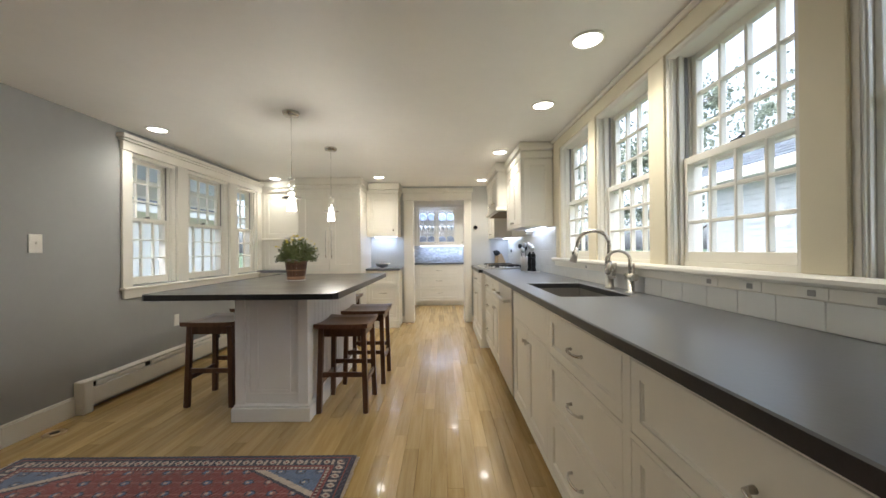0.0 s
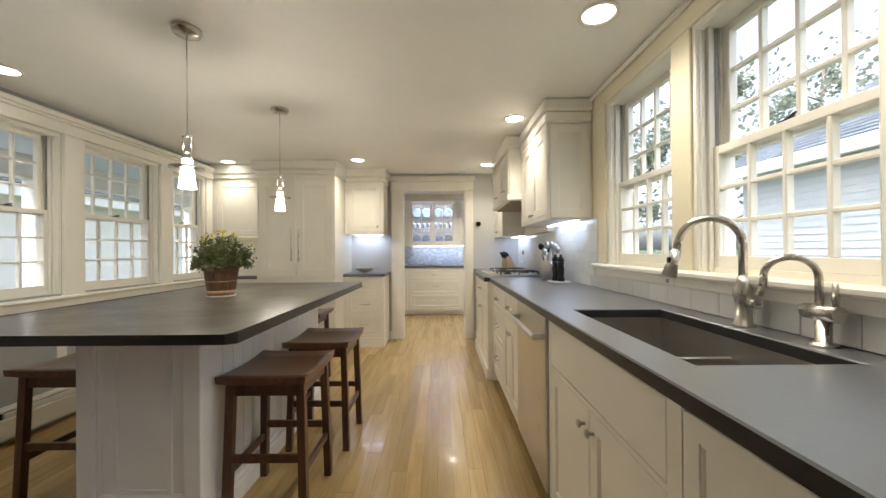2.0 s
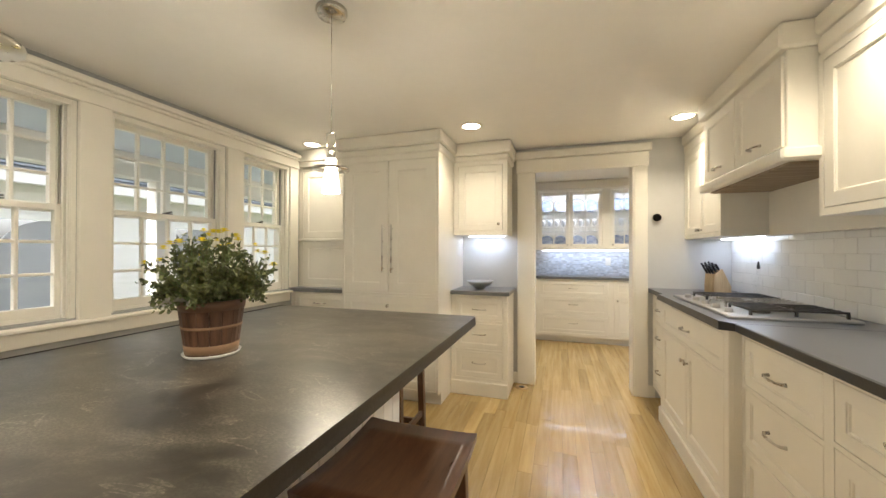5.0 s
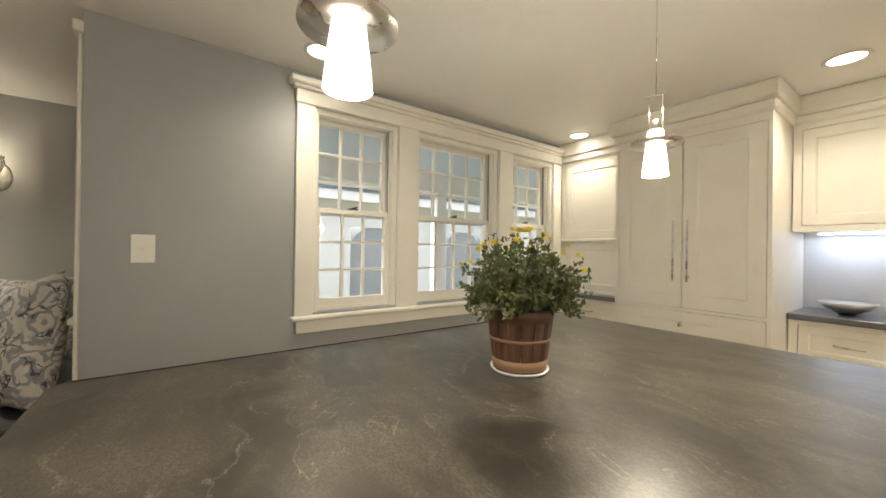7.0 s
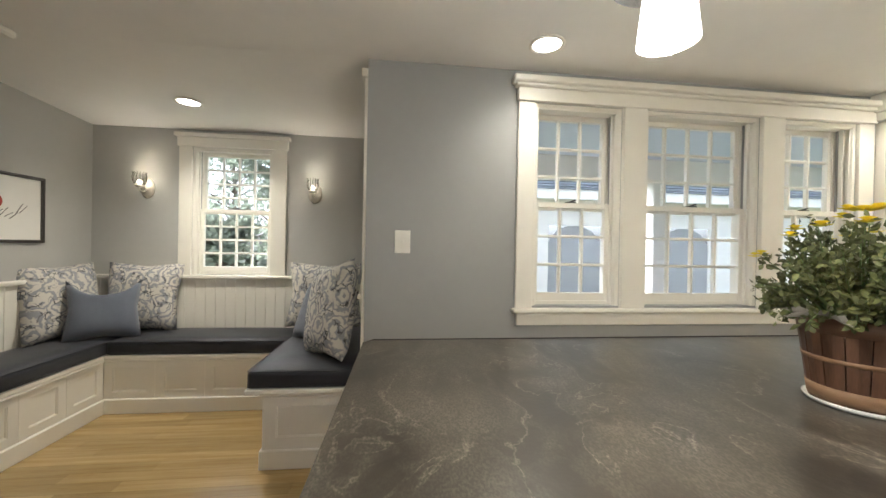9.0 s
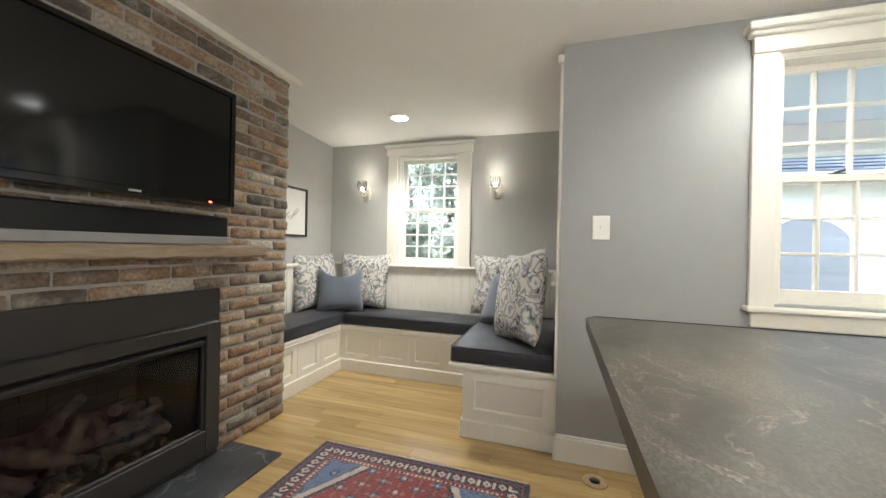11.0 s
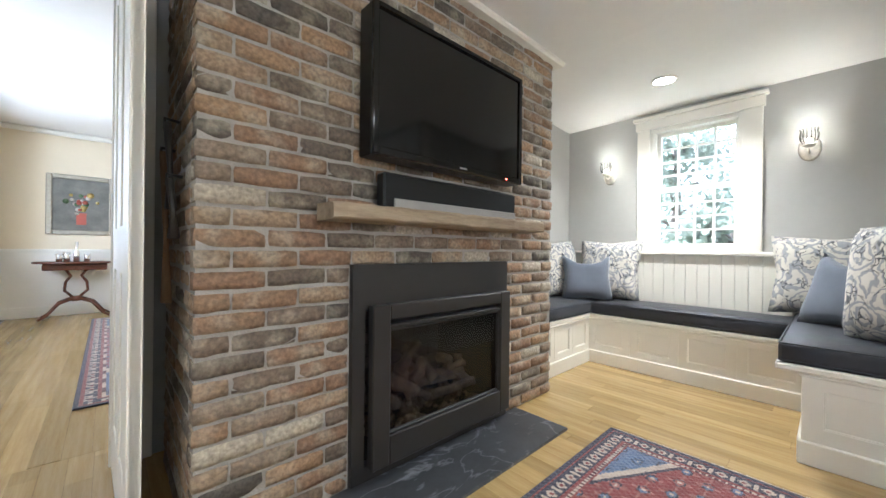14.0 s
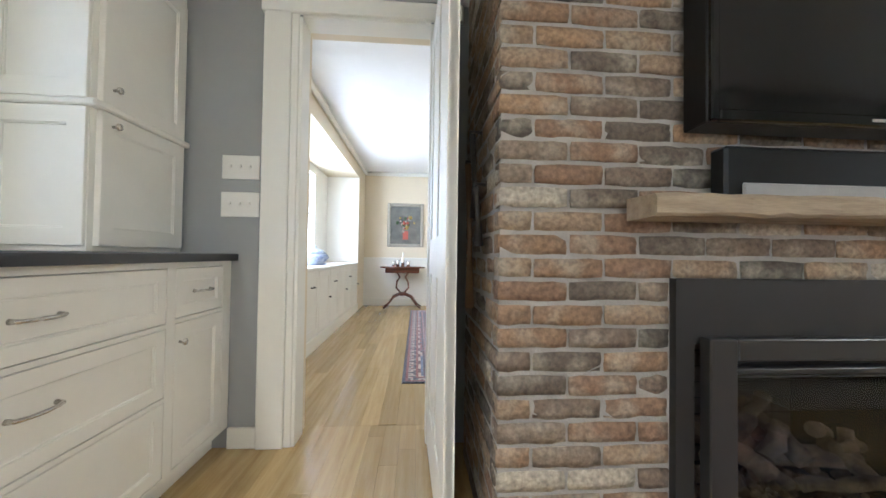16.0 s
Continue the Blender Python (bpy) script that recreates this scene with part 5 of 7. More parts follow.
# ---- pendants ----
def pendant(x, y):
    p = thing("pendant_light", (x, y, C), "brushed nickel pendant with a frosted glass shade, lit", "pendant light", "pendants over the island")
    bm = bmesh.new()
    lathe(bm, [(0.062, -0.001), (0.062, -0.012), (0.055, -0.026), (0.020, -0.032), (0.006, -0.034)], (x, y, C), 32)
    part("canopy", bm, NICKEL, p)
    bm = bmesh.new()
    tube(bm, [(x, y, C - 0.03), (x, y, 1.735)], 0.0022, 6)
    part("cord", bm, CHROME, p)
    bm = bmesh.new()
    for s in (-1, 1):
        tube(bm, [(x + s * 0.020, y, 1.735), (x + s * 0.020, y, 1.63)], 0.002, 6)
    tube(bm, [(x - 0.026, y, 1.735), (x + 0.026, y, 1.735)], 0.003, 6)
    lathe(bm, [(0.018, 1.60), (0.018, 1.635), (0.010, 1.660)], (x, y, 0), 16)
    part("stem", bm, NICKEL, p)
    bm = bmesh.new()
    lathe(bm, [(0.020, 1.596), (0.072, 1.592), (0.072, 1.584), (0.020, 1.580)], (x, y, 0), 28)
    part("disc", bm, NICKEL, p)
    bm = bmesh.new()
    lathe(bm, [(0.022, 1.597), (0.022, 1.626), (0.018, 1.630)], (x, y, 0), 20)
    part("collar", bm, SHADE_GLOW, p, "glowing glass collar")
    bm = bmesh.new()
    lathe(bm, [(0.026, 1.579), (0.030, 1.55), (0.036, 1.493), (0.033, 1.493), (0.027, 1.55), (0.023, 1.575)], (x, y, 0), 24)
    part("shade", bm, SHADE_GLOW, p, "glowing frosted glass shade")
    lamp("pendant_lamp", "POINT", (x, y, 1.462), 2.1, WARM, 0.055)
    lamp("pendant_collar_lamp", "POINT", (x, y, 1.690), 0.15, WARM, 0.012)


pendant(-0.945, 2.812)
pendant(-0.94, 3.765)

# ---- potted flowers ----
px, py = -1.165, 3.43
pot = thing("potted_chrysanthemum", (px, py, IT), "yellow chrysanthemum in a banded wooden tub on the island", "potted plant")
bm = bmesh.new()
lathe(bm, [(0.080, 0.0006), (0.086, 0.010), (0.082, 0.010), (0.077, 0.005)], (px, py, IT), 32)
part("saucer", bm, WHITE_CERAMIC, pot, "white saucer")
n = 16
for k in range(n):
    bm = bmesh.new()
    a0, a1 = 2 * math.pi * (k + 0.03) / n, 2 * math.pi * (k + 0.97) / n
    vs = []
    for r0, r1, z in ((0.075, 0.066, 0.0065), (0.098, 0.089, 0.182)):
        vs.append([bm.verts.new((px + r * math.cos(a), py + r * math.sin(a), IT + z)) for r, a in ((r0, a0), (r0 * 1.012, (a0 + a1) / 2), (r0, a1), (r1, a1), (r1, a0))])
    lo, hi = vs
    for i in range(5):
        bm.faces.new((lo[i], lo[(i + 1) % 5], hi[(i + 1) % 5], hi[i]))
    bm.faces.new(hi), bm.faces.new(lo[::-1])
    part("stave", bm, TUB_WOOD, pot)
for z, r, h in ((0.012, 0.0775, 0.028), (0.092, 0.0878, 0.009), (0.150, 0.0955, 0.032)):
    bm = bmesh.new()
    lathe(bm, [(r, z), (r + h * 0.131, z + h), (r - 0.004 + h * 0.131, z + h), (r - 0.004, z)], (px, py, IT), 40)
    part("hoop", bm, TUB_BAND if z < 0.12 else HOOP_WOOD, pot)
bm = bmesh.new()
lathe(bm, [(0.0005, 0.168), (0.087, 0.163)], (px, py, IT), 24)
part("soil", bm, SOIL, pot)
rng = random.Random(11)
stems, leaves, flowers = bmesh.new(), bmesh.new(), bmesh.new()


def leaf(bm, p, d, L, wd, up):
    s = d.cross(up).normalized() * wd
    nrm = s.cross(d).normalized() * L * 0.12
    a, b, c1, c2, e1, e2 = (bm.verts.new(q) for q in (p, p + d * L, p + d * L * 0.45 + s + nrm, p + d * L * 0.45 - s + nrm, p + d * L * 0.75 + s * 0.75, p + d * L * 0.75 - s * 0.75))
    bm.faces.new((a, c1, e1, b)), bm.faces.new((a, b, e2, c2))


def rand_dir(r):
    z = r.uniform(-1, 1)
    a = r.uniform(0, 6.2832)
    q = math.sqrt(1 - z * z)
    return Vector((q * math.cos(a), q * math.sin(a), z))


heart = Vector((px, py, IT + 0.205))
for k in range(150):
    a, f = rng.uniform(0, 6.2832), math.acos(1 - 1.22 * rng.uniform(0, 1))
    r = rng.uniform(0.135, 0.205) * (1.0 if f < 1.4 else 0.88)
    out = Vector((math.cos(a), math.sin(a), 0))
    top = heart + out * (r * math.sin(f)) + Vector((0, 0, r * math.cos(f) * 0.98))
    root = Vector((px, py, IT + 0.165)) + out * 0.055 * math.sin(f)
    mid = root.lerp(top, 0.5) + out * 0.012 + Vector((0, 0, 0.03 * math.sin(f)))
    tube(stems, [root, mid, top], [0.002, 0.0016, 0.001], 4, False)
    for q in range(34):
        u = rng.uniform(0.12, 1.03) ** 0.75
        p = (root.lerp(mid, u * 2) if u < 0.5 else mid.lerp(top, u * 2 - 1)) + rand_dir(rng) * 0.010
        d = (rand_dir(rng) + (p - heart).normalized() * 0.6).normalized()
        leaf(leaves, p, d, rng.uniform(0.011, 0.023), rng.uniform(0.0035, 0.0065), rand_dir(rng))
part("stem", stems, STEM, pot, kind="stuff")
part("foliage", leaves, LEAF, pot, "dense small green leaves", "stuff")
for k in range(26):
    a, f = rng.uniform(0, 6.2832), 1.2 * rng.uniform(0, 1)
    p = heart + Vector((math.cos(a) * math.sin(f), math.sin(a) * math.sin(f), math.cos(f))) * rng.uniform(0.195, 0.210)
    bm = bmesh.new()
    r = rng.uniform(0.014, 0.024)
    for ring, (rr, dz) in enumerate(((1, 0), (0.7, 0.004), (0.4, 0.007))):
        for j in range(10):
            b = 2 * math.pi * (j + ring * 0.5) / 10
            leaf(bm, p + Vector((0, 0, dz)), Vector((math.cos(b), math.sin(b), 0.25 + ring * 0.3)).normalized(), r * rr, r * 0.22, Vector((0, 0, 1)))
    part("flower", bm, FLOWER, pot, "yellow bloom" if k == 0 else "")
# striped ribbon tag
bm = bmesh.new()
for k in range(5):
    leaf(bm, Vector((px + 0.02, py - 0.10, IT + 0.186)), Vector((-1 + 0.42 * k, -0.5, 0.10 * (k % 2) - 0.02)).normalized(), 0.10, 0.006, Vector((0, 0, 1)))
part("ribbon", bm, INK, pot, "grey striped ribbon")

# ---- west wall: heater, switch, outlets, floor grille ----
ht = thing("baseboard_heater", (XL + 0.04, 4.0, 0), "long white metal baseboard radiator along the grey wall", "radiator")
HY0, HY1 = 2.78, 5.335
bm = bmesh.new()
bb(bm, XL + 0.001, XL + 0.012, HY0, HY1, 0.02, 0.235), bb(bm, XL + 0.012, XL + 0.072, HY0 + 0.02, HY1, 0.050, 0.175, 0.004)
bb(bm, XL + 0.012, XL + 0.062, HY0 + 0.02, HY1, 0.215, 0.235, 0.006)
part("cover", bm, TRIM, ht)
boxpart("end_cap", (XL + 0.001, XL + 0.078, HY0 - 0.06, HY0 + 0.02, 0.0, 0.24), TRIM, ht, 0.006)
boxpart("slot", (XL + 0.012, XL + 0.05, HY0 + 0.02, HY1, 0.176, 0.214), BLACK, ht)
for k in range(5):
    boxpart("damper", (XL + 0.05, XL + 0.068, HY0 + 0.06 + 0.51 * k, HY0 + 0.50 + 0.51 * k, 0.180, 0.212), TRIM, ht, 0.003)


def plate_on(name, m, w, h, toggles, label, category):
    p = thing(name, m.translation, label, category)
    boxpart("plate", (-w / 2, w / 2, -0.006, 0, -h / 2, h / 2), PLASTIC, p, 0.003, m=m)
    for k in range(toggles):
        u = (k - (toggles - 1) / 2) * 0.046
        boxpart("toggle", (u - 0.005, u + 0.005, -0.018, -0.006, -0.004, 0.012), PLASTIC, p, 0.002, m=m)
    return p


plate_on("light_switch", facing(XL, 2.48, 1.25, 90), 0.085, 0.125, 1, "ivory light switch on the grey wall", "light switch")
plate_on("wall_outlet", facing(XL, 3.744, 0.50, 90), 0.07, 0.115, 0, "ivory outlet plate low on the grey wall", "outlet")
plate_on("light_switch", facing(0.669, YS, 1.365, 180), 0.178, 0.119, 3, "ivory triple light switch by the doorway", "light switch")
plate_on("light_switch", facing(0.669, YS, 1.182, 180), 0.182, 0.122, 3, "ivory triple light switch by the doorway", "light switch")
for x, y in ((-2.37, 2.465), (-0.395, 5.93)):
    g = thing("floor_register", (x, y, 0), "small round oak floor register", "floor vent", "floor registers")
    bm = bmesh.new()
    lathe(bm, [(0.06, 0.0005), (0.055, 0.006), (0.03, 0.004)], (x, y, 0), 24)
    part("rim", bm, BLOCK_WOOD, g)
    bm = bmesh.new()
    lathe(bm, [(0.026, 0.0062), (0.001, 0.0064)], (x, y, 0), 20)
    part("hole", bm, BLACK, g)

# ---- chimney breast ----
BX0, BX1, BY = -2.449, -0.428, 0.545
IX0, IX1, IZ = -1.930, -0.949, 0.888
bm = bmesh.new()
d = 0.010
for q in ((BX0 + d, IX0, 0, C), (IX1, BX1 - d, 0, C), (IX0, IX1, IZ, C)):
    bb(bm, q[0], q[1], -0.18, BY - d, q[2], q[3] - 0.001)
chimney = part("chimney_breast", bm, MORTAR, None, "reclaimed brick chimney breast with grey mortar", "structure", "fireplace")
setting("trim_chimney_crown", [(BX0 - 0.06, BX1 + 0.05, BY - 0.02, BY + 0.055, 2.195, C - 0.002), (BX0 - 0.06, BX0 - 0.002, -0.02, BY - 0.02, 2.195, C - 0.002)], TRIM, "white crown along the top of the bricks", "trim", 0.012)

# gas insert
ins = thing("gas_fireplace_insert", (-1.44, BY, 0), "dark grey metal gas fireplace insert with ceramic logs", "fireplace insert")
bm = bmesh.new()
y = BY + 0.018
slab(bm, [IX0, -1.86, -1.005, IX1], [0.0, 0.07, 0.70, IZ], BY - 0.03, y, {(1, 1)})
for q in bm.verts:
    q.co = (q.co.x, q.co.z, q.co.y)
part("surround", bm, DARK_METAL, ins)
bm = bmesh.new()
a, b, z0, z1, y0, y1 = -1.905, -1.018, 0.065, 0.722, BY + 0.019, BY + 0.062
gx0, gx1, gz0, gz1 = -1.825, -1.10, 0.185, 0.622
bb(bm, a, gx0, y0, y1, z0, z1, 0.004), bb(bm, gx1, b, y0, y1, z0, z1, 0.004)
bb(bm, gx0, gx1, y0, y1, z0, gz0, 0.004), bb(bm, gx0, gx1, y0, y1, 0.660, z1, 0.004), bb(bm, gx0, gx1, y0, y1 - 0.006, gz1, 0.640, 0.004)
part("door_frame", bm, DARK_METAL, ins)
bm = bmesh.new()
e = 0.012
for q in ((gx0, gx0 + e, gz0, gz1), (gx1 - e, gx1, gz0, gz1), (gx0 + e, gx1 - e, gz0, gz0 + e), (gx0 + e, gx1 - e, gz1 - e, gz1)):
    bb(bm, q[0], q[1], y1 - 0.030, y1 - 0.012, q[2], q[3], 0.006)
part("inner_frame", bm, DARK_METAL, ins)
boxpart("vent_slot", (gx0, gx1, y0, y0 + 0.01, 0.640, 0.660), BLACK, ins)
boxpart("glass", (gx0 + e, gx1 - e, y0 + 0.012, y0 + 0.016, gz0 + e, gz1 - e), FIRE_GLASS, ins)
bm = bmesh.new()
bb(bm, -1.86, -1.005, 0.05, 0.06, 0.05, 0.70), bb(bm, -1.86, -1.85, 0.06, BY - 0.03, 0.07, 0.70), bb(bm, -1.015, -1.005, 0.06, BY - 0.03, 0.07, 0.70)
bb(bm, -1.85, -1.015, 0.06, BY - 0.03, 0.05, 0.075), bb(bm, -1.85, -1.015, 0.06, BY - 0.03, 0.69, 0.70)
part("firebox", bm, FIREBOX, ins)
for r in range(9):
    for k in range(5):
        x0 = -1.85 + 0.185 * k - (0.0925 if r % 2 else 0.0)
        a, b = max(x0, -1.85), min(x0 + 0.178, -1.016)
        if b - a > 0.03:
            boxpart("liner_brick", (a, b, 0.0602, 0.068, 0.078 + 0.068 * r, 0.140 + 0.068 * r), LINER, ins, 0.002)
rng = random.Random(8)
logs = [((-1.75, 0.38, 0.25), (-1.30, 0.33, 0.27), 0.050), ((-1.60, 0.25, 0.30), (-1.22, 0.22, 0.28), 0.055), ((-1.72, 0.30, 0.30), (-1.55, 0.42, 0.38), 0.035),
        ((-1.52, 0.42, 0.27), (-1.42, 0.26, 0.42), 0.040), ((-1.38, 0.43, 0.24), (-1.18, 0.32, 0.36), 0.038), ((-1.30, 0.38, 0.33), (-1.48, 0.30, 0.44), 0.034), ((-1.26, 0.44, 0.20), (-1.16, 0.42, 0.30), 0.034)]
for k in range(9):
    c = Vector((rng.uniform(-1.74, -1.16), rng.uniform(0.30, 0.46), rng.uniform(0.19, 0.36)))
    d = Vector((rng.uniform(-1, 1), rng.uniform(-0.4, 0.4), rng.uniform(-0.5, 0.7))).normalized() * rng.uniform(0.06, 0.12)
    logs.append((c - d, c + d, rng.uniform(0.024, 0.036)))
for p, q, r in logs:
    bm = bmesh.new()
    p, q = Vector(p), Vector(q)
    tube(bm, [p.lerp(q, t) + rand_dir(rng) * 0.008 for t in (0, 0.2, 0.4, 0.6, 0.8, 1)], [r * rng.uniform(0.55, 0.95) for _ in range(6)], 9)
    part("log", bm, LOG, ins)
bm = bmesh.new()
for k in range(150):
    c = Vector((rng.uniform(-1.80, -1.07), rng.uniform(0.22, 0.50), 0.085 + rng.uniform(0, 0.07)))
    s = rng.uniform(0.008, 0.02)
    bb(bm, -s, s, -s, s, -s, s, s * 0.4, Matrix.Translation(c) @ Euler((rng.uniform(0, 3), rng.uniform(0, 3), 0)).to_matrix().to_4x4())
part("ember_bed", bm, LOG, ins, kind="stuff")

# mantel, soundbar, screen
rng = random.Random(21)
mt = thing("mantel_shelf", (-1.45, BY, 1.05), "rough weathered pine mantel plank on the bricks", "mantel shelf")
bm = bmesh.new()
nx = 26
sec = [(0, 0), (0.125, 0.004), (0.135, 0.012), (0.135, 0.052), (0.128, 0.062), (0, 0.064)]
rows = []
for i in range(nx + 1):
    x = -2.115 + 1.312 * i / nx
    j = [rng.uniform(-0.0035, 0.0035) for _ in range(3)]
    rows.append([bm.verts.new((x, BY + 0.012 + yy + (j[0] if yy > 0.1 else 0), 1.052 + zz + (j[1] if zz < 0.02 else j[2]) * (1 if yy > 0.1 else 0.3))) for yy, zz in sec])
for p, q in zip(rows, rows[1:]):
    for k in range(6):
        bm.faces.new((p[k], q[k], q[(k + 1) % 6], p[(k + 1) % 6]))
bm.faces.new(rows[0]), bm.faces.new(rows[-1][::-1])
part("plank", bm, MANTEL_WOOD, mt)
sb = thing("soundbar", (-1.48, BY + 0.07, 1.117), "long black soundbar with a grey cloth front on the mantel", "soundbar")
bm = bmesh.new()
bb(bm, -1.925, -1.05, BY + 0.016, BY + 0.075, 1.1175, 1.262, 0.008)
part("case", bm, BLACK, sb)
boxpart("grille", (-1.915, -1.095, BY + 0.075, BY + 0.085, 1.118, 1.158), CLOTH_GREY, sb, 0.004, "grey cloth strip")
tv = thing("wall_television", (-1.443, BY, 1.31), "large black flat television on the bricks, switched off", "television")
boxpart("case", (-1.917, -0.97, BY + 0.015, BY + 0.105, 1.312, 1.895), BLACK, tv, 0.004)
bm = bmesh.new()
r = 0.024
for q in ((-1.917, -1.917 + r, 1.312, 1.895), (-0.97 - r, -0.97, 1.312, 1.895), (-1.917 + r, -0.97 - r, 1.312, 1.312 + r + 0.008), (-1.917 + r, -0.97 - r, 1.895 - r, 1.895)):
    bb(bm, q[0], q[1], BY + 0.1055, BY + 0.122, q[2], q[3], 0.004)
part("bezel", bm, SCREEN, tv)
boxpart("screen", (-1.893, -0.994, BY + 0.1055, BY + 0.112, 1.344, 1.871), SCREEN, tv)
boxpart("badge", (-1.475, -1.43, BY + 0.122, BY + 0.1235, 1.324, 1.332), STEEL, tv)
boxpart("standby_light", (-1.785, -1.772, BY + 0.122, BY + 0.1235, 1.322, 1.327), material("red_led", (0.6, 0.02, 0.01), 0.4, emit=((1, 0.05, 0.02), 3.0)), tv)
boxpart("hearth", (-2.045, -0.86, BY + 0.002, 0.885, -0.004, 0.012), HEARTH_STONE, None, 0.003, "dark veined slate hearth slab flush with the floor", "structure", category="hearth")

# fire irons on the chimney's side
for k, (y, z, h) in enumerate(((0.30, 1.38, 0.30), (0.20, 1.30, 0.55), (0.38, 1.18, 0.20))):
    fi = thing("fire_iron", (BX1 + 0.02, y, z - h), "black wrought iron fire tool hung on the bricks", "fire tool", "fire irons on the chimney")
    bm = bmesh.new()
    tube(bm, [(BX1 + 0.004, y, z), (BX1 + 0.045, y, z + 0.005), (BX1 + 0.045, y, z - 0.03)], 0.006, 8)
    part("hook", bm, DARK_METAL, fi)
    bm = bmesh.new()
    tube(bm, [(BX1 + 0.04, y + 0.01, z - 0.01), (BX1 + 0.03, y + 0.015, z - h * 0.6), (BX1 + 0.026, y - 0.005, z - h)], [0.012, 0.008, 0.018], 8)
    part("shaft", bm, DARK_METAL if k != 1 else BASKET, fi)

# ---- door leaf, standing open ----
dl = thing("door_leaf", (-0.262, YS + 0.03, 0), "white panelled door standing open against the chimney", "door")
dmx = Matrix.Translation((-0.262, YS + 0.03, 0)) @ Matrix.Rotation(radians(92.0), 4, "Z")
bm = bmesh.new()
bb(bm, 0.0, 0.72, 0.006, 0.030, 0.012, 2.03, 0.001, dmx)
for x0, x1 in ((0, 0.10), (0.31, 0.41), (0.62, 0.72)):
    bb(bm, x0, x1, 0, 0.036, 0.012, 2.03, 0.002, dmx)
for z0, z1 in ((0.012, 0.22), (0.86, 1.02), (1.93, 2.03)):
    for x0, x1 in ((0.10, 0.31), (0.41, 0.62)):
        bb(bm, x0, x1, 0, 0.036, z0, z1, 0.002, dmx)
part("panel", bm, TRIM, dl)
bm = bmesh.new()
tube(bm, [dmx @ Vector((0.60, 0.036, 0.06)), dmx @ Vector((0.60, 0.075, 0.06))], 0.010, 10)
part("doorstop", bm, PLASTIC, dl)

# ---- nook bench ----
BZ, BN = 0.415, 0.443    # seat board heights


bench = thing("corner_bench", (-3.3, 1.1, 0), "white panelled U-shaped built-in bench lining the nook", "bench")
bm = bmesh.new()
bb(bm, -3.748, -3.332, -0.028, 2.278, 0, BZ - 0.03), bb(bm, -3.332, -2.46, -0.028, 0.382, 0, BZ - 0.03), bb(bm, -3.332, -2.585, 1.760, 2.2795, 0, BN - 0.03)
part("carcass", bm, TRIM, bench)
bm = bmesh.new()
bb(bm, -3.748, -3.30, -0.028, 2.278, BZ - 0.03, BZ, 0.006), bb(bm, -3.30, -2.46, -0.028, 0.414, BZ - 0.03, BZ, 0.006), bb(bm, -3.30, -2.535, 1.655, 2.2795, BN - 0.03, BN, 0.006)
part("seat_board", bm, TRIM, bench)
# panelled faces: back run, south run, north run and its end
for m, w, n, top in ((facing(-3.314, 0.40, 0, 90), 1.342, 4, BZ), (facing(-2.46, 0.400, 0, 180), 0.854, 3, BZ), (facing(-3.314, 1.742, 0, 0), 0.74, 2, BN), (facing(-2.566, 1.742, 0, 90), 0.537, 1, BN)):
    for k in range(n):
        bm = bmesh.new()
        front_panel(bm, m, w * k / n, w * (k + 1) / n, 0.10, top - 0.031, 0.018, 0.055 if n > 1 else 0.07, 0.009)
        part("front_panel", bm, TRIM, bench)
    boxpart("plinth", (-0.012 if n == 1 else 0, w, -0.014, 0.018, 0, 0.105), TRIM, bench, 0.005, m=m)
    boxpart("moulding", (-0.012 if n == 1 else 0, w, -0.012, 0.018, top - 0.05, top - 0.031), TRIM, bench, 0.006, m=m)
y = -0.028
while y < 2.26:
    boxpart("board", (-3.749, -3.738, y, min(y + 0.078, 2.279), BZ + 0.001, 0.924), TRIM, bench, 0.003)
    y += 0.080
x = -3.735
while x < -2.5:
    boxpart("board", (x, x + 0.078, -0.029, -0.018, BZ + 0.001, 0.924), TRIM, bench, 0.003)
    if x < -2.68:
        boxpart("board", (x, x + 0.078, 2.268, 2.279, BZ + 0.001, 0.924), TRIM, bench, 0.003)
    x += 0.080


def seat_cushion(x0, x1, y0, y1, label, seat=BZ):
    c = thing("bench_cushion", ((x0 + x1) / 2, (y0 + y1) / 2, seat), label, "cushion", "bench cushions")
    bm = bmesh.new()
    bb(bm, x0, x1, y0, y1, seat + 0.001, seat + 0.094, 0.016)
    bmesh.ops.subdivide_edges(bm, edges=bm.edges[:], cuts=3, use_grid_fill=True)
    for v in bm.verts:
        u, w = (v.co.x - x0) / (x1 - x0), (v.co.y - y0) / (y1 - y0)
        if v.co.z > seat + 0.07:
            v.co.z += 0.020 * max(0.0, 16 * u * (1 - u) * w * (1 - w)) ** 0.5
    for f in bm.faces:
        f.smooth = True
    part("pad", bm, CUSHION, c)
    bm = bmesh.new()
    for z in (seat + 0.012, seat + 0.092):
        e = 0.002
        tube(bm, [(x0 + e, y0 + 0.012, z), (x0 + e, y1 - 0.012, z), (x0 + 0.012, y1 - e, z), (x1 - 0.012, y1 - e, z), (x1 - e, y1 - 0.012, z), (x1 - e, y0 + 0.012, z), (x1 - 0.012, y0 + e, z), (x0 + 0.012, y0 + e, z), (x0 + e, y0 + 0.012, z)], 0.004, 6)
    part("piping", bm, CUSHION, c)


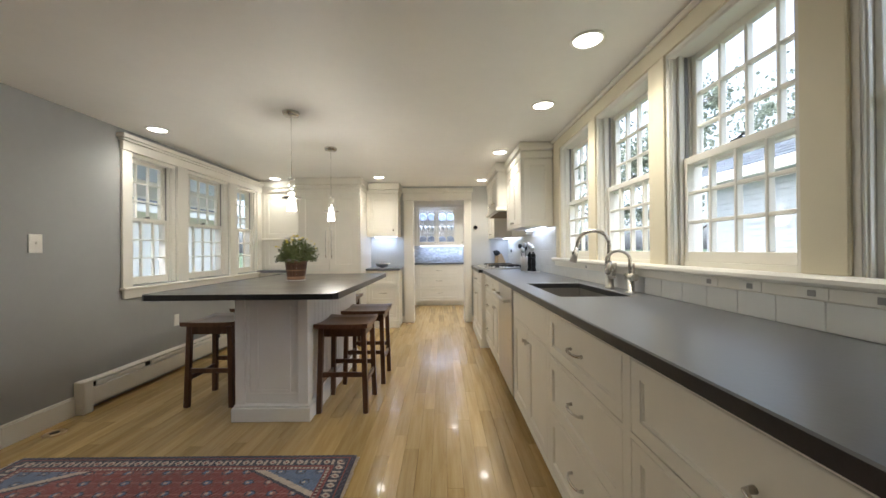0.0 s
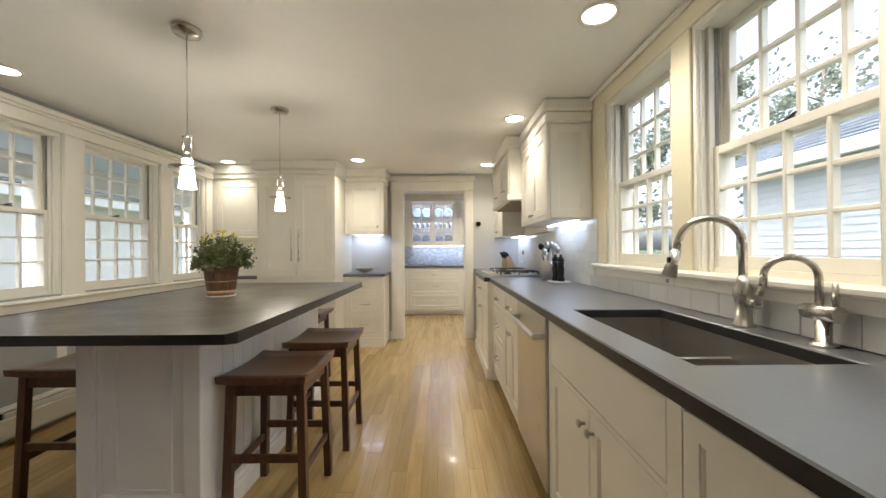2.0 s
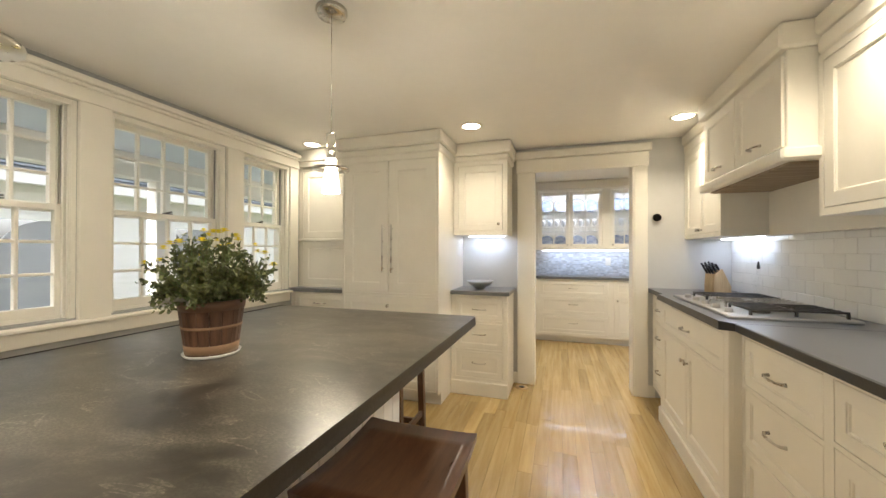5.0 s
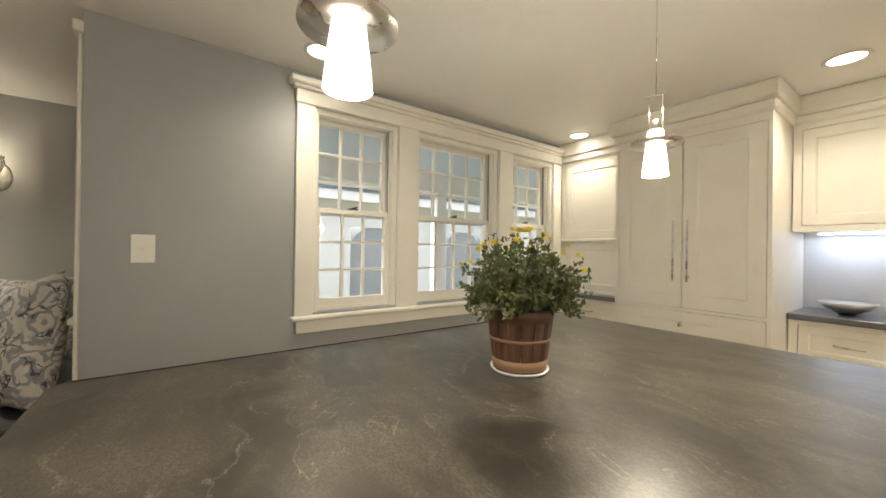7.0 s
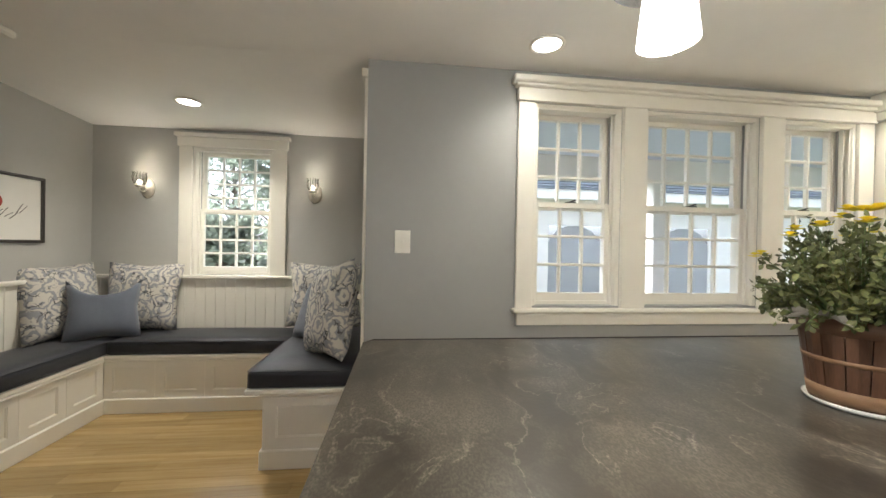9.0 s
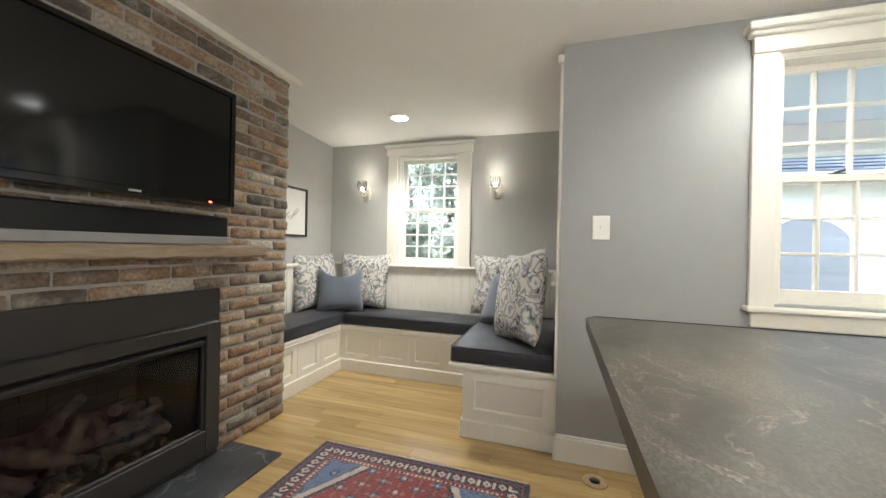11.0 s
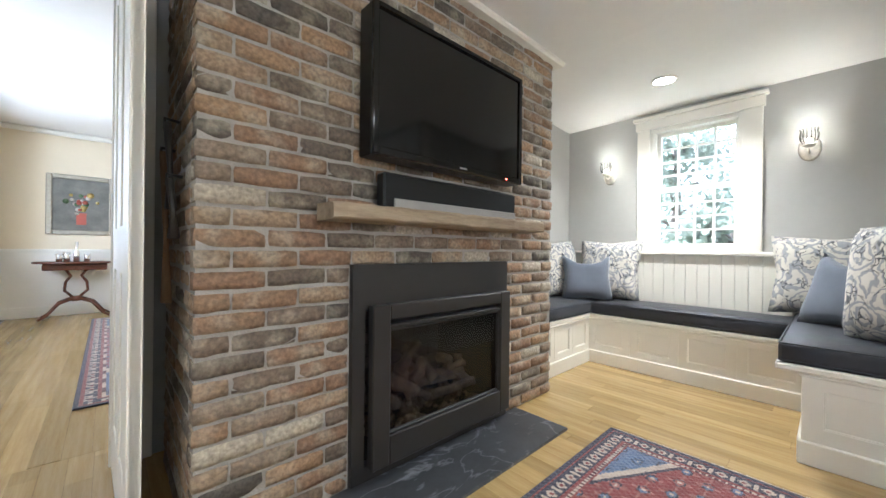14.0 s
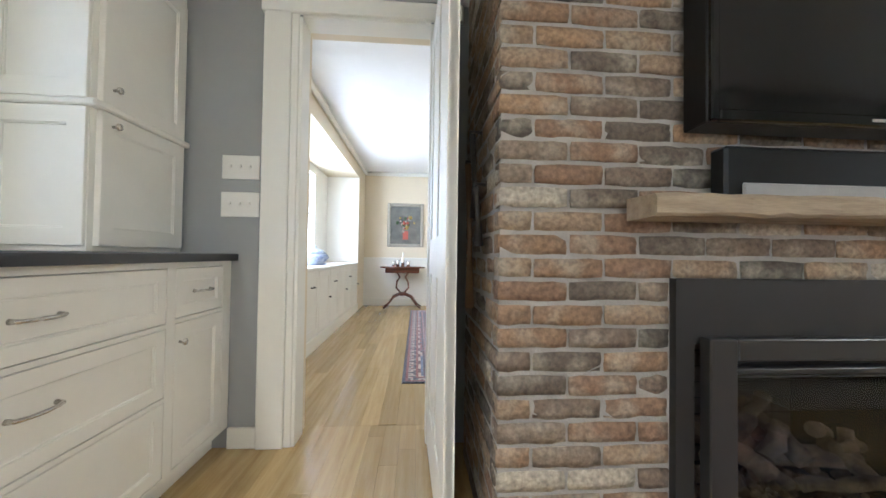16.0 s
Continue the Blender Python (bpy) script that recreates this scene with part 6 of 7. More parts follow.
seat_cushion(-3.735, -3.302, 0.418, 1.662, "navy canvas bench cushion with piping under the window")
seat_cushion(-3.735, -2.47, -0.015, 0.416, "navy canvas bench cushion with piping beside the chimney")
seat_cushion(-3.735, -2.545, 1.664, 2.262, "navy canvas bench cushion with piping at the grey wall", BN)


def pillow(name, at, size, thick, yaw, lean, mat, label, droop=0.0, roll=0.0):
    """A stuffed square pillow standing on its edge, leaning back by lean degrees."""
    m = Matrix.Translation(at) @ Matrix.Rotation(radians(yaw), 4, "Z") @ Matrix.Rotation(radians(-lean), 4, "X") @ Matrix.Rotation(radians(roll), 4, "Y")
    p = thing(name, at, label, "pillow", "pillows on the bench")
    n = 14
    bm = bmesh.new()
    rg = random.Random(int(at[0] * 1000 + at[1] * 77))
    ph = [rg.uniform(0, 6) for _ in range(4)]
    sheets = []
    for s in (-1, 1):
        g = []
        for i in range(n + 1):
            for j in range(n + 1):
                u, w = -1 + 2 * i / n, -1 + 2 * j / n
                k = (max(0, 1 - u ** 4) * max(0, 1 - w ** 4)) ** 0.55
                pinch = 1 - 0.12 * (1 - abs(w)) * abs(u) ** 3 if abs(u) > abs(w) else 1 - 0.12 * (1 - abs(u)) * abs(w) ** 3
                x = u * size[0] / 2 * pinch
                z = (w * pinch + 1) * size[1] / 2 - droop * max(0, w) ** 2 * (1 - u * u)
                wr = 0.05 * math.sin(4 * u + ph[0]) * math.sin(3 * w + ph[1]) + 0.03 * math.sin(9 * u * w + ph[2])
                g.append(bm.verts.new(m @ Vector((x, s * thick / 2 * k * (1 + wr) , z))))
        sheets.append(g)
        for i in range(n):
            for j in range(n):
                q = [g[i * (n + 1) + j], g[(i + 1) * (n + 1) + j], g[(i + 1) * (n + 1) + j + 1], g[i * (n + 1) + j + 1]]
                bm.faces.new(q if s < 0 else q[::-1]).smooth = True
    bmesh.ops.remove_doubles(bm, verts=bm.verts, dist=0.0004)
    part("cover", bm, mat, p)
    return p


SZ = BZ + 0.10
pillow("floral_pillow", (-3.40, 0.10, SZ), (0.54, 0.55), 0.17, 168, 13, FLORAL, "large cream pillow printed with blue-grey flowers")
pillow("floral_pillow", (-3.61, 0.42, SZ), (0.56, 0.55), 0.16, 92, 12, FLORAL, "large cream pillow printed with blue-grey flowers")
pillow("grey_pillow", (-3.34, 0.37, SZ), (0.42, 0.45), 0.17, 122, 20, PILLOW_GREY, "slate grey linen pillow with a dented top", 0.13)
pillow("floral_pillow", (-3.61, 1.84, SZ + 0.028), (0.62, 0.54), 0.16, 88, 12, FLORAL, "large cream pillow printed with blue-grey flowers")
pillow("grey_pillow", (-3.12, 1.86, SZ + 0.026), (0.46, 0.45), 0.15, 48, 22, PILLOW_GREY, "slate grey linen pillow against the wall", 0.08)
pillow("floral_pillow", (-2.76, 2.02, SZ + 0.022), (0.44, 0.60), 0.20, 36, 12, FLORAL, "large cream pillow printed with blue-grey flowers", 0.0, -9)


# ---- sconces, print ----
def sconce(y):
    s = thing("wall_sconce", (NX, y, 1.60), "polished nickel wall sconce with a small glass shade, lit", "wall lamp", "sconces beside the nook window")
    sm = Matrix.Translation((NX, y, 1.665)) @ Matrix.Rotation(radians(90), 4, "Y")
    bm = bmesh.new()
    lathe(bm, [(0.055, 0.0), (0.058, 0.006), (0.050, 0.014), (0.030, 0.018), (0.012, 0.026)], seg=28, m=sm @ Matrix.Diagonal((1.5, 1, 1, 1)))
    part("backplate", bm, PEWTER, s, "mottled silver backplate")
    bm = bmesh.new()
    tube(bm, [(NX + 0.02, y, 1.645), (NX + 0.06, y, 1.625), (NX + 0.10, y, 1.63), (NX + 0.10, y, 1.66)], 0.006, 8)
    lathe(bm, [(0.012, 0.0), (0.030, 0.008), (0.037, 0.020), (0.033, 0.021), (0.014, 0.012)], (NX + 0.10, y, 1.655), 20)
    part("arm", bm, PEWTER, s)
    bm = bmesh.new()
    lathe(bm, [(0.030, 0.0), (0.043, 0.03), (0.046, 0.06), (0.040, 0.085), (0.046, 0.10)], (NX + 0.10, y, 1.676), 24)
    shade = part("shade", bm, PANE, s, "clear fluted glass shade")
    shade.visible_shadow = False
    for k in range(14):
        a = 2 * math.pi * (k + 0.5) / 14
        bm = bmesh.new()
        tube(bm, [(NX + 0.10 + r * math.cos(a), y + r * math.sin(a), 1.676 + h) for r, h in ((0.031, 0.002), (0.0445, 0.03), (0.0475, 0.06), (0.0415, 0.085), (0.0475, 0.10))], 0.0026, 5)
        part("flute", bm, RIBBED, shade)
    bm = bmesh.new()
    lathe(bm, [(0.008, 0.0), (0.014, 0.012), (0.018, 0.026), (0.012, 0.040), (0.001, 0.046)], (NX + 0.10, y, 1.672), 12)
    part("bulb", bm, BULB, s, "glowing bulb")
    lamp("sconce_lamp", "POINT", (NX + 0.10, y, 1.730), 0.085, (1.0, 0.83, 0.58), 0.005)
    up = lamp("sconce_uplight", "SPOT", (NX + 0.10, y, 1.728), 0.24, (1.0, 0.85, 0.62), 0.004, 130, 0.9)
    up.rotation_euler = (math.pi, 0, 0)


sconce(0.39)
sconce(1.725)
pic = thing("framed_print", (-3.0, -0.02, 1.25), "small print of a bird on a branch in a dark frame", "picture")
pm = facing(-2.825, -0.03, 1.20, 180)
bm = bmesh.new()
for q in ((0, 0.02, 0, 0.45), (0.50, 0.52, 0, 0.45), (0.02, 0.50, 0, 0.02), (0.02, 0.50, 0.43, 0.45)):
    bb(bm, q[0], q[1], -0.022, 0, q[2], q[3], 0.003, pm)
part("frame", bm, FRAME_DARK, pic)
boxpart("mat", (0.02, 0.50, -0.008, 0, 0.02, 0.43), PAPER, pic, m=pm)
bm = bmesh.new()
rng = random.Random(2)
for k in range(9):
    p = Vector((0.12 + 0.03 * k, -0.009, 0.12 + rng.uniform(0, 0.08)))
    tube(bm, [pm @ p, pm @ (p + Vector((0.05, 0, rng.uniform(0.02, 0.08))))], 0.0025, 4)
part("branch", bm, INK, pic)
bm = bmesh.new()
lathe(bm, [(0.001, 0), (0.022, 0.001), (0.020, 0.002), (0.001, 0.003)], seg=14, m=pm @ Matrix.Translation((0.24, -0.008, 0.26)) @ Matrix.Rotation(radians(90), 4, "X") @ Matrix.Diagonal((0.8, 1.5, 1, 1)))
part("bird", bm, RED_WOOL, pic)


# ---- rug ----
def wool(name, c):
    return material(name, c, 0.95, vary=0.22, scale=30, bump=0.6, bump_scale=350, sheen=0.4)


NAVY, RED, BLUE, CREAM, PINK, DKRED = (wool("wool_navy", (0.018, 0.018, 0.045)), wool("wool_red", (0.20, 0.030, 0.028)), wool("wool_blue", (0.10, 0.15, 0.27)),
                                       wool("wool_cream", (0.50, 0.42, 0.34)), wool("wool_rose", (0.30, 0.12, 0.10)), wool("wool_wine", (0.07, 0.012, 0.02)))


def border_motif(u, w):
    """Chain of stepped flowers along a band."""
    p = (u / 0.075) % 1.0 - 0.5
    q = w - 0.5
    d = abs(p) + abs(q) * 0.8
    if d < 0.13:
        return 1
    if d < 0.30 and (abs(p) < 0.12 or abs(q) < 0.16 or abs(abs(p) - abs(q)) < 0.07):
        return 3
    if abs(abs(p) - 0.44) < 0.05 and abs(q) < 0.35:
        return 3
    return 0


def field_motif(x, y):
    """Small rosettes in rows."""
    p, q = (x / 0.105 + 0.5 * (math.floor(y / 0.085) % 2)) % 1 - 0.5, (y / 0.085) % 1 - 0.5
    r = max(abs(p), abs(q)) * 0.6 + (abs(p) + abs(q)) * 0.4
    if r < 0.09:
        return 3
    if r < 0.20:
        return 2 if (math.floor(x / 0.105) + math.floor(y / 0.085)) % 2 else 4
    if r < 0.27:
        return 0
    if abs(p) < 0.05 or abs(q) < 0.05:
        return 4
    return None


def rug_colour(x, y, W, H):
    """x, y from the corner of a W by H rug."""
    e = min(x, y, W - x, H - y)
    run = x if e in (y, H - y) else y
    if e < 0.022:
        return 0
    if e < 0.032:
        return 1
    if e < 0.100:
        return border_motif(run, (e - 0.032) / 0.068)
    if e < 0.110:
        return 1
    if e < 0.130:
        return 3 if (run / 0.022) % 1 < 0.5 else 5
    if e < 0.138:
        return 1
    cx, cy = x - W / 2, y - H / 2
    fw, fh = W / 2 - 0.138, H / 2 - 0.138
    k = abs(cx) / fw + abs(cy) / fh * 0.92
    st = math.floor(k * 26) / 26
    if st > 1.50:
        f = field_motif(x + 0.03, y)
        return 2 if f in (None, 2, 4) else f
    if st > 1.45:
        return 3
    if st > 1.42:
        return 0
    d = abs(cx) / (fw * 0.50) + abs(cy) / (fh * 0.62)
    if d < 0.22:
        return field_motif(x, y) or 1
    if d < 0.30:
        return 3
    if d < 0.72:
        f = field_motif(x, y)
        return 5 if f is None else f
    if d < 0.78:
        return 0
    if d < 0.82:
        return 3
    f = field_motif(x, y)
    return 1 if f is None else f


def runner_colour(x, y, W, H):
    """Navy runner: patterned border, rosettes all over the field."""
    e = min(x, y, W - x, H - y)
    if e < 0.16:
        return rug_colour(x, y, W, H)
    f = field_motif(x * 0.8, y * 0.8)
    return (0 if (math.floor(x / 0.4) % 2) else 5) if f is None else f


def woven_rug(name, x0, x1, y0, y1, step, label, long_y=False):
    W, H = x1 - x0, y1 - y0
    nx, ny = round(W / step), round(H / step)
    verts = [(x0 + W * i / nx, y0 + H * j / ny, 0.0105 + 0.0012 * math.sin(i * 1.7) * math.sin(j * 1.3)) for j in range(ny + 1) for i in range(nx + 1)]
    faces = [(j * (nx + 1) + i, j * (nx + 1) + i + 1, (j + 1) * (nx + 1) + i + 1, (j + 1) * (nx + 1) + i) for j in range(ny) for i in range(nx)]
    me = bpy.data.meshes.new("weave")
    me.from_pydata(verts, [], faces)
    for mm in (NAVY, RED, BLUE, CREAM, PINK, DKRED):
        me.materials.append(mm)
    idx = []
    for j in range(ny):
        for i in range(nx):
            a, b = W * (i + 0.5) / nx, H * (j + 0.5) / ny
            idx.append(rug_colour(a, b, W, H) if not long_y else runner_colour(b, a, H, W))
    me.polygons.foreach_set("material_index", idx)
    r = thing(name, ((x0 + x1) / 2, (y0 + y1) / 2, 0), label, "rug")
    ob = new("weave", me)
    ob.parent = r
    ob.matrix_parent_inverse = Matrix.Translation(-BASE[r.name])
    boxpart("backing", (x0 - 0.004, x1 + 0.004, y0 - 0.004, y1 + 0.004, 0.0006, 0.0088), NAVY, r, 0.003)
    return r


rug = woven_rug("oriental_rug", -2.225, -0.315, 1.035, 2.165, 0.0075, "red and blue patterned wool rug on the oak floor")
bm = bmesh.new()
rng = random.Random(4)
for k in range(150):
    y = 1.04 + 1.12 * k / 150
    for x, s in ((-2.229, -1), (-0.311, 1)):
        bb(bm, x, x + s * rng.uniform(0.012, 0.02), y, y + 0.004, 0.001, 0.005)
part("fringe", bm, CREAM, rug, "short cream fringe", "stuff")

# ---- dining room beyond the doorway ----
DC = 2.50
wall_with_holes("wall_dining_north", "y", YS - 0.1205, YS - 0.20, -2.4, 1.9, DC, [(-0.27, 0.40, 0, 2.14)], DINING_WALL, "cream dining room wall round the doorway")
wall_with_holes("wall_dining_south", "y", -5.30, -5.42, -2.4, 1.9, DC, [], DINING_WALL, "cream far wall of the dining room")
wall_with_holes("wall_dining_west", "x", -2.3, -2.4, -5.30, YS - 0.20, DC, [], DINING_WALL, "cream dining room side wall")
DW = [(-3.95, -3.05), (-2.95, -2.05)]
wall_with_holes("wall_dining_east", "x", 1.33, 1.45, -5.30, YS - 0.20, DC, [(a, b, 0.90, 2.15) for a, b in DW], TRIM, "white back of the window recess")
setting("wall_dining_recess", [(0.80, 1.33, -5.30, -4.65, 0, DC), (0.80, 1.33, -1.25, YS - 0.20, 0, DC), (0.80, 1.33, -4.65, -1.25, 2.25, DC)], DINING_WALL, "cream wall round the deep window recess", "wall")
setting("trim_recess_lining", [(0.805, 1.328, -4.652, -4.63, 0.82, 2.249), (0.805, 1.328, -1.27, -1.248, 0.82, 2.249)], TRIM, "white lining of the window recess", "trim")
bm = bmesh.new()
bb(bm, -2.4, 1.45, -5.42, YS - 0.1205, DC, DC + 0.1)
part("ceiling_dining", bm, CEILING, None, "white dining room ceiling", "structure", "ceiling")
seat = thing("window_seat", (1.06, -2.95, 0), "white window seat with panelled cupboard doors", "window seat")
boxpart("body", (0.82, 1.33, -4.63, -1.27, 0, 0.78), TRIM, seat, 0.002)
boxpart("top", (0.79, 1.33, -4.63, -1.27, 0.78, 0.81), TRIM, seat, 0.006)
wm = facing(0.80, -1.27, 0, -90)
for k in range(7):
    bm = bmesh.new()
    front_panel(bm, wm, 0.02 + 0.477 * k, 0.48 + 0.477 * k, 0.14, 0.77, 0.019, 0.06)
    dd = part("door", bm, TRIM, seat)
    bm = bmesh.new()
    if k % 2 == 0:
        knob(bm, wm, 0.44 + 0.477 * k, 0.46)
    else:
        pull(bm, wm, 0.25 + 0.477 * k, 0.62, 0.09)
    part("handle", bm, DARK_METAL, dd)
boxpart("plinth", (0, 3.36, -0.012, 0.02, 0, 0.13), TRIM, seat, 0.004, m=wm)
for k, (a, b) in enumerate(DW):
    window("window_%d" % (9 + k), facing(1.33, b, 0, -90), b - a, 0.90, 2.15, 3, 3, "tall white sash window in the dining room recess")
    sky_lamp = bpy.data.lights.new("window_daylight", "AREA")
    sky_lamp.shape, sky_lamp.size, sky_lamp.size_y, sky_lamp.energy, sky_lamp.color = "RECTANGLE", 1.25, b - a, 5.0, (0.95, 0.97, 1.0)
    lo = new("window_daylight", sky_lamp)
    lo.matrix_world = pose(1.52, (a + b) / 2, 1.525, 0, 90, 0)
setting("trim_dining_rail", [(-2.3, 0.80, -5.30, -5.275, 0.86, 0.90), (-2.3, 0.80, -5.30, -5.285, 0.0, 0.14)], TRIM, "white chair rail and skirting", "trim", 0.004)
setting("trim_dining_wainscot", [(-2.3, 0.80, -5.30, -5.292, 0.14, 0.86)], TRIM, "white wainscot below the rail", "trim")
setting("trim_dining_cornice", [(-2.3, 0.80, -5.30, -5.24, DC - 0.07, DC - 0.001), (0.74, 0.80, -5.24, YS - 0.20, DC - 0.07, DC - 0.001)], TRIM, "white cornice in the dining room", "trim", 0.02)
pt = thing("flower_painting", (0.03, -5.28, 1.3), "still life of flowers in a silvered frame", "painting")
pm = facing(0.37, -5.30, 1.10, 180)
bm = bmesh.new()
for q in ((0, 0.06, 0, 0.82), (0.62, 0.68, 0, 0.82), (0.06, 0.62, 0, 0.06), (0.06, 0.62, 0.76, 0.82)):
    bb(bm, q[0], q[1], -0.035, 0, q[2], q[3], 0.01, pm)
part("frame", bm, FRAME_GILT, pt)
boxpart("canvas", (0.06, 0.62, -0.012, 0, 0.06, 0.76), PAINTED, pt, m=pm)
rng = random.Random(9)
cols = [material("paint_dab", c, 0.7) for c in ((0.55, 0.5, 0.42), (0.45, 0.12, 0.08), (0.10, 0.16, 0.07), (0.5, 0.38, 0.12))]
for k in range(26):
    a, r = rng.uniform(0, 6.28), 0.16 * math.sqrt(rng.uniform(0, 1))
    bm = bmesh.new()
    lathe(bm, [(0.001, 0.0015), (rng.uniform(0.018, 0.04), 0.001)], seg=9, m=pm @ Matrix.Translation((0.34 + r * math.cos(a), -0.0125 - 0.0003 * k, 0.46 + r * math.sin(a) * 1.1)) @ Matrix.Rotation(radians(90), 4, "X"))
    part("painted_flower", bm, cols[k % 4], pt)
boxpart("painted_vase", (0.29, 0.39, -0.0135, -0.012, 0.14, 0.30), cols[1], pt, m=pm)
tb = thing("pedestal_table", (0.06, -5.0, 0), "mahogany drop-leaf table on a carved lyre pedestal", "table")
tx, ty = 0.06, -5.0
bm = bmesh.new()
lathe(bm, [(0.40, 0.715), (0.405, 0.725), (0.40, 0.74), (0.001, 0.741)], seg=40, m=Matrix.Translation((tx, ty, 0)) @ Matrix.Diagonal((1, 0.62, 1, 1)))
part("tabletop", bm, TABLE_WOOD, tb)
boxpart("apron", (tx - 0.30, tx + 0.30, ty - 0.15, ty + 0.15, 0.63, 0.714), TABLE_WOOD, tb, 0.01)
for s in (-1, 1):
    bm = bmesh.new()
    tube(bm, [(tx + s * 0.03, ty, 0.27), (tx + s * 0.11, ty, 0.36), (tx + s * 0.10, ty, 0.47), (tx + s * 0.05, ty, 0.55), (tx + s * 0.10, ty, 0.635)], 0.016, 8)
    part("lyre_arm", bm, TABLE_WOOD, tb)
    for q in (-1, 1):
        bm = bmesh.new()
        tube(bm, [(tx + s * 0.05, ty + q * 0.03, 0.25), (tx + s * 0.16, ty + q * 0.08, 0.20), (tx + s * 0.26, ty + q * 0.13, 0.06), (tx + s * 0.33, ty + q * 0.16, 0.012)], [0.025, 0.022, 0.016, 0.012], 8)
        part("leg", bm, TABLE_WOOD, tb)
bm = bmesh.new()
lathe(bm, [(0.05, 0.22), (0.06, 0.25), (0.05, 0.285)], (tx, ty, 0), 16)
part("hub", bm, TABLE_WOOD, tb)
for dx, h, nm in ((-0.10, 0.10, "silver_cup"), (0.0, 0.26, "silver_decanter"), (0.09, 0.12, "silver_cup"), (0.16, 0.10, "silver_cup")):
    v = thing(nm, (tx + dx, ty, 0.741), "polished silver vessel on the pedestal table", "vessel")
    bm = bmesh.new()
    lathe(bm, [(0.03, 0.0005), (0.034, h * 0.4), (0.016 if h > 0.2 else 0.032, h * 0.6), (0.018 if h > 0.2 else 0.036, h)], (tx + dx, ty, 0.741), 16)
    part("body", bm, CHROME, v)
tur = thing("china_tureen", (1.04, -2.90, 0.81), "blue and white china tureen on the window seat", "tureen")
bm = bmesh.new()
lathe(bm, [(0.10, 0.0006), (0.16, 0.012), (0.12, 0.03), (0.17, 0.09), (0.15, 0.13)], (1.04, -2.90, 0.81), 24)
part("bowl", bm, BLUE_CHINA, tur)
bm = bmesh.new()
lathe(bm, [(0.15, 0.131), (0.10, 0.18), (0.02, 0.20), (0.025, 0.23), (0.004, 0.24)], (1.04, -2.90, 0.81), 24)
part("lid", bm, BLUE_CHINA, tur)
woven_rug("runner_rug", -0.88, -0.105, -4.65, -1.13, 0.02, "long red and navy patterned runner on the oak floor", True)

# ---- outside ----
setting("ground", [(-400, 400, -400, 400, -0.40, -0.35)], GRASS, "green lawn round the house", "ground")


def clapboard_wall(bm, x0, x1, y, z0, z1, m, holes=()):
    """Lapped boards, each leaning out at its foot."""
    z = z0
    while z < z1:
        segs = [(x0, x1)]
        for h in holes:
            if h[2] < z + 0.05 < h[3]:
                segs = [s for a, b in segs for s in ((a, min(b, h[0])), (max(a, h[1]), b)) if s[1] - s[0] > 0.01]
        for a, b in segs:
            v = bb(bm, a, b, y, y + 0.05, z, min(z + 0.11, z1), 0, m)
            for q in v[::2]:
                q.co = q.co + (m.to_3x3() @ Vector((0, -0.012, 0)))
        z += 0.11


# carriage house west of the kitchen
hw = thing("carriage_house", (-8.3, 4.6, -0.35), "white clapboard wing with arched grey doors and shingle roof", "house")
wm = facing(-8.0, 3.0, 0, 90)
bm = bmesh.new()
clapboard_wall(bm, 0, 11, 0.0, -0.35, 2.35, wm, [(0.6, 1.8, -0.4, 1.75), (2.6, 3.8, -0.4, 1.75), (5.2, 6.4, -0.4, 1.75)])
part("wall", bm, CLAP, hw)
for x in (0.6, 2.6, 5.2):
    bm = bmesh.new()
    arch = [(x, -0.35), (x + 1.2, -0.35), (x + 1.2, 1.25)] + [(x + 0.6 + 0.6 * math.cos(a), 1.25 + 0.5 * math.sin(a)) for a in [math.pi * k / 12 for k in range(1, 12)]] + [(x, 1.25)]
    prism(bm, arch, 0.04, wm @ Matrix.Translation((0, 0.03, 0)))
    part("door", bm, SHUTTER, hw)
boxpart("fascia", (-0.3, 11.3, -0.45, -0.38, 2.25, 2.45), CLAP, hw, 0.01, m=wm)
boxpart("soffit", (-0.3, 11.3, -0.38, 0.0, 2.33, 2.36), CLAP, hw, m=wm)
bm = bmesh.new()
for k in range(34):
    y0, z0 = -0.48 + 0.16 * k, 2.45 + 0.085 * k
    x = -0.3 - 0.1 * (k % 2)
    while x < 11.3:
        bb(bm, x, x + 0.29, y0, y0 + 0.20, z0, z0 + 0.03, 0, wm)
        x += 0.30
part("roof", bm, SHINGLE, hw, kind="stuff")
# porch outside the west windows
pc = thing("porch", (-3.6, 5.0, -0.35), "white porch roof on square columns outside the windows", "porch")
boxpart("roof_slab", (-5.2, -2.75, 2.55, 9.0, 2.45, 2.55), PORCH_CEILING, pc)
for k in range(20):
    boxpart("floor_board", (-5.2 + 0.123 * k, -5.2 + 0.123 * k + 0.119, 2.6, 9.0, -0.28, -0.25), PORCH_FLOOR, pc, 0.002)
boxpart("beam", (-5.2, -5.0, 2.55, 9.0, 2.15, 2.45), CLAP, pc, 0.01)
for y in (2.75, 5.9, 8.8):
    boxpart("column", (-5.19, -5.01, y - 0.09, y + 0.09, -0.35, 2.15), CLAP, pc, 0.01)
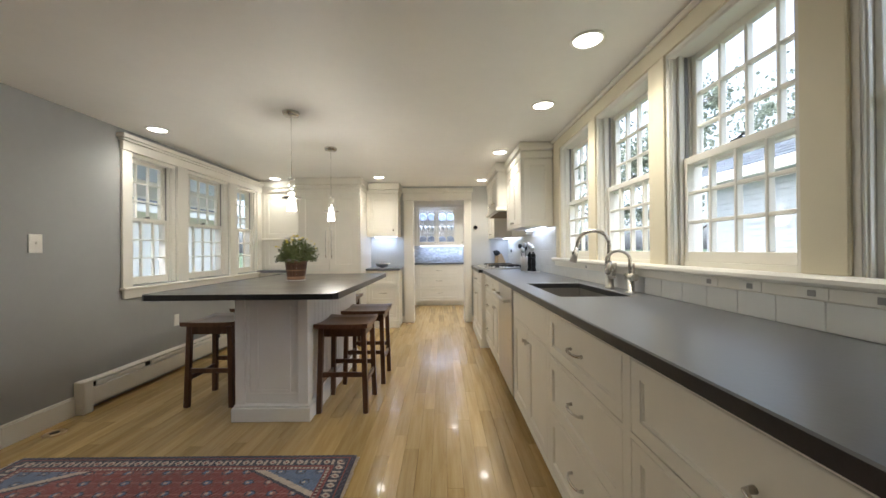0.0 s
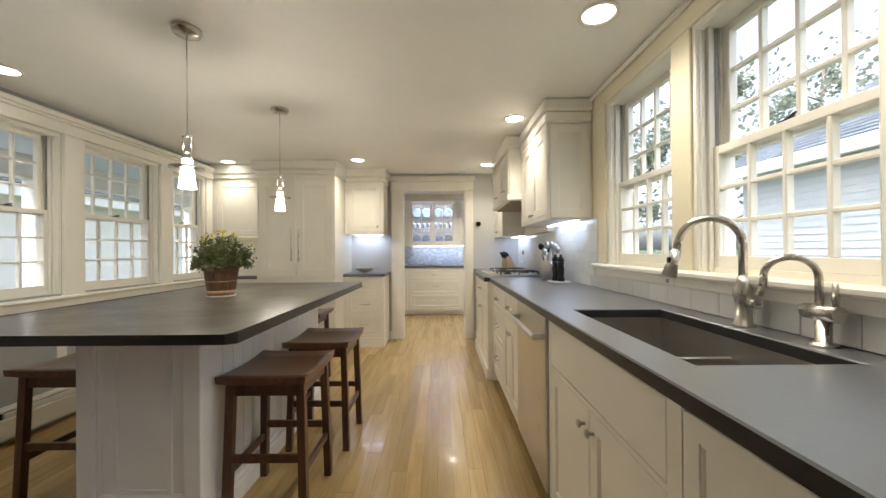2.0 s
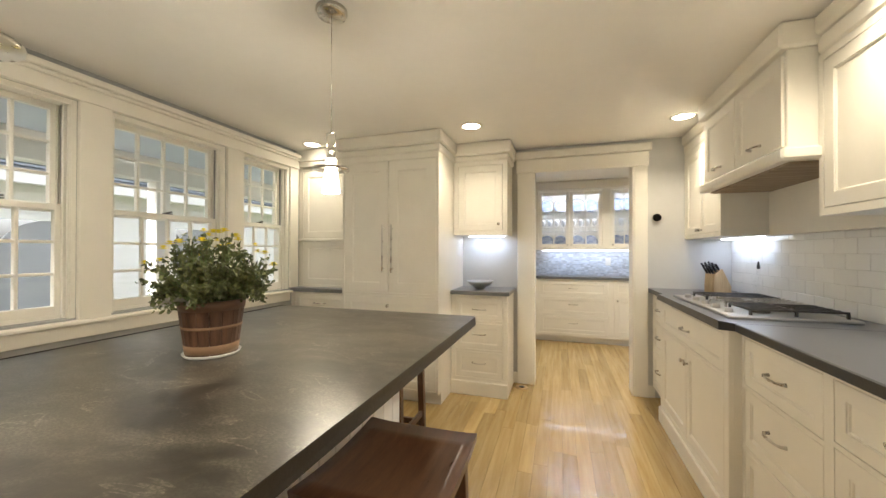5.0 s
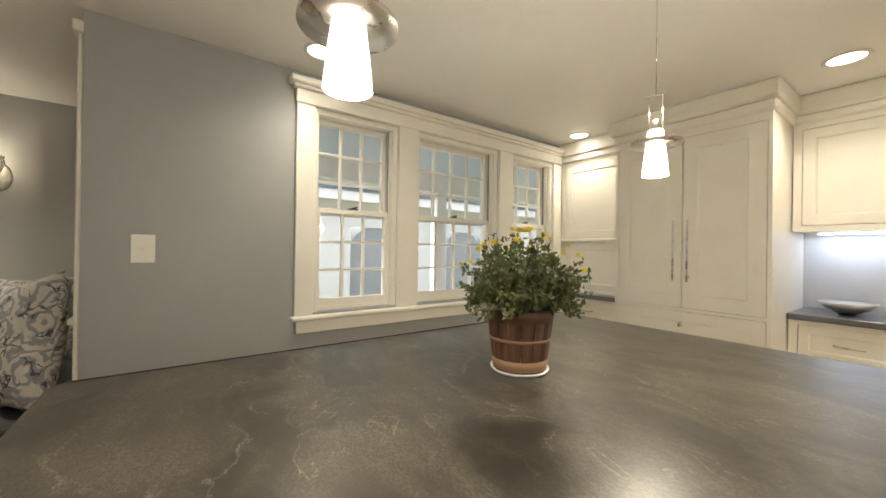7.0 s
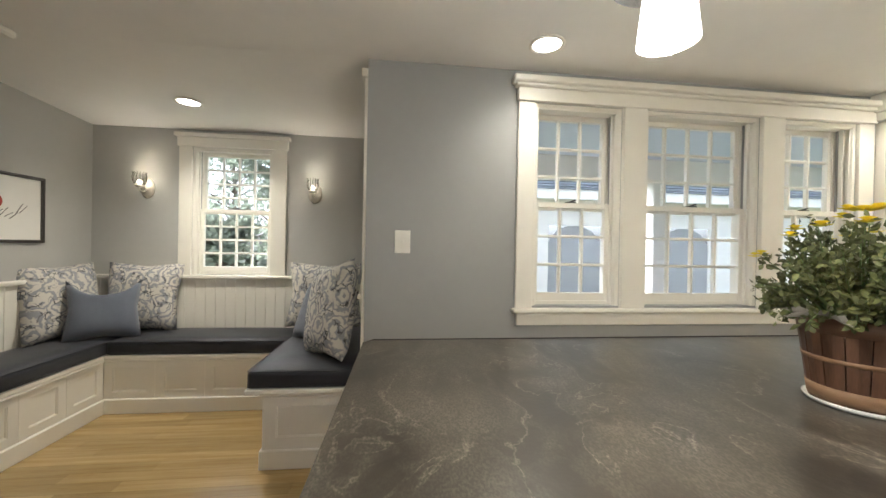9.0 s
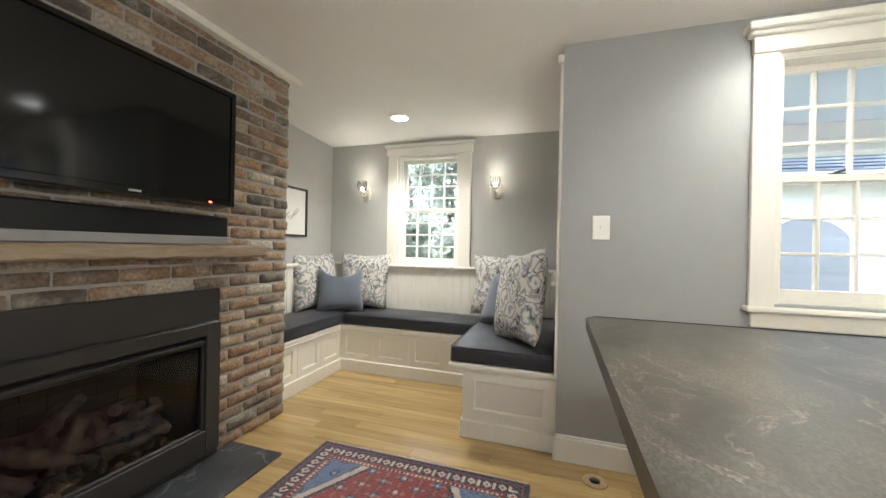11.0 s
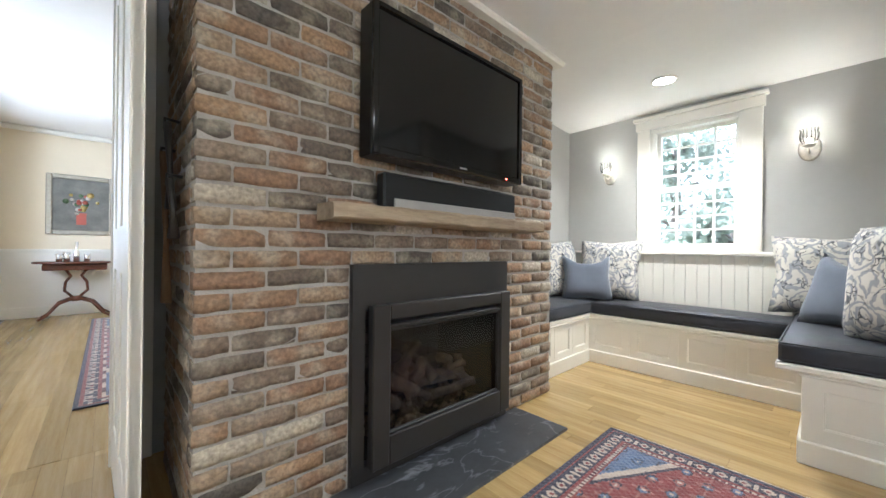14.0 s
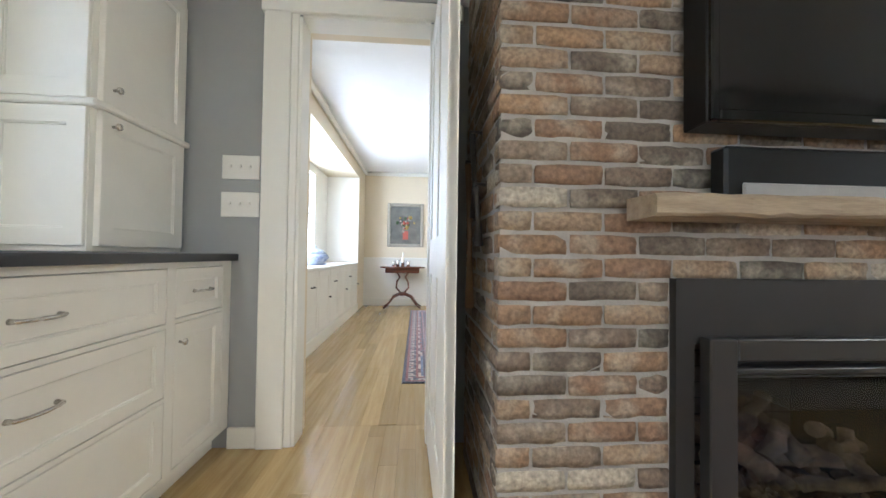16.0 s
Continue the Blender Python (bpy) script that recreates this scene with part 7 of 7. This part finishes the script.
# house east of the kitchen
he = thing("neighbouring_house", (8.5, 3, -0.35), "pale clapboard house with grey roof across the yard", "house")
em = facing(6.0, 8.0, 0, -90)
bm = bmesh.new()
clapboard_wall(bm, 0, 11.0, 0.0, -0.35, 2.6, em, [(4.2, 5.6, 0.3, 1.9), (7.4, 8.4, 0.5, 1.9)])
part("wall", bm, CLAP_PALE, he)
for a, b, c, d in ((4.2, 5.6, 0.3, 1.9), (7.4, 8.4, 0.5, 1.9)):
    boxpart("window", (a, b, 0.03, 0.05, c, d), SHUTTER, he, m=em)
    bm = bmesh.new()
    for q in ((a - 0.08, a, c, d), (b, b + 0.08, c, d), (a - 0.08, b + 0.08, d, d + 0.1), (a - 0.08, b + 0.08, c - 0.06, c), ((a + b) / 2 - 0.02, (a + b) / 2 + 0.02, c, d)):
        bb(bm, q[0], q[1], -0.03, 0.03, q[2], q[3], 0, em)
    part("window_frame", bm, CLAP, he)
bm = bmesh.new()
for k in range(24):
    y0, z0 = -0.40 + 0.16 * k, 2.62 + 0.09 * k
    x = -0.4 - 0.1 * (k % 2)
    while x < 11.2:
        bb(bm, x, x + 0.29, y0, y0 + 0.20, z0, z0 + 0.03, 0, em)
        x += 0.30
part("roof", bm, SHINGLE, he, kind="stuff")
boxpart("fascia", (-0.4, 11.3, -0.42, -0.34, 2.45, 2.64), CLAP, he, 0.01, m=em)
ln = thing("porch_lantern", (5.93, 3.30, 1.45), "black wall lantern on the white clapboards", "lantern")
bm = bmesh.new()
lathe(bm, [(0.03, 0.0), (0.07, 0.05), (0.09, 0.26), (0.02, 0.34), (0.01, 0.42)], (5.88, 3.30, 1.35), 6)
part("cage", bm, BLACK, ln)
bm = bmesh.new()
tube(bm, [(5.99, 3.30, 1.75), (5.88, 3.30, 1.80), (5.88, 3.30, 1.74)], 0.012, 6)
part("bracket", bm, BLACK, ln)


def tree(x, y, h, spread, seed, name="deciduous_tree", n=2600):
    rg = random.Random(seed)
    t = thing(name, (x, y, -0.35), "leafy green tree outside the windows", "tree", "trees round the house")
    bm = bmesh.new()
    tube(bm, [(x, y, -0.35), (x + 0.1, y, h * 0.25), (x - 0.05, y + 0.1, h * 0.55), (x, y, h * 0.85)], [0.18, 0.14, 0.09, 0.03], 8)
    tips = []
    for k in range(16):
        a, z = rg.uniform(0, 6.28), rg.uniform(0.15, 0.8) * h
        L = spread * rg.uniform(0.5, 1.0) * (1.15 - z / h)
        tip = Vector((x + L * math.cos(a), y + L * math.sin(a), z + L * 0.45))
        tube(bm, [(x, y, z), Vector((x, y, z)).lerp(tip, 0.5) + Vector((0, 0, 0.1)), tip], [0.05, 0.03, 0.01], 5)
        tips.append((tip, L))
    part("trunk", bm, BARK, t)
    bm = bmesh.new()
    for k in range(n):
        tip, L = rg.choice(tips)
        p = tip + rand_dir(rg) * (abs(rg.gauss(0, 0.5)) * spread * 0.45)
        p.z = max(p.z, 0.0)
        leaf(bm, p, rand_dir(rg), rg.uniform(0.10, 0.22), rg.uniform(0.04, 0.08), rand_dir(rg))
    part("crown", bm, FOLIAGE, t, "loose crown of small leaves", "stuff")


tree(-12.0, 1.6, 4.6, 2.4, 1, n=2400), tree(-12.6, -1.4, 4.8, 2.6, 2, n=2400), tree(-16.5, -4.6, 6.0, 3.2, 3, n=3000), tree(-9.0, 0.5, 1.7, 1.3, 4, "garden_shrub", 2200), tree(-9.6, -1.8, 1.9, 1.4, 5, "garden_shrub", 2200)
tree(-10.2, 1.9, 2.2, 1.2, 9, "garden_shrub", 1800), tree(-11.0, -5.0, 3.6, 2.2, 10, n=2600)
tree(11.5, -1.0, 8.0, 3.2, 6), tree(12.5, 9.5, 8.4, 3.2, 7, n=3600), tree(14, 4.5, 9.0, 3.6, 8, n=3600)
tree(9.5, 13.5, 8.0, 3.0, 11, n=3600), tree(14.5, 14.5, 9.5, 3.6, 12, n=3000), tree(7.0, 16.5, 7.5, 2.8, 13, n=3000)

# ---- bricks ----
def brick_material():
    m = material("reclaimed_brick", (0.42, 0.22, 0.14), 0.85, vary=0.2, scale=18, bump=0.9, bump_scale=55)
    n, l, b = tree_of(m)
    src = n.new("ShaderNodeObjectInfo").outputs["Random"]
    ramp = n.new("ShaderNodeValToRGB")
    ramp.color_ramp.interpolation = "CONSTANT"
    stops = [(0.0, (0.28, 0.175, 0.118)), (0.16, (0.165, 0.130, 0.107)), (0.27, (0.31, 0.20, 0.130)), (0.40, (0.215, 0.160, 0.126)), (0.53, (0.345, 0.248, 0.175)),
             (0.64, (0.115, 0.098, 0.086)), (0.72, (0.28, 0.215, 0.168)), (0.83, (0.36, 0.235, 0.148)), (0.94, (0.48, 0.42, 0.36))]
    ramp.color_ramp.elements[0].color = (*stops[0][1], 1)
    ramp.color_ramp.elements[1].position, ramp.color_ramp.elements[1].color = stops[-1][0], (*stops[-1][1], 1)
    for p, c in stops[1:-1]:
        ramp.color_ramp.elements.new(p).color = (*c, 1)
    l.new(src, ramp.inputs[0])
    co, add = n.new("ShaderNodeTexCoord"), n.new("ShaderNodeVectorMath")
    sc = n.new("ShaderNodeMath")
    sc.operation, sc.inputs[1].default_value = "MULTIPLY", 40
    l.new(src, sc.inputs[0]), l.new(co.outputs["Object"], add.inputs[0]), l.new(sc.outputs[0], add.inputs[1])
    n1, n2 = n.new("ShaderNodeTexNoise"), n.new("ShaderNodeTexNoise")
    n1.inputs["Scale"].default_value, n1.inputs["Detail"].default_value = 9, 6
    n2.inputs["Scale"].default_value, n2.inputs["Detail"].default_value = 70, 5
    l.new(add.outputs[0], n1.inputs[0]), l.new(add.outputs[0], n2.inputs[0])
    r1, r2 = n.new("ShaderNodeValToRGB"), n.new("ShaderNodeValToRGB")
    r1.color_ramp.elements[0].position, r1.color_ramp.elements[1].position = 0.47, 0.66
    r1.color_ramp.elements[1].color = (0.50, 0.50, 0.50, 1)
    r2.color_ramp.elements[0].position, r2.color_ramp.elements[1].position = 0.30, 0.75
    r2.color_ramp.elements[0].color, r2.color_ramp.elements[1].color = (0.55, 0.55, 0.51, 1), (1.18, 1.18, 1.06, 1)
    l.new(n1.outputs[0], r1.inputs[0]), l.new(n2.outputs[0], r2.inputs[0])
    wash, mul = n.new("ShaderNodeMixRGB"), n.new("ShaderNodeMixRGB")
    wash.inputs[2].default_value = (0.50, 0.45, 0.38, 1)
    mul.blend_type, mul.inputs[0].default_value = "MULTIPLY", 1
    l.new(r1.outputs[0], wash.inputs[0]), l.new(ramp.outputs[0], wash.inputs[1])
    l.new(wash.outputs[0], mul.inputs[1]), l.new(r2.outputs[0], mul.inputs[2]), l.new(mul.outputs[0], b.inputs["Base Color"])
    return m


BRICK = brick_material()


def brick_mesh(seed, L, D=0.06, H=0.056):
    """A worn brick, its face at y=0, centred on x and z."""
    rg = random.Random(seed)
    bm = bmesh.new()
    nx, nz = max(3, round(L / 0.04)), 3
    g = []
    for i in range(nx + 1):
        for j in range(nz + 1):
            u, w = -1 + 2 * i / nx, -1 + 2 * j / nz
            edge = max(abs(u), abs(w)) > 0.99
            x, z = u * L / 2 + rg.uniform(-0.002, 0.002), w * H / 2 + rg.uniform(-0.002, 0.002)
            if abs(u) > 0.99 and abs(w) > 0.99:
                x, z = x * 0.985, z * 0.93
            y = rg.uniform(-0.0015, 0.0015) - (0.005 + rg.uniform(0, 0.003) if edge else 0)
            g.append(bm.verts.new((x, y, z)))
    back = [bm.verts.new((sx * L / 2, -D, sz * H / 2)) for sx, sz in ((-1, -1), (1, -1), (1, 1), (-1, 1))]
    at = lambda i, j: g[i * (nz + 1) + j]
    for i in range(nx):
        for j in range(nz):
            bm.faces.new((at(i, j), at(i, j + 1), at(i + 1, j + 1), at(i + 1, j))).smooth = True
    bm.faces.new([at(i, 0) for i in range(nx + 1)] + [back[1], back[0]])
    bm.faces.new([at(i, nz) for i in range(nx, -1, -1)] + [back[3], back[2]])
    bm.faces.new([at(0, j) for j in range(nz, -1, -1)] + [back[0], back[3]])
    bm.faces.new([at(nx, j) for j in range(nz + 1)] + [back[2], back[1]])
    me = bpy.data.meshes.new("brick")
    bm.to_mesh(me)
    bm.free()
    me.materials.append(BRICK)
    return me


FULL = [brick_mesh(s, 0.200) for s in range(6)]
HALF = [brick_mesh(20 + s, 0.095) for s in range(4)]
COURSE, PITCH = 0.0677, 0.2106
rng = random.Random(77)
for r in range(33):
    z = COURSE * (r + 0.5)
    spans = [(BX0, BX1)] if z > IZ - 0.01 else [(BX0, IX0 - 0.002), (IX1 + 0.002, BX1)]
    for s0, s1 in spans:
        x = BX1
        half = r % 2 == 1
        cuts = []
        while x > BX0 + 0.02:
            w = PITCH / 2 if half and x == BX1 else PITCH
            cuts.append((max(x - w, BX0), x))
            x -= w
        for a, b in cuts:
            a, b = max(a, s0), min(b, s1)
            if b - a < 0.035:
                continue
            L = b - a - 0.0095
            src = rng.choice(HALF) if L < 0.13 else rng.choice(FULL)
            base = 0.095 if L < 0.13 else 0.200
            ob = new("brick", src)
            ob.parent = chimney
            ob.matrix_basis = Matrix.Translation(((a + b) / 2, BY + rng.uniform(-0.004, 0.004), z + rng.uniform(-0.0015, 0.0015))) @ Matrix.Rotation(radians(rng.uniform(-0.6, 0.6)), 4, "Y") @ Matrix.Diagonal((L / base * (1 if rng.random() < 0.5 else -1), 1, 1, 1))
# side faces
for side, x, y0, rot, only in ((1, BX1, BY, -90, "near"), (-1, BX0, BY, 90, "far")):
    for r in range(33):
        z = COURSE * (r + 0.5)
        y = BY
        half = r % 2 == 0
        k = 0
        while y > -0.15:
            w = PITCH / 2 if half and k == 0 else PITCH
            a, b = max(y - w, -0.17), y - (0.006 if k == 0 else 0)
            y -= w
            k += 1
            L = b - a - 0.0095
            if L < 0.03:
                continue
            src, base = (rng.choice(HALF), 0.095) if L < 0.13 else (rng.choice(FULL), 0.200)
            ob = new("brick", src)
            ob.parent = chimney
            ob.matrix_basis = Matrix.Translation((x + side * rng.uniform(-0.003, 0.003) - side * 0.003, (a + b) / 2, z)) @ Matrix.Rotation(radians(rot), 4, "Z") @ Matrix.Diagonal((L / base, 1, 0.985, 1))

# ---- wall tiles over the counter ----
bm = bmesh.new()
r = 0
z = CT + 0.001
while z < 1.40:
    y = 3.51 - 0.076 * (r % 2)
    zt = min(z + 0.0745, 1.404)
    while y < 6.0:
        bb(bm, XR - 0.009, XR - 0.002, max(y, 3.535), min(y + 0.1505, YN - 0.01), z, zt, 0.0015)
        y += 0.1525
    z += 0.0765
    r += 1
tile_wall = part("tile_backsplash", bm, TILE, None, "glossy white subway tiles above the counter", "stuff", "tiles")
bm = bmesh.new()
y = YS + 0.01
while y < 3.53:
    bb(bm, XR - 0.010, XR - 0.002, y, y + 0.1505, CT + 0.001, CT + 0.0745 + 0.012, 0.0015)
    y += 0.1525
part("tile_backsplash", bm, TILE, None, "low row of white tiles below the windows", "stuff", "tiles")
setting("trim_tile_grout", [(XR - 0.0045, XR - 0.0005, YS + 0.005, 3.535, CT + 0.0005, 1.03), (XR - 0.0045, XR - 0.0005, 3.535, YN - 0.005, CT + 0.0005, 1.405)], GROUT, "pale grout bed behind the tiles", "wall")
setting("trim_tile_ledge", [(XR - 0.010, XR - 0.001, YS + 0.005, 3.53, CT + 0.090, 1.0295)], WHITE, "cream board above the low tile row", "trim")
bm = bmesh.new()
rng = random.Random(12)
z = 0.913
while z < 1.278:
    x = -0.93 - rng.uniform(0, 0.03)
    while x < 1.73:
        w = rng.uniform(0.03, 0.06)
        bb(bm, max(x, -0.93), x + w - 0.003, 8.141, 8.1475, z, z + 0.018, 0.001)
        x += w
    z += 0.0205
part("mosaic_backsplash", bm, MOSAIC, None, "grey-blue glass mosaic strips above the pantry counter", "stuff", "tiles")
setting("trim_mosaic_grout", [(-0.94, 1.74, 8.1445, 8.149, 0.912, 1.279)], GROUT, "pale grout bed behind the mosaic", "wall")

# ---- oak boards ----
floor = thing("floor", (-0.9, 3.0, -0.006), "honey-coloured oak strip floor with a satin finish", "floor", "", "structure")
PW = 0.0826
rng = random.Random(31)
LENS = [0.6, 0.85, 1.1, 1.4, 1.8]
PLANKS = {}
for L in LENS:
    bm = bmesh.new()
    bb(bm, -PW / 2 + 0.0004, PW / 2 - 0.0004, -L / 2 + 0.0005, L / 2 - 0.0005, -0.006, 0.0, 0.0006)
    me = bpy.data.meshes.new("plank")
    bm.to_mesh(me)
    bm.free()
    me.materials.append(OAK)
    PLANKS[L] = me
rest = bmesh.new()
count = 0
nrow = 0
x = -3.76
while x < 1.76:
    y0 = YS - 0.20
    y = y0 - rng.uniform(0, 1.2)
    while y < 8.2:
        L = rng.choice(LENS)
        a, b = max(y, y0), min(y + L, 8.2)
        cx, cy = x + PW / 2, (a + b) / 2
        y += L
        if b - a < 0.02:
            continue
        if cx < XL - 0.1 and a > 2.4 or (cx < -1.05 and a > YN + 0.2):
            continue
        if count < 300 and -2.55 < cx < 0.75 and 0.6 < cy < 5.2:
            ob = new("plank", PLANKS[L])
            ob.parent = floor
            ob.matrix_parent_inverse = Matrix.Translation(-BASE[floor.name])
            ob.matrix_basis = Matrix.Translation((cx, cy, 0)) @ Matrix.Diagonal((1, (b - a) / L, 1, 1))
            count += 1
        else:
            bb(rest, x + 0.0004, x + PW - 0.0004, a + 0.0005, b - 0.0005, -0.006, 0.0)
    x += PW
x = -2.3
while x < 1.33:
    y = -5.35 - rng.uniform(0, 1.0)
    while y < YS - 0.2005:
        L = rng.choice(LENS) * 1.3
        a, b = max(y, -5.3), min(y + L, YS - 0.2005)
        y += L
        if b - a > 0.02:
            bb(rest, x + 0.0004, x + 0.0996, a + 0.0005, b - 0.0005, -0.006, 0.0)
    x += 0.10
part("plank_rest", rest, OAK_REST, floor, "", "stuff")
